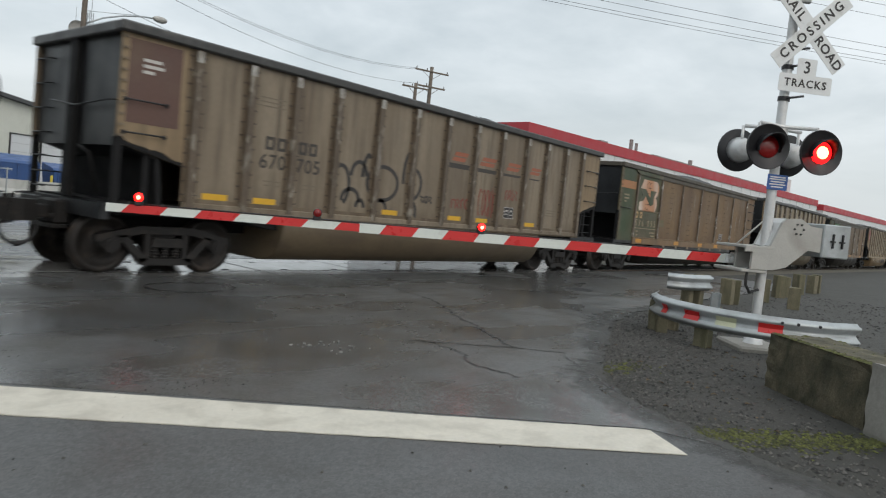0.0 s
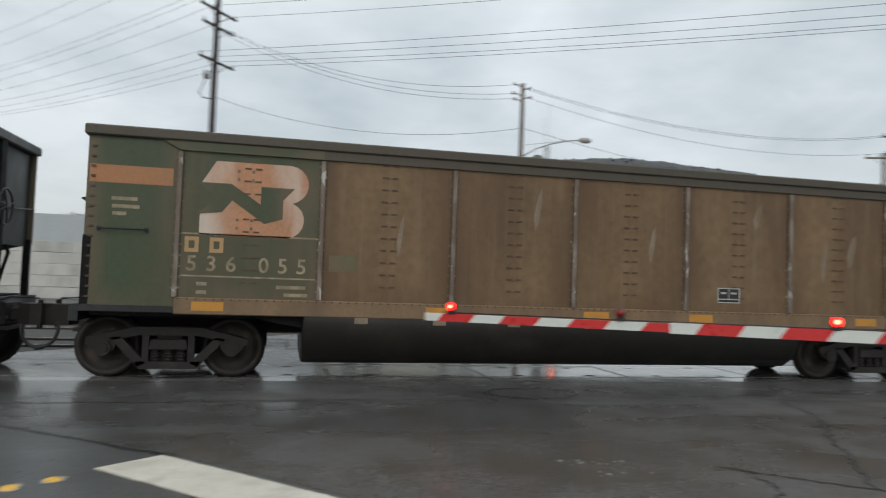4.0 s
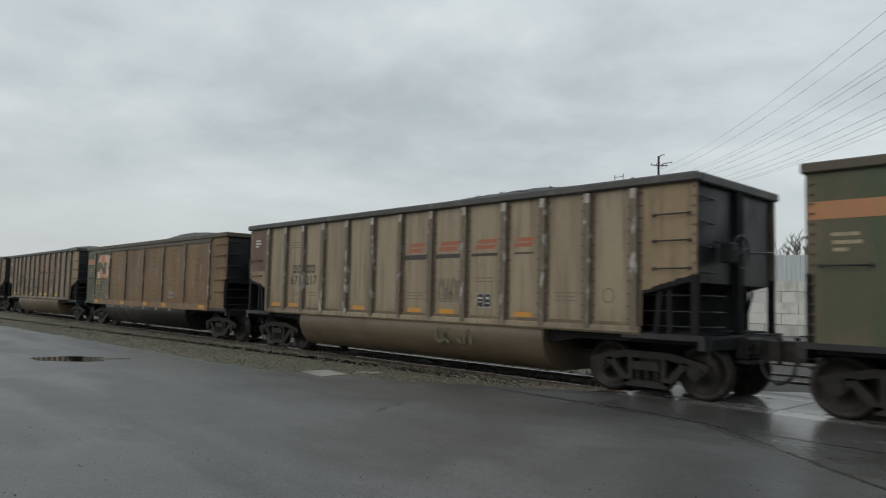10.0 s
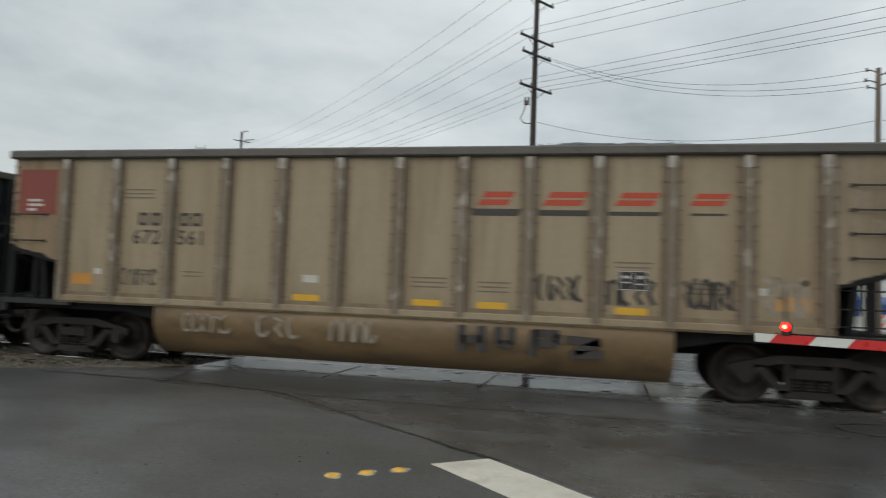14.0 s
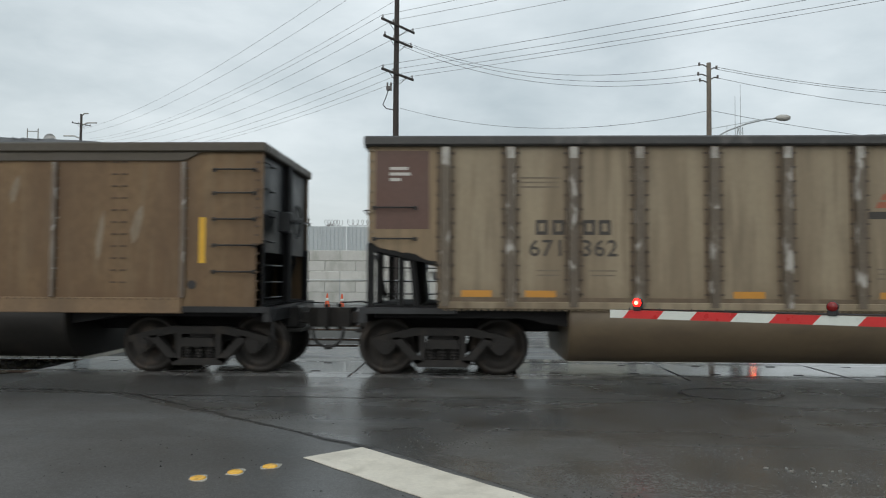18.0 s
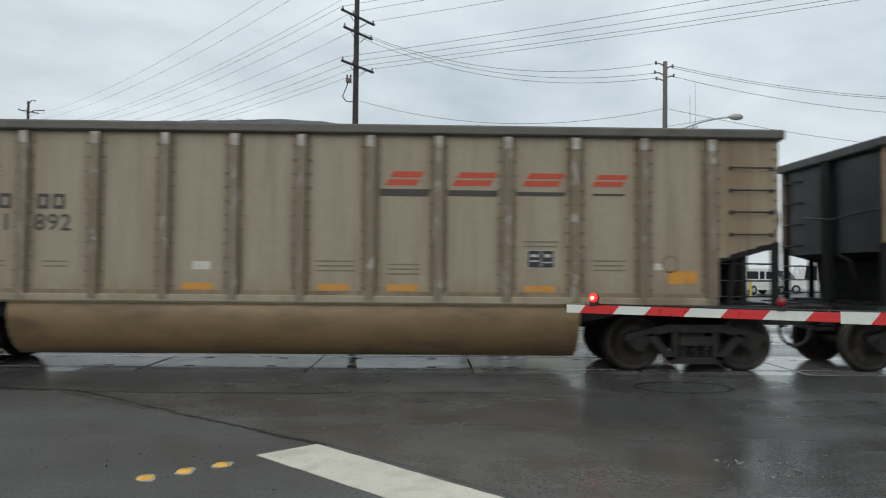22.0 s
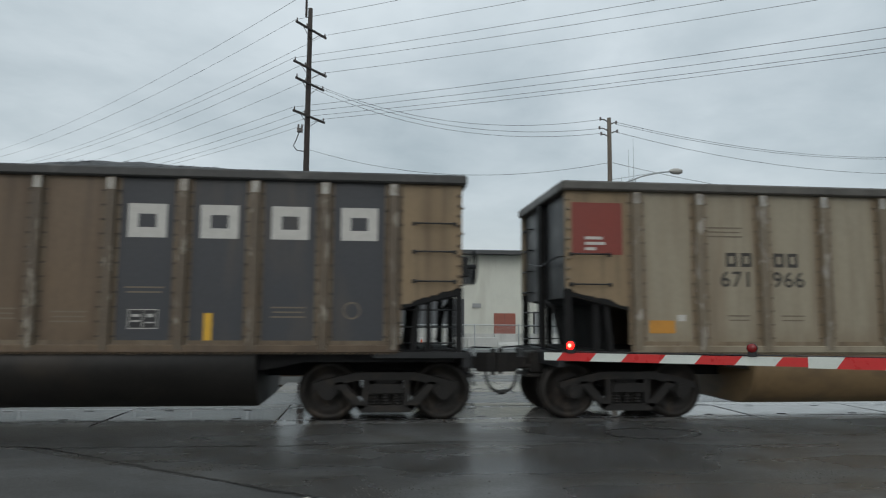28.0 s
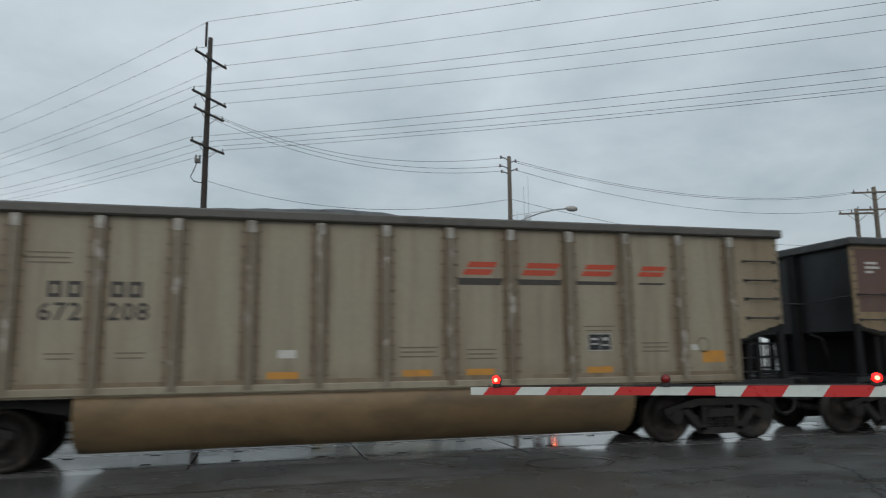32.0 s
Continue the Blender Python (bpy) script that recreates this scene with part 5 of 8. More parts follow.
def add_ends(car, end_mat, top=TOP):
    for s in (1, -1):
        rot = pose(0, 0, 0, 0, 0, 0 if s > 0 else 180)
        part("end_wall", shared("end_wall:%.2f" % top, end_mat, lambda g: g.box(7.17, 7.23, -1.47, 1.47, 1.93, top - 0.14)), None, car, m=rot)
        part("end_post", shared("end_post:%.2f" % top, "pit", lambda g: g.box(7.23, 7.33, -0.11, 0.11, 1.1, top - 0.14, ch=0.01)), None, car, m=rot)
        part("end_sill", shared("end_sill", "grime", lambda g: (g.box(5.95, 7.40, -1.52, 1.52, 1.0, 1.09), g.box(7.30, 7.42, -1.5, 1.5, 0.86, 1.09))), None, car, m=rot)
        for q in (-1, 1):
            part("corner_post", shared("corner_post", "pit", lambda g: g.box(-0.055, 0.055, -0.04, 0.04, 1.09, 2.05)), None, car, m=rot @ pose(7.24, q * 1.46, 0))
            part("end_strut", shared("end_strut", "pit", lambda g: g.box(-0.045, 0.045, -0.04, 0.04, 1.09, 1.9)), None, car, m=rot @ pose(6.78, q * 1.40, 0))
        for z in (1.22, 1.46, 1.72):
            part("guard_bar", shared("guard_bar", "grime", lambda g: g.tube([(6.3, -1.42, 0), (7.28, -1.42, 0), (7.36, -0.7, 0)], 0.012, 6)), None, car, m=rot @ pose(0, 0, z))
        for z in (2.1, 2.5, 2.9, 3.3):
            part("end_rung", shared("end_rung", "grime", lambda g: g.tube([(7.23, -1.42, 0), (7.31, -1.42, 0), (7.31, -0.92, 0), (7.23, -0.92, 0)], 0.013, 6)), None, car, m=rot @ pose(0, 0, z))
        part("end_handrail", shared("end_handrail", "grime", lambda g: g.tube([(7.24, 1.4, 2.58), (7.36, 1.35, 2.57), (7.37, 0.3, 2.50), (7.37, -0.6, 2.60), (7.24, -0.8, 2.62)], 0.014, 6)), None, car, m=rot)
        part("brake_pipe", shared("brake_pipe", "pit", lambda g: g.tube([(7.1, 0.6, 1.2), (7.25, 0.6, 1.8), (7.3, 0.35, 1.9)], 0.03, 6)), None, car, m=rot)
    part("brake_wheel", shared("brake_wheel", "grime", build_brake_wheel), None, car, m=pose(7.60, -0.62, 2.45))


def alu_car(spec):
    """Aluminium coal gondola with thirteen side ribs and a pair of tubs between its trucks."""
    body, rib = spec["body"], spec["rib"]
    R = spec.get("ribs", RIBS)
    style = "old" if R is RIBS_OLD else "new"
    top = TOP + spec.get("rise", 0.0)
    car = thing("coal_gondola", spec["label"], "freight car", group="train of coal cars")
    common_parts(car, body, spec.get("tub", "tub"), spec["coal"], spec.get("rise", 0.0) + 0.07)
    for i in range(12):
        x0, x1 = R[i], R[i + 1]
        mat = spec.get("panels", {}).get(i, body)
        part("side_panel", shared("side_panel:%s%d,%.2f" % (style, i, top), mat, lambda g: g.box(x0, x1, -1.5, -1.46, SILL, top - 0.15)), None, car)
    end_l, end_r = spec.get("end_l", body), spec.get("end_r", body)
    for s, mat in ((-1, end_l), (1, end_r)):
        part("end_panel", shared("end_panel:%s%d,%.2f" % (style, s, top), mat, lambda g: g.prism([(s * (R[12] if s > 0 else -R[0]), top - 0.15), (s * (HALF - 0.03), top - 0.15), (s * (HALF - 0.03), 1.97), (s * (R[12] if s > 0 else -R[0]), 1.70)], -1.5, -1.46, "Y")), None, car)
        part("soot_edge", shared("soot_edge:%s%d" % (style, s), "pit", build_black_edge(s * (R[12] if s > 0 else -R[0]), s * (HALF - 0.03), 5 + s)), None, car, "uneven black lower edge")
    ribm = shared("side_rib:%.2f" % top, rib, build_rib(top))
    tip = shared("rib_tip:%.2f" % top, "rib_tip", lambda g: g.box(-0.058, 0.058, -1.582, -1.577, top - 0.34, top - 0.17))
    flange = shared("rib_flange:%.2f" % top, spec.get("flange", "rib_flange"), lambda g: g.box(-0.135, 0.135, -1.5065, -1.5, SILL + 0.06, top - 0.16))
    part("sill_flange", shared("sill_flange:" + style, spec.get("flange", "rib_flange"), lambda g: g.box(R[0], R[12], -1.5105, -1.5, SILL + 0.05, SILL + 0.115)), None, car)
    tagged(part("panel_bolts", shared("panel_bolts:" + style, spec.get("bolt", "bolt"), build_panel_bolts(R)), None, car), kind="stuff")
    for x in R:
        part("rib_flange", flange, None, car, m=pose(x, 0, 0))
        rb = part("side_rib", ribm, None, car, m=pose(x, 0, 0))
        part("rib_tip", tip, None, rb, "rubbed bright top of the rib")
    part("far_side", shared("far_side:%s%.2f" % (style, top), body, lambda g: g.prism([(-HALF, top - 0.15), (HALF, top - 0.15), (HALF, 1.97), (R[12], 1.7), (R[12], SILL), (-R[12], SILL), (-R[12], 1.7), (-HALF, 1.97)], 1.46, 1.5, "Y")), None, car)
    far_rib = shared("far_rib:%.2f" % top, rib, lambda g: g.box(-0.065, 0.065, 1.5, 1.575, SILL, top - 0.16))
    for x in R:
        part("side_rib", far_rib, None, car, m=pose(x, 0, 0))
    chord = spec.get("chord", "chord")
    for s in (-1, 1):
        part("top_chord", shared("top_chord:%.2f" % top, chord, lambda g: g.box(-HALF - 0.04, HALF + 0.04, -1.60, -1.44, top - 0.15, top, ch=0.025)), None, car, m=pose(0, 0, 0, 0, 0, 0 if s < 0 else 180))
        part("end_chord", shared("end_chord:%.2f" % top, chord, lambda g: g.box(HALF - 0.14, HALF + 0.05, -1.44, 1.44, top - 0.16, top - 0.005, ch=0.02)), None, car, m=pose(0, 0, 0, 0, 0, 0 if s > 0 else 180))
        part("side_sill", shared("side_sill:" + style, body, lambda g: (g.box(R[0] - 0.1, R[12] + 0.1, -1.56, -1.46, SILL - 0.06, SILL + 0.05, ch=0.012), [g.box(R[0] + 0.10 * k - 0.02, R[0] + 0.10 * k + 0.02, -1.55, -1.50, SILL - 0.085, SILL - 0.06) for k in range(125)])), None, car, m=pose(0, 0, 0, 0, 0, 0 if s < 0 else 180))
    add_ends(car, spec.get("ends", "grime"), top)
    for z in spec["rungs"]:
        part("grab_iron", shared("grab_iron", "grime", build_grab()), None, car, m=pose(6.86, -1.5, z))
    for z in (2.13, 2.60):
        part("grab_iron", shared("grab_iron", "grime", build_grab()), None, car, m=pose(-6.88, -1.5, z))
    for z in (2.15, 2.5, 2.86, 3.2):
        part("grab_iron", shared("grab_iron", "grime", build_grab()), None, car, m=pose(-6.84, 1.5, z, 0, 0, 180))
    tagged(part("end_bolts", shared("end_bolts", body, lambda g: [g.box(s * 7.235 - 0.03, s * 7.235 + 0.03, -1.53, -1.5, z - 0.016, z + 0.016) for s in (-1, 1) for z in np.arange(2.08, 3.5, 0.155)]), None, car), kind="stuff")
    # painted end panel
    if spec.get("flag"):
        z0, z1 = spec["flag_z"]
        part("painted_panel", shared("painted_panel:%.2f%.2f" % (z0, z1), spec["flag"], lambda g: g.box(-7.17, -6.36, -1.504, -1.5, z0, z1)), None, car, "painted end panel")
        g = Geo()
        zt = spec.get("flag_text", z1 - 0.3)
        for i, w in enumerate((0.28, 0.32, 0.17)):
            plate(g, -6.80 - (0.32 - w) / 2, zt - 0.085 * i, w, 0.045, -1.504)
        tagged(part("stencil_bar", g, "white_tag", car), kind="stuff")
    # reporting marks as plain blocks, the number as it reads
    up = spec.get("up", 0.0)
    nr = spec.get("num_rib", 1)
    cx1, cx2 = (R[nr] + R[nr + 1]) / 2, (R[nr + 1] + R[nr + 2]) / 2
    if spec.get("number"):
        big = spec.get("dark", False)
        for x in (cx1 - 0.30, cx1 + 0.11, cx2 - 0.30, cx2 + 0.06) if big else (cx1, cx1 + 0.25, cx2 - 0.25, cx2 - 0.02):
            g = Geo()
            emblem(g, x, 2.31 + up, 0.23 if big else 0.18, 0.26 if big else 0.225, 0.075 if big else 0.052)
            part("reporting_block", g, spec.get("num_mat", "letter_dark"), car)
        for word, x in zip(spec["number"], (cx1 - 0.09, cx2 - 0.08) if big else (cx1 + 0.08, cx2 - 0.10)):
            digits(car, word, 0.41 if big else 0.35, 0.245 if big else 0.19, spec.get("num_mat", "letter_dark"), x, 1.985 + up)
    if spec.get("logo"):
        for i in range(4):
            g, h = Geo(), Geo()
            x = (R[spec["logo_rib"] + i] + R[spec["logo_rib"] + 1 + i]) / 2
            w, tall = (0.47, 0.57, 0.54, 0.46)[i], (0.225, 0.22, 0.21, 0.19)[i]
            for dz in (0.27, -0.27):
                plate(g, x + (0.0, 0.03, 0.04, 0.02)[i] + dz * 0.6 * tall, 2.715 + up + dz * tall, w, tall * 0.40, lean=0.12 * tall)
            hh = (0.11, 0.09, 0.06, 0.035)[i]
            ww = (0.76, 0.80, 0.76, 0.5)[i]
            h.prism([(x - ww / 2 - (0.08 if i == 0 else 0), 2.50 + up - hh / 2), (x + ww / 2 - 0.03, 2.50 + up - hh / 2), (x + ww / 2, 2.50 + up + hh / 2), (x - ww / 2, 2.50 + up + hh / 2)], -1.504, -1.5, "Y")
            part("emblem", g, spec["logo"], car, "slanted red emblem block")
            part("emblem_underline", h, "letter_dark", car)
    # tags and stencils
    tags(car, "reflector_tag", spec.get("tag_mat", "orange_tag"), [((R[i] + R[i + 1]) / 2 - 0.02, SILL + 0.17, 0.46, 0.10) for i in spec.get("tags", (0, 1, 4, 6, 7, 9))])
    if spec.get("square"):
        tags(car, "reflector_square", "orange_tag", [(R[12] - 0.42, SILL + 0.36, 0.44, 0.20), (R[0] + 0.40, SILL + 0.34, 0.42, 0.20)])
        tags(car, "white_tag", "white_tag", [(R[0] + 0.72, SILL + 0.48, 0.13, 0.10), (R[12] - 0.78, SILL + 0.52, 0.14, 0.10), (R[4] + 0.55, SILL + 0.48, 0.26, 0.12)])
    g, h = Geo(), Geo()
    xq, zq = (R[spec["plate_rib"]] + R[spec["plate_rib"] + 1]) / 2, spec["plate_z"]
    plate(g, xq, zq, 0.42, 0.29)
    for a, b, w, hh in ((0, 0.135, 0.41, 0.012), (0, -0.135, 0.41, 0.012), (-0.2, 0, 0.012, 0.27), (0.2, 0, 0.012, 0.27), (0.0, 0.0, 0.010, 0.25), (-0.1, 0.05, 0.10, 0.04), (-0.1, -0.03, 0.12, 0.02), (0.1, 0.05, 0.08, 0.05), (0.1, -0.05, 0.12, 0.02)):
        plate(h, xq + a, zq + b, w, hh, -1.504)
    part("data_plate", g, "black", car)
    tagged(part("data_mark", h, "white_tag", car), kind="stuff")
    if spec.get("red_tag"):
        tags(car, "red_tag", "tape_red", [(spec["red_tag"], 1.45, 0.16, 0.09)])
    g = Geo()
    for x, z, w, n in ((cx1 + 0.1, 1.62, 0.36, 2), (cx2 - 0.05, 1.62, 0.4, 2), (R[1] + 0.42, 3.02, 0.62, 3), ((R[6] + R[7]) / 2, 1.66, 0.6, 3), ((R[7] + R[8]) / 2, 1.62, 0.5, 3), ((R[10] + R[11]) / 2, 1.70, 0.5, 3), (xq, 1.98, 0.55, 2)):
        for i in range(n):
            plate(g, x, z - 0.07 * i + 0.04, w * (1 - 0.1 * (i % 2)), 0.022)
    ringp = [(R[11] + 0.42 + 0.12 * math.cos(a), 1.70 + 0.12 * math.sin(a)) for a in np.linspace(0, 6.283, 17)]
    for a, b in zip(ringp[:-1], ringp[1:]):
        d = (Vector(b) - Vector(a)).orthogonal().normalized() * 0.012
        g.prism([(a[0] + d.x, a[1] + d.y), (b[0] + d.x, b[1] + d.y), (b[0] - d.x, b[1] - d.y), (a[0] - d.x, a[1] - d.y)], -1.504, -1.5, "Y")
    tagged(part("small_stencil", g, "faint", car), kind="stuff")
    if spec.get("loops"):
        for cx, cz, rx, rz, a0, a1 in spec["loops"]:
            g = Geo()
            pts = [(cx + rx * math.cos(radians(a)), cz + rz * math.sin(radians(a))) for a in np.linspace(a0, a1, 17)]
            stroke(g, pts, 0.04, -1.5)
            part("spray_mark", g, "spray_black", car)
    for mat, items in spec.get("spray", {}).items():
        for x, z, w, h, seed, n, rr in items:
            for g in scribble(x, z, w, h, seed, n, rr, -1.503 if z > 1.1 else -1.565):
                part("spray_mark", g, mat, car)
    if spec.get("tub_blocks"):
        x = RIBS[7]
        for lines in ([[(0.05, 0.60), (0.05, 1.0)], [(0.36, 0.60), (0.36, 1.0)], [(0.05, 0.78), (0.36, 0.80)]], [[(0.62, 0.74), (0.62, 1.0)], [(0.82, 0.74), (0.82, 1.0)], [(0.62, 0.74), (0.82, 0.74)]],
                      [[(1.12, 0.60), (1.16, 0.98)], [(1.16, 0.93), (1.52, 0.93)], [(1.52, 0.93), (1.5, 0.79)], [(1.5, 0.79), (1.16, 0.79)]], [[(1.62, 0.86), (2.12, 0.84)], [(2.12, 0.84), (1.76, 0.68)], [(1.7, 0.64), (2.16, 0.66)]]):
            g = Geo()
            for line in lines:
                stroke(g, [(x + u, v) for u, v in line], 0.062, -1.566)
            part("spray_mark", g, "spray_black", car, "broad black painted block")
    return car


STEEL_RIBS = [-6.06 + 2.02 * i for i in range(7)]


def build_steel_rib(g):
    g.box(-0.035, 0.035, -1.56, -1.5, SILL + 0.08, 3.30, ch=0.01)
    for k in range(14):
        g.box(-0.06, 0.06, -1.512, -1.5, SILL + 0.2 + k * 0.155, SILL + 0.225 + k * 0.155)


def build_panel_rivets(g):
    for k in range(11):
        for s in (-1, 1):
            g.box(s * 0.075 - 0.045, s * 0.075 + 0.045, -1.512, -1.5, SILL + 0.30 + k * 0.185, SILL + 0.322 + k * 0.185)


def steel_car(spec):
    """Older riveted steel coal gondola with a green end and a brown dusted side."""
    car = thing("coal_gondola", spec["label"], "freight car", group="train of coal cars")
    body, green = spec.get("body", "steel_brown"), spec["green"]
    common_parts(car, body, "tub_dark", spec["coal"])
    mats = [spec["panel_1"]] + [body] * 4 + ["steel_brown"]
    for i in range(6):
        x0, x1 = STEEL_RIBS[i], STEEL_RIBS[i + 1]
        part("side_panel", shared("steel_panel:%d" % i, mats[i], lambda g: g.box(x0, x1, -1.5, -1.46, SILL + 0.06, 3.32)), None, car)
        tagged(part("panel_rivets", shared("panel_rivets", "rivet", build_panel_rivets), None, car, m=pose((x0 + x1) / 2, 0, 0)), kind="stuff")
    for s, mat in ((-1, green), (1, "steel_brown")):
        part("end_panel", shared("steel_end_panel:%d" % s, mat, lambda g: g.prism([(s * 6.06, 3.47), (s * 7.28, 3.47), (s * 7.28, 1.06), (s * 6.06, 1.06)], -1.5, -1.46, "Y")), None, car)
        tagged(part("end_bolts", shared("steel_bolts:%d" % s, "rivet", lambda g: [g.box(s * 7.2 - 0.03, s * 7.2 + 0.03, -1.52, -1.5, z - 0.014, z + 0.014) for z in np.arange(1.2, 3.4, 0.14)]), None, car), kind="stuff")
    for x in STEEL_RIBS:
        part("side_rib", shared("steel_rib", "steel_rib", build_steel_rib), None, car, m=pose(x, 0, 0))
    part("far_side", shared("steel_far_side", body, lambda g: g.box(-7.28, 7.28, 1.46, 1.5, 1.06, 3.45)), None, car)
    for s in (-1, 1):
        q = pose(0, 0, 0, 0, 0, 0 if s < 0 else 180)
        part("top_band", shared("top_band", "chord_brown", lambda g: g.prism([(-6.06, 3.32), (6.06, 3.32), (6.45, 3.52), (-6.45, 3.52)], -1.535, -1.46, "Y")), None, car, m=q)
        part("top_chord", shared("steel_chord", "chord_brown", lambda g: g.box(-7.33, 7.33, -1.57, -1.44, 3.45, 3.60, ch=0.02)), None, car, m=q)
        part("end_chord", shared("steel_end_chord", "chord_brown", lambda g: g.box(7.18, 7.34, -1.44, 1.44, 3.45, 3.595, ch=0.02)), None, car, m=pose(0, 0, 0, 0, 0, 0 if s > 0 else 180))
        part("side_sill", shared("steel_sill", "sill_tan", lambda g: g.box(-6.06, 6.06, -1.545, -1.46, 0.98, 1.22, ch=0.012)), None, car, m=q)
        tagged(part("sill_rivets", shared("sill_rivets", "rivet", lambda g: [g.box(x - 0.014, x + 0.014, -1.556, -1.54, 1.19, 1.21) for x in np.arange(-6.0, 6.05, 0.12)]), None, car, m=q), kind="stuff")
    if spec.get("green_top"):
        part("green_band", shared("green_band", green, lambda g: g.prism([(-6.06, 3.32), (-4.04, 3.32), (-4.04, 3.52), (-6.45, 3.52)], -1.540, -1.535, "Y")), None, car)
    add_ends(car, "grime")
    for z in (1.62, 2.02, 2.42, 2.82, 3.18):
        part("grab_iron", shared("grab_iron", "grime", build_grab()), None, car, m=pose(6.84, -1.5, z))
    part("grab_iron", shared("grab_iron", "grime", build_grab()), None, car, m=pose(-6.78, -1.5, 2.15))
    part("drain_hole", shared("drain_hole", "black", lambda g: g.cyl((6.2, -1.508, 1.42), (6.2, -1.5, 1.42), 0.07, n=12)), None, car)
    g = Geo()
    plate(g, -6.70, 2.92, 1.10, 0.25)
    part("orange_band", g, "orange_band", car, "faded orange stripe")
    if spec.get("logo"):
        g, h = Geo(), Geo()
        x, z = -5.05, 2.66
        arc = lambda cx, cz, r, a0, a1, n=9: [(cx + r * math.cos(a), cz + r * math.sin(a)) for a in np.linspace(a0, a1, n)]
        g.prism([(x - 0.72, z - 0.54), (x + 0.42, z - 0.54)] + arc(x + 0.48, z - 0.27, 0.27, -1.4, 1.2) + arc(x + 0.52, z + 0.26, 0.28, -1.1, 1.5) + [(x - 0.52, z + 0.54), (x - 0.72, z + 0.2), (x - 0.45, z + 0.02), (x - 0.72, z - 0.25)], -1.504, -1.5, "Y")
        h.prism([(x - 0.76, z + 0.22), (x - 0.30, z + 0.22), (x + 0.12, z - 0.06), (x + 0.12, z + 0.2), (x + 0.60, z + 0.2), (x + 0.44, z + 0.02), (x + 0.44, z - 0.26), (x + 0.18, z - 0.34), (x - 0.28, z - 0.02), (x - 0.42, z - 0.2), (x - 0.76, z - 0.24), (x - 0.5, z)], -1.508, -1.5, "Y")
        part("emblem", g, "emblem_worn", car, "worn orange and white emblem plate")
        part("emblem_band", h, green, car)
        g = Geo()
        for z in (2.24, 2.36, 2.95, 3.07):
            for s in (-0.2, 0.0):
                g.cyl((x + s, -1.516, z), (x + s, -1.5, z), 0.022, n=8)
        tagged(part("emblem_bolts", g, "steel_rib", car), kind="stuff")
    if spec.get("number"):
        for word, x in zip(spec["number"], (-5.58, -4.58)):
            digits(car, word, 0.31, 0.27, "pale_stencil", x, 1.70)
        for x in (-5.86, -5.52):
            g = Geo()
            emblem(g, x, 1.98, 0.19, 0.22, 0.055)
            part("reporting_block", g, "letter_yellow", car)
    g = Geo()
    plate(g, -5.05, 2.135 if spec.get("logo") else 2.16, 1.9, 0.022)
    plate(g, -5.05, 1.53, 1.9, 0.022)
    for x, z, w in ((-5.7, 1.42, 0.14), (-5.7, 1.30, 0.14), (-4.45, 1.40, 0.42), (-4.38, 1.29, 0.34), (-6.78, 2.58, 0.34), (-6.76, 2.47, 0.36), (-6.84, 2.37, 0.18)):
        plate(g, x, z, w, 0.05)
    tagged(part("stencil_line", g, "pale_stencil", car), kind="stuff")
    tags(car, "reflector_tag", "orange_tag", [(x, 1.10, 0.44, 0.13) for x in spec["tags"]], y=-1.545)
    tags(car, "reflector_strip", "yellow_tag", [(x, z, 0.10, h) for x, z, h in spec.get("strips", ())])
    if spec.get("logo"):
        tags(car, "faded_patch", "patch_green", [(-3.70, 1.78, 0.42, 0.24)], "faded green painted patch")
    q = random.Random(spec["coal"] + 90)
    for x in (-2.6, -0.9, 1.2, 3.4, 4.6, 5.3):
        x, z, hh = x + q.uniform(-0.3, 0.3), q.uniform(2.1, 2.9), q.uniform(0.18, 0.4)
        w = q.uniform(0.04, 0.10)
        g = Geo().prism([(x - w * 0.6, z - hh), (x + w * 0.2, z - hh * 0.7), (x + w, z + hh * 0.4), (x + w * 0.9, z + hh), (x - w * 0.1, z + hh * 0.6), (x - w, z - hh * 0.3)], -1.5025, -1.5, "Y")
        part("scrape", g, "scrape", car, "pale scraped paint")
    g, h = Geo(), Geo()
    plate(g, 2.85, 1.50, 0.42, 0.26)
    for a, b, w, hh in ((0, 0.12, 0.42, 0.014), (0, -0.12, 0.42, 0.014), (-0.205, 0, 0.014, 0.25), (0.205, 0, 0.014, 0.25), (0, -0.065, 0.40, 0.014), (0.0, 0.03, 0.012, 0.17), (-0.1, 0.04, 0.10, 0.03), (0.1, 0.04, 0.10, 0.03)):
        plate(h, 2.85 + a, 1.50 + b, w, hh, -1.504)
    part("data_plate", g, "black", car)
    tagged(part("data_mark", h, "white_tag", car), kind="stuff")
    tags(car, "tub_bracket", "scrape", [(x, 0.94, 0.2, 0.09) for x in (-3.4, -2.2, -1.0, 0.3, 1.6, 2.9)], y=-1.552)
    return car


M["emblem_worn"] = material("worn_emblem_paint", (0.43, 0.215, 0.115), 0.55, vary=0.2, scale=2, stain=(0.60, 0.56, 0.49), stain_amount=0.7, stain_scale=1.8, streak=0.35, bump=0.05)


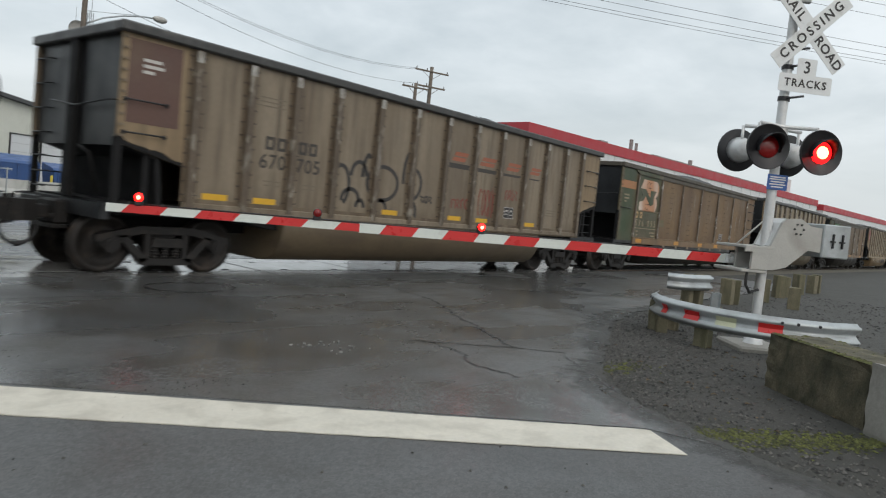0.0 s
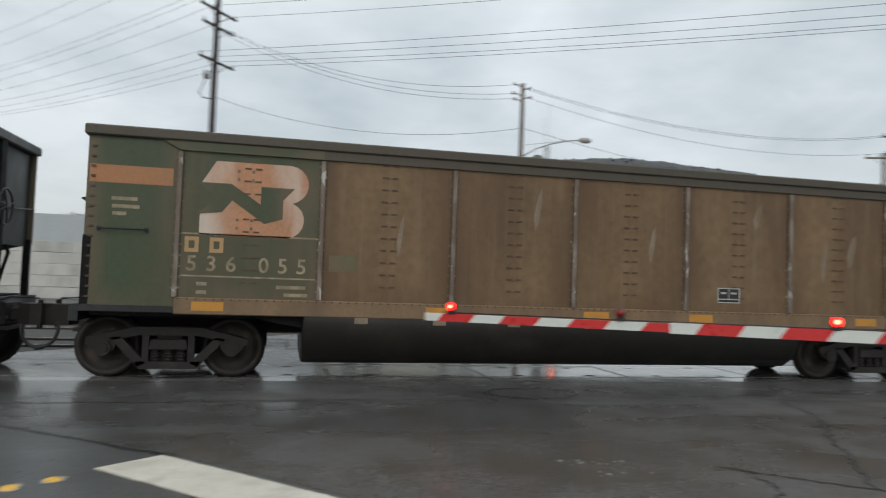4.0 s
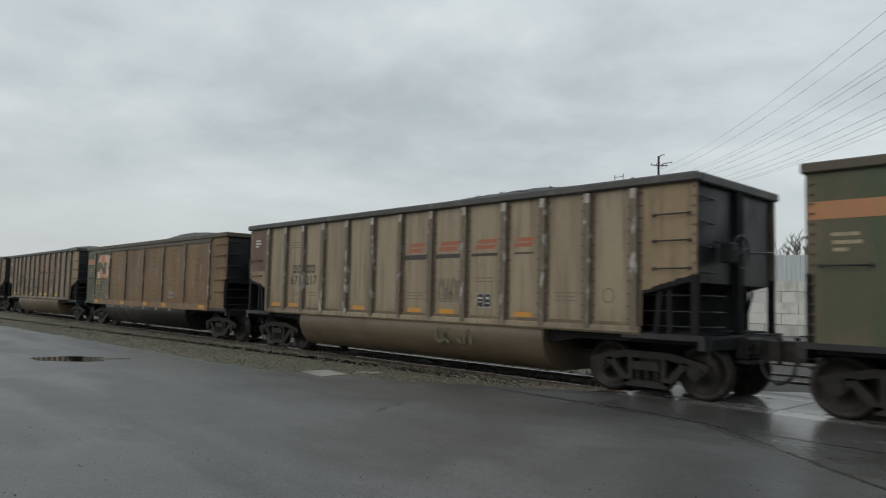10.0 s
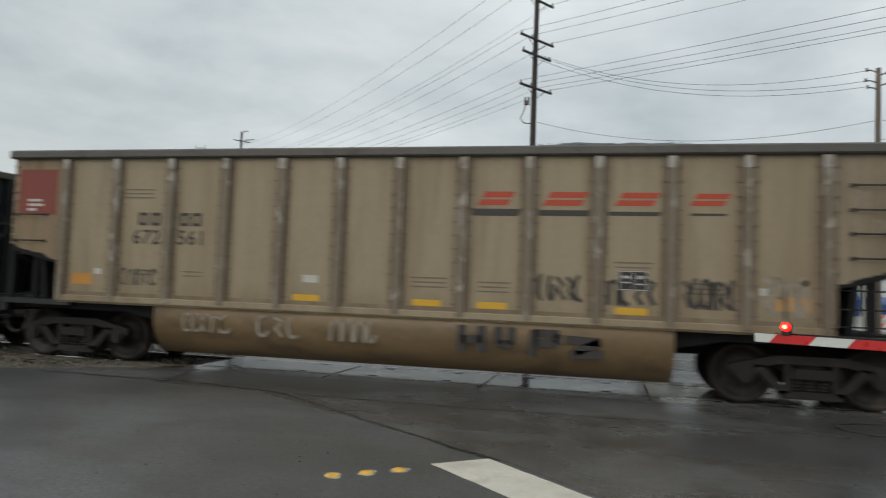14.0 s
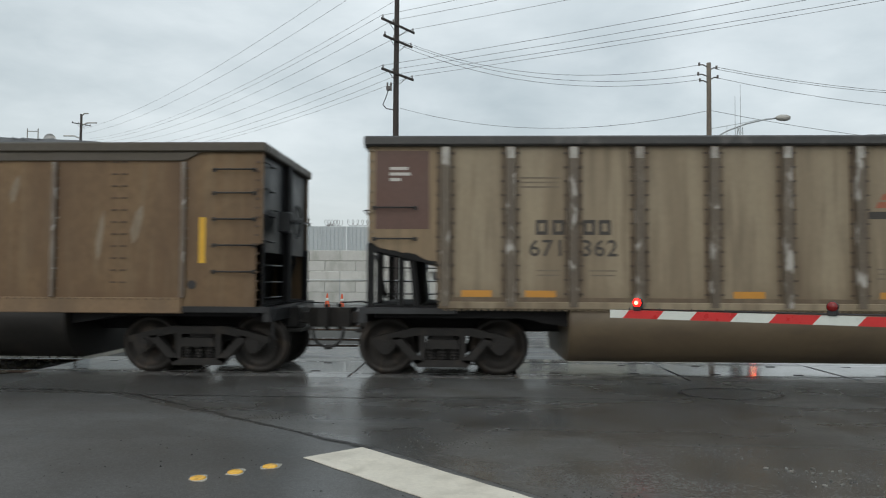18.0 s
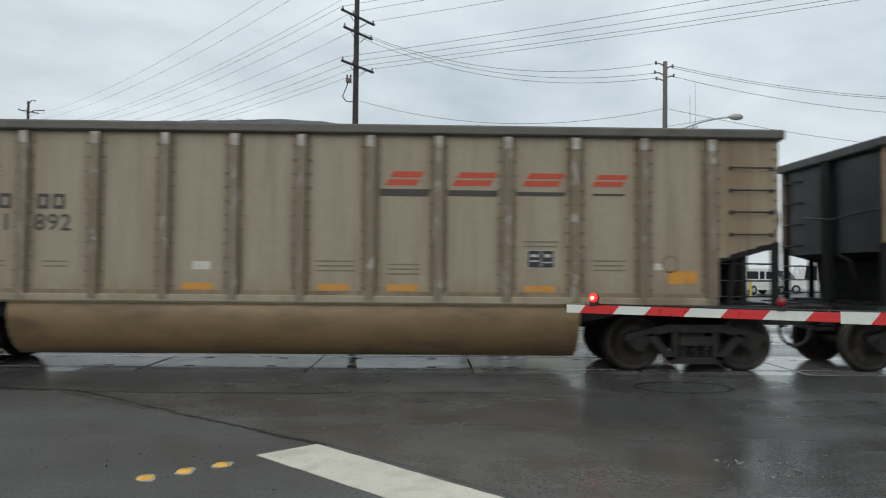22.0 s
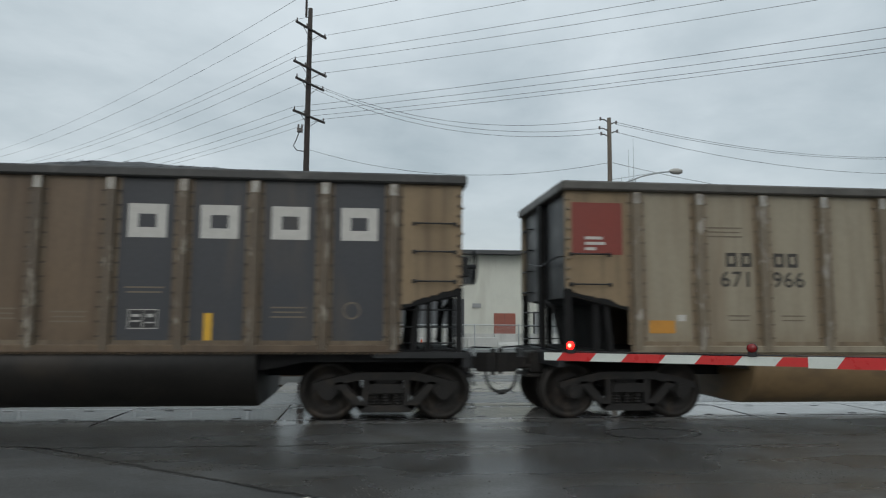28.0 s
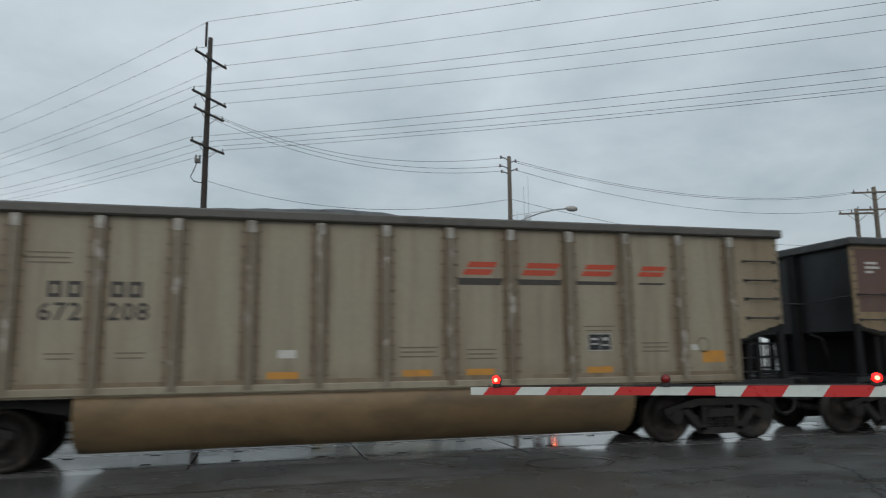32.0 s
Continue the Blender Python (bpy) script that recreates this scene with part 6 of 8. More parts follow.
def dark_car(spec):
    """Brown gondola with slate-blue first panels and ochre lettering."""
    car = alu_car(spec)
    g = Geo()
    plate(g, -6.77, 2.98, 0.84, 0.24, -1.504)
    part("orange_band", g, "orange_band", car, "faded ochre stripe")
    for i, w in enumerate(("ROTARY", "COUPLER", "END")):
        part("stencil", text_mesh(w, 0.105, "white_tag", 0.002, 1.1), None, car, m=pose(-6.76 - 0.03 * (i == 2), -1.507, 2.76 - 0.105 * i))
    tags(car, "reflector_strip", "yellow_tag", [(-6.42, 2.06, 0.18, 0.40)] + [(x, SILL + 0.30, 0.12, 0.42) for x in (RIBS[2] + 0.56, RIBS[4] + 0.32, RIBS[6] + 0.5, RIBS[9] + 0.4)])
    for i in range(4):
        g = Geo()
        emblem(g, (RIBS[8 + i] + RIBS[9 + i]) / 2, 3.0, 0.55, 0.5, 0.15)
        part("emblem", g, "white_tag", car, "large pale emblem block")
    return car


A_LABEL = "dusty tan aluminium gondola heaped with coal, "
TAN = dict(ribs=RIBS_OLD, rungs=(3.03, 2.6, 2.15), body="alu", rib="alu_rib", logo_rib=6, plate_rib=8, plate_z=1.56, end_l="alu_end", end_r="alu_end", logo="letter_red_faded", flag="maroon", flag_z=(2.28, 3.47), flag_text=3.20)
RED = dict(bolt="bolt_pale", rungs=(3.17, 2.83, 2.5, 2.16), rise=0.07, body="alu_clean", flange="rib_flange_pale", rib="alu_rib_pale", tub="tub_tan", logo_rib=7, plate_rib=9, plate_z=1.76, end_l="alu_end", end_r="alu_end_pale", logo="letter_red", flag="red_panel", flag_z=(2.60, 3.42), flag_text=2.86, up=0.24, square=True, tags=(4, 6, 7, 9), chord="chord_pale")
SPECS = {
    0: dict(TAN, body="alu_brown", rib="alu_rib_brown", number=("670", "705"), label="brown-dusted coal gondola with black spray paint loops", tag_mat="yellow_tag",
            spray={"spray_black": [(-0.5, 1.66, 0.42, 0.16, 6, 3, 0.022)], "spray_red": [(0.7, 1.66, 0.65, 0.24, 7, 4, 0.022), (1.75, 1.75, 0.75, 0.7, 8, 5, 0.018), (2.75, 2.02, 0.55, 0.28, 9, 4, 0.018)]}, loops=[(-3.0, 1.75, 0.22, 0.38, -60, 200), (-2.54, 1.98, 0.20, 0.26, 0, 185), (-2.72, 1.5, 0.22, 0.2, -10, 190), (-1.87, 1.88, 0.44, 0.34, -100, 240), (-2.32, 1.95, 0.12, 0.45, 60, 180), (-1.1, 2.1, 0.18, 0.5, 70, 200), (-0.98, 1.95, 0.27, 0.32, -80, 100), (-1.9, 1.36, 0.18, 0.18, 0, 170), (-2.45, 1.36, 0.1, 0.14, 0, 180), (-0.95, 1.32, 0.14, 0.26, -20, 170)]),
    1: dict(steel=True, green="steel_green", panel_1="steel_green", green_top=True, logo=True, number=("536", "055"), tags=(-5.6, -2.2, 0.4, 2.3, 5.6), label="brown riveted coal gondola with green end, worn orange emblem"),
    2: dict(TAN, number=("671", "217"), label=A_LABEL + "maroon end, spray paint", spray={"faint": [((RIBS[7] + RIBS[8]) / 2, 1.78, 0.8, 0.5, 31, 6, 0.03)], "spray_green": [(1.9, 0.80, 1.1, 0.3, 32, 4, 0.035)]}),
    3: dict(steel=True, body="steel_grey", green="steel_green", panel_1="steel_greenbright", green_top=False, logo=False, number=("535", "763"), tags=(-5.8, -3.2, -1.4, 1.3, 5.6), label="brown riveted steel coal gondola with one bright green panel"),
    4: dict(RED, body="alu_warm", tub_blocks=True, tag_mat="yellow_tag", number=("672", "561"), label=A_LABEL + "red end panel, graffiti", spray={"spray_black": [(RIBS[8] + 0.5, 1.62, 0.7, 0.4, 15, 5, 0.030), (RIBS[9] + 0.5, 1.60, 0.7, 0.42, 16, 4, 0.035), (RIBS[10] + 0.55, 1.60, 0.75, 0.45, 17, 6, 0.030), (RIBS[1] + 0.5, 1.55, 0.75, 0.3, 18, 5, 0.018)], "spray_white": [(RIBS[11] + 0.5, 1.6, 0.6, 0.6, 20, 4, 0.03), (-3.2, 0.82, 0.9, 0.32, 21, 5, 0.02), (-1.9, 0.82, 0.8, 0.36, 22, 3, 0.025), (-0.6, 0.82, 0.8, 0.36, 23, 4, 0.025), (6.72, 2.95, 0.3, 0.4, 24, 2, 0.013), (6.95, 2.6, 0.25, 0.25, 25, 2, 0.011)]}),
    5: dict(steel=True, green="steel_green", panel_1="steel_greenbrown", green_top=True, logo=True, number=None, tags=(-2.2, 0.4, 2.3), strips=[(-6.44, 1.85, 0.82), (-2.90, 1.55, 0.5), (-0.75, 1.55, 0.5), (1.35, 1.55, 0.5), (6.35, 2.1, 0.7)], label="brown riveted coal gondola with green end and yellow strips"),
    6: dict(TAN, red_tag=RIBS[12] - 0.22, number=("671", "362"), label=A_LABEL + "maroon end panel"),
    7: dict(RED, number=("671", "892"), label=A_LABEL + "red end panel"),
    8: dict(TAN, red_tag=RIBS[12] - 0.22, number=("670", "641"), label=A_LABEL + "dull maroon end panel"),
    9: dict(TAN, ribs=RIBS, dark=True, rise=0.1, body="alu_dark", rib="alu_rib_brown", num_rib=0, up=0.03, number=("667", "985"), num_mat="letter_yellow", logo=None, flag=None, end_l="steel_dark", panels={0: "steel_dark", 1: "steel_dark", 8: "steel_dark", 9: "steel_dark", 10: "steel_dark", 11: "steel_dark"}, tub="tub_dark", tags=(), label="brown coal gondola with slate-blue panels and yellow strips"),
    10: dict(RED, red_tag=RIBS[12] - 0.84, number=("671", "966"), label=A_LABEL + "red end panel"),
    11: dict(RED, number=("672", "208"), label=A_LABEL + "red end panel"),
    12: dict(TAN, body="alu_brown", rib="alu_rib_brown", number=None, label=A_LABEL + "maroon end panel"),
}
CARS = {}
for k in range(-9, 15):
    spec = SPECS.get(k)
    if spec is None:
        spec = dict(TAN, body=("alu_brown", "alu", "alu_brown")[k % 3], rib=("alu_rib_brown", "alu_rib", "alu_rib_brown")[k % 3], number=None, label=A_LABEL + "maroon end panel")
    spec = dict(spec, coal=k % 4)
    car = (steel_car if spec.get("steel") else dark_car if spec.get("dark") else alu_car)(spec)
    wheels = add_truck(car, -TRUCK_X) + add_truck(car, TRUCK_X)
    car.matrix_basis = pose(train_x(0) + PITCH * k, 0, 0)
    CARS[k] = (car, wheels)


# ---------------------------------------------------------------- crossing signal, gate and guard rail
MAST = Vector((8.9, -8.78, 0))
FACE = Vector((-0.69, -0.724, 0))
SIDE = Vector((0.724, -0.69, 0))


def facing(p, turn=0.0):
    """A pose whose -y looks down the road and whose x is to the driver's right."""
    m = Matrix.Identity(4)
    m.col[0][:3], m.col[1][:3], m.col[2][:3] = SIDE, -FACE, (0, 0, 1)
    return Matrix.Translation(p) @ m @ Matrix.Rotation(turn, 4, "Y")


def build_backing(g):
    """Black disc behind a flashing lamp, with a rolled rim."""
    g.lathe([(-0.01, 0.0), (-0.01, 0.285), (-0.03, 0.297), (-0.022, 0.304), (0.012, 0.297), (0.012, 0.0)], 32, "Y")


def build_housing(g):
    g.lathe([(0.012, 0.0), (0.012, 0.185), (0.10, 0.17), (0.21, 0.14), (0.23, 0.10), (0.23, 0.0)], 20, "Y")


def build_hood(g):
    """Half-round visor over the lens."""
    n = 18
    vs, fs = [], []
    for k in range(n + 1):
        a = radians(-25 + 230 * k / n)
        d = 0.25 * (0.35 + 0.65 * max(0.0, math.sin(a)))
        for r, y in ((0.160, -0.012), (0.160, -d), (0.168, -d), (0.168, -0.012)):
            vs.append((r * math.cos(a), y, r * math.sin(a)))
    for k in range(n):
        for j in range(4):
            a, b = k * 4 + j, k * 4 + (j + 1) % 4
            fs.append((a, b, b + 4, a + 4))
    g.add(vs, fs, True)


def lens_profile(g, r=0.15):
    g.lathe([(-0.018, r), (-0.040, r * 0.8), (-0.052, r * 0.4), (-0.055, 0.0)], 24, "Y")


def flash_lamp(sig, p, lit, away=False):
    m = facing(p) @ (Matrix.Rotation(math.pi, 4, "Z") if away else Matrix.Identity(4))
    lamp = part("flashing_lamp", shared("lamp_housing", "alu_paint", build_housing), None, sig, "", m)
    part("backing_disc", shared("backing_disc", "black", build_backing), None, lamp)
    part("hood", shared("hood", "black", build_hood), None, lamp)
    part("lens", shared("lens", "lens_lit" if lit else "lens_dark", lens_profile), None, lamp, "glowing red lens" if lit else "unlit red lens")
    if lit:
        part("lens_core", shared("lens_core", "core_hot", lambda g: g.lathe([(-0.050, 0.085), (-0.062, 0.05), (-0.066, 0.0)], 20, "Y")), None, lamp, "bright bulb behind the lens")


def crossbuck(sig, p, words=True):
    for turn, pair in ((45, ("CROSSING",)), (-45, ("RAIL", "ROAD"))):
        m = facing(p + FACE * (0.012 if turn > 0 else 0.0), radians(-turn))
        g = Geo().box(-0.67, 0.67, -0.004, 0.004, -0.117, 0.117, ch=0.003)
        board = part("crossbuck_board", g, "sign_white", sig, "white crossbuck board with black letters", m)
        if len(pair) == 1:
            part("lettering", text_mesh("CROSSING", 0.175, "sign_black", 0.004, 1.45), None, board, m=pose(0, -0.006, 0))
        else:
            part("lettering", text_mesh("RAIL", 0.18, "sign_black", 0.004, 1.2), None, board, m=pose(-0.40, -0.006, 0))
            part("lettering", text_mesh("ROAD", 0.18, "sign_black", 0.004, 1.1), None, board, m=pose(0.40, -0.006, 0))


sig = thing("crossing_signal", "silver railway crossing signal mast with crossbuck and red flashers", "crossing signal")
g = Geo().cyl(MAST + Vector((0, 0, 0.1)), MAST + Vector((0, 0, 5.3)), 0.068, 0.062, 18)
part("mast", g, "alu_paint", sig, "silver-painted steel mast")
g = Geo()
g.lathe([(0.0, 0.20), (0.03, 0.20), (0.05, 0.13), (0.30, 0.105), (0.36, 0.10), (0.40, 0.075)], 20, "Z", MAST)
part("mast_base", g, "alu_paint", sig)
part("pedestal", Geo().chbox(-0.42, 0.42, -0.36, 0.36, -0.1, 0.06, 0.03, Matrix.Translation(MAST) @ pose(0, 0, 0, 0, 0, 40)), "concrete", sig, "pale concrete footing")
crossbuck(sig, MAST + FACE * 0.13 + SIDE * 0.19 + Vector((0, 0, 4.40)))
m = facing(MAST + FACE * 0.13 + SIDE * 0.20 + Vector((0, 0, 3.68)))
g = Geo()
g.prism([(-0.37, -0.125), (0.37, -0.125), (0.385, -0.11), (0.385, 0.10), (0.37, 0.115), (0.14, 0.115), (0.14, 0.32), (0.125, 0.335), (-0.125, 0.335), (-0.14, 0.32), (-0.14, 0.115), (-0.37, 0.115), (-0.385, 0.10), (-0.385, -0.11)], -0.004, 0.004, "Y")
board = part("tracks_sign", g, "sign_white", sig, "white sign that reads 3 TRACKS", m)
part("lettering", text_mesh("3", 0.225, "sign_black", 0.003, 1.0), None, board, m=pose(0, -0.006, 0.21))
part("lettering", text_mesh("TRACKS", 0.145, "sign_black", 0.003, 1.22), None, board, m=pose(0, -0.006, -0.005))
for z in (4.12, 3.9, 3.47):
    g = Geo().tube([MAST + Vector((0, 0, z)), MAST + FACE * 0.10 + Vector((0, 0, z)), MAST + FACE * 0.10 + SIDE * 0.22 + Vector((0, 0, z + 0.05))], 0.016, 6)
    g.cyl(MAST + Vector((0, 0, z - 0.03)), MAST + Vector((0, 0, z + 0.03)), 0.08, n=14)
    part("sign_bracket", g, "black", sig)
top = MAST + Vector((0, 0, 3.08))
g = Geo().tube([top + FACE * 0.2 - SIDE * 0.4, top + FACE * 0.08, top + FACE * 0.2 + SIDE * 0.44], 0.028, 8)
part("lamp_arm", g, "alu_paint", sig)
g = Geo().tube([top - FACE * 0.2 - SIDE * 0.4, top - FACE * 0.08, top - FACE * 0.2 + SIDE * 0.44], 0.028, 8)
part("lamp_arm", g, "alu_paint", sig)
part("junction_box", Geo().cyl(MAST + Vector((0, 0, 2.86)), MAST + Vector((0, 0, 3.06)), 0.11, n=16), "alu_paint", sig)
for s, lit in ((-1, False), (1, True)):
    flash_lamp(sig, MAST + FACE * 0.34 + SIDE * (0.38 * s + 0.03) + Vector((0, 0, 2.75)), lit)
    flash_lamp(sig, MAST - FACE * 0.34 + SIDE * (0.38 * s) + Vector((0, 0, 2.75)), not lit, True)
    for f in (1, -1):
        q = MAST + FACE * 0.20 * f + SIDE * (0.42 * s) + Vector((0, 0, 0))
        part("lamp_hanger", Geo().tube([q + Vector((0, 0, 3.08)), q + Vector((0, 0, 2.78))], 0.022, 8), "alu_paint", sig)
m = facing(MAST + FACE * 0.085 + SIDE * 0.01 + Vector((0, 0, 2.32)))
board = part("notice_plate", Geo().box(-0.15, 0.15, -0.004, 0.004, -0.105, 0.105, ch=0.003), "sign_blue", sig, "blue notice plate with white lines", m)
for z, w in ((0.07, 0.22), (0.04, 0.24), (0.005, 0.2), (-0.03, 0.24), (-0.065, 0.18)):
    part("line_of_print", Geo().box(-w / 2, w / 2, -0.006, -0.004, z - 0.009, z + 0.009), "sign_white", board)
part("cross_pipe", Geo().cyl(MAST - SIDE * 1.2 + Vector((0, 0, 4.80)), MAST + SIDE * 0.2 + Vector((0, 0, 4.84)), 0.05, n=10), "alu_paint", sig)

# gate
PIVOT, TIP = Vector((8.75, -8.32, 1.20)), Vector((2.17, -3.60, 1.135))
ALONG = (TIP - PIVOT).normalized()
ARM_LEN = (TIP - PIVOT).length
flat = Vector((ALONG.x, ALONG.y, 0)).normalized()
gm = Matrix.Identity(4)
gm.col[0][:3], gm.col[1][:3], gm.col[2][:3] = ALONG, Vector((-flat.y, flat.x, 0)), ALONG.cross(Vector((-flat.y, flat.x, 0)))
if gm.col[2][2] < 0:
    gm.col[2][:3] = -Vector(gm.col[2][:3])
GATE = Matrix.Translation(PIVOT) @ gm
YOKE = GATE @ Matrix.Translation((0.24, 0.286, 0))
gate = thing("crossing_gate", "lowered crossing gate with red and white stripes", "gate")
arm = new("gate_arm")
arm.empty_display_size = 0.2
arm.parent = gate
arm.matrix_basis = GATE
# stripe ends, in metres from the tip; the thinner tip section slides into the base section
STRIPES = (0.0, 0.20, 0.61, 0.98, 1.41, 1.79, 2.20, 2.59, 2.86, 3.15, 3.56, 3.95, 4.37, 4.78, 5.20, 5.64, 6.10, 6.55, 7.03, 7.48, 7.96, 8.16)
for i in range(21):
    x0, x1 = ARM_LEN - STRIPES[i + 1], ARM_LEN - STRIPES[i]
    h, w = (0.047, 0.018) if i < 8 else (0.058 + 0.004 * (i - 8) / 12, 0.024)
    d0 = 0.0 if i in (7, 20) else 0.04
    d1 = 0.0 if i in (0, 8) else 0.04
    g = Geo().prism([(x0 + d0, -h), (x1 + d1, -h), (x1 - d1, h), (x0 - d0, h)], -w, w, "Y")
    part("stripe", g, "tape_white" if i % 2 == 0 else "tape_red", arm)
g = Geo()
for k in range(22):
    x = 0.3 + k * 0.36
    g.add(*[[(x - 0.01, -0.01, 0.05), (x + 0.01, -0.01, 0.05), (x + 0.01, 0.01, 0.05), (x - 0.01, 0.01, 0.05), (x, 0, 0.085)], [(0, 1, 4), (1, 2, 4), (2, 3, 4), (3, 0, 4)]])
tagged(part("cable_clips", g, "black", arm), kind="stuff")
part("lamp_cable", Geo().tube([(0.2, 0, 0.075), (2.0, 0, 0.07), (4.0, 0, 0.066), (6.0, 0, 0.062), (ARM_LEN - 0.3, 0, 0.06)], 0.008, 6), "black", arm)
for dist, lit, hi in ((0.34, True, 0.062), (2.34, False, 0.066), (4.42, True, 0.07)):
    lamp = part("arm_lamp", Geo().box(-0.045, 0.045, -0.04, 0.04, hi - 0.02, hi + 0.035, ch=0.008), "black", arm, "", pose(ARM_LEN - dist, 0, 0))
    lens = "lamp_lit" if lit else "lens_dark"
    part("lens", shared("arm_lens:%d" % lit, lens, lambda g: g.lathe([(-0.055, 0.0), (-0.055, 0.040), (-0.03, 0.050), (0.03, 0.050), (0.055, 0.040), (0.055, 0.0)], 18, "Y", (0, 0, 0.135))), None, lamp, "glowing red lens" if lit else "unlit red lens")
    part("lens_cap", Geo().lathe([(-0.028, 0.050), (-0.028, 0.054), (0.028, 0.054), (0.028, 0.050)], 18, "Y", (0, 0, 0.135)), "black", lamp)
    if lit:
        part("lens_core", shared("arm_core", "lamp_core", lambda g: g.lathe([(0.062, 0.0), (0.060, 0.017), (0.055, 0.024)], 14, "Y", (0, 0, 0.135))), None, lamp)
# mechanism round the mast, in the plane of the arm
for y in (-0.16, 0.16):
    g = Geo().prism([(-0.30, -0.10), (-0.30, 0.19), (-0.58, 0.24), (-0.73, 0.57), (-0.80, 0.63), (-1.03, 0.65), (-1.19, 0.56), (-1.44, 0.54), (-1.44, 0.20), (-1.19, 0.22), (-0.86, -0.04), (-0.66, -0.09)], y - 0.02, y + 0.02, "Y")
    part("support_arm", g, "grey_cast", gate, "", YOKE)
    g = Geo()
    for k in range(6):
        a = k * math.pi / 3
        g.cyl((-1.0 + 0.075 * math.cos(a), y - 0.04, 0.50 + 0.075 * math.sin(a)), (-1.0 + 0.075 * math.cos(a), y + 0.04, 0.50 + 0.075 * math.sin(a)), 0.013, n=6)
    tagged(part("hub_bolts", g, "black", gate, "", YOKE), kind="stuff")
part("arm_edge", Geo().prism([(-0.58, 0.24), (-0.73, 0.57), (-0.80, 0.63), (-0.80, 0.60), (-0.76, 0.55), (-0.61, 0.22)], -0.14, 0.14, "Y"), "alu_paint", gate, "", YOKE)
part("upper_bracket", Geo().box(-0.40, 0.06, -0.17, 0.47, 0.185, 0.225, ch=0.008).box(-0.40, 0.06, 0.45, 0.47, 0.14, 0.19), "grey_cast", gate, "", GATE)
part("lower_bracket", Geo().box(-0.34, 0.08, -0.15, 0.46, -0.145, -0.10, ch=0.01), "grey_cast", gate, "", GATE)
part("arm_socket", Geo().box(-0.14, 0.02, -0.05, 0.05, -0.06, 0.07, ch=0.015).box(-0.30, -0.12, -0.08, 0.08, -0.02, 0.10, ch=0.01).cyl((-0.05, 0.05, 0), (-0.05, 0.09, 0), 0.04, n=10), "alu_paint", gate, "", GATE)
part("gate_motor", Geo().box(-1.05, -0.73, -0.13, 0.08, 0.10, 0.58, ch=0.03), "alu_paint", gate, "grey gate motor housing", YOKE)
box = part("counterweight", Geo().chbox(-1.86, -1.40, -0.21, 0.21, 0.14, 0.61, 0.015), "galv", gate, "grey counterweight box with bolts", YOKE)
for x in (-1.56, -1.72):
    part("bolt", Geo().box(x - 0.010, x + 0.010, 0.205, 0.235, 0.28, 0.48).box(x - 0.04, x + 0.04, 0.207, 0.23, 0.36, 0.385), "black", box)
part("stay", Geo().tube([MAST + Vector((0, 0, 1.84)), GATE @ Vector((-0.07, 0.1, 0.22))], 0.012, 6), "grey_cast", gate)
part("conduit", Geo().tube([GATE @ Vector(p) for p in ((-0.10, 0.36, -0.1), (-0.04, 0.42, -0.2), (-0.03, 0.44, -0.32), (-0.12, 0.42, -0.42), (-0.30, 0.36, -0.38))], 0.02, 8), "rubber", gate, "black cable conduit")

W_PROF = [(0.0, 0.0), (0.035, 0.03), (0.075, 0.045), (0.085, 0.075), (0.02, 0.13), (0.0, 0.155), (0.02, 0.18), (0.085, 0.235), (0.075, 0.265), (0.035, 0.28), (0.0, 0.31)]


def w_beam(line, z0, out=1.0):
    """Corrugated guard rail swept along a line; the folds stand out to the line's left times out."""
    g = Geo()
    pts = [Vector((x, y, 0)) for x, y in line]
    n = len(W_PROF)
    vs = []
    for k, p in enumerate(pts):
        d = pts[min(k + 1, len(pts) - 1)] - pts[max(k - 1, 0)]
        s = Vector((-d.y, d.x, 0)).normalized() * out
        for o, z in W_PROF:
            vs.append(p + s * o + Vector((0, 0, z0 + z)))
        for o, z in reversed(W_PROF):
            vs.append(p + s * (o - 0.006) + Vector((0, 0, z0 + z)))
    m = 2 * n
    g.add(vs, [(k * m + j, k * m + (j + 1) % m, (k + 1) * m + (j + 1) % m, (k + 1) * m + j) for k in range(len(pts) - 1) for j in range(m)], True)
    g.add(vs[:m], [tuple(range(m))])
    g.add(vs[-m:], [tuple(range(m))])
    return g


guard = thing("guard_rail", "curved galvanised guard rail on wooden posts round the signal", "guard rail")
CEN, RAD = Vector((9.42, -8.68)), 1.46
arc = [(CEN.x + RAD * math.cos(a), CEN.y + RAD * math.sin(a)) for a in np.linspace(radians(98), radians(232), 30)]
tail = [(8.70, -9.92), (8.85, -10.02)]
beam = part("rail_beam", w_beam(arc + tail, 0.25, -1.0), "galv", guard, "galvanised corrugated rail")
for a0, a1, mat in ((138, 143, "tape_red"), (157, 166, "tape_red"), (175, 185, "tape_yellow"), (195, 206, "tape_red")):
    line = [(CEN.x + RAD * math.cos(radians(a)), CEN.y + RAD * math.sin(radians(a))) for a in np.linspace(a0, a1, 5)]
    g = Geo()
    vs = []
    for x, y in line:
        d = (Vector((x, y)) - CEN).normalized()
        for o, z in ((0.055, 0.345), (0.020, 0.405), (0.055, 0.465), (0.048, 0.465), (0.012, 0.405), (0.048, 0.345)):
            vs.append((x + d.x * (o + 0.012), y + d.y * (o + 0.012), z))
    g.add(vs, [(k * 6 + j, k * 6 + (j + 1) % 6, (k + 1) * 6 + (j + 1) % 6, (k + 1) * 6 + j) for k in range(4) for j in range(6)])
    part("reflector_strip", g, mat, beam)
g = Geo()
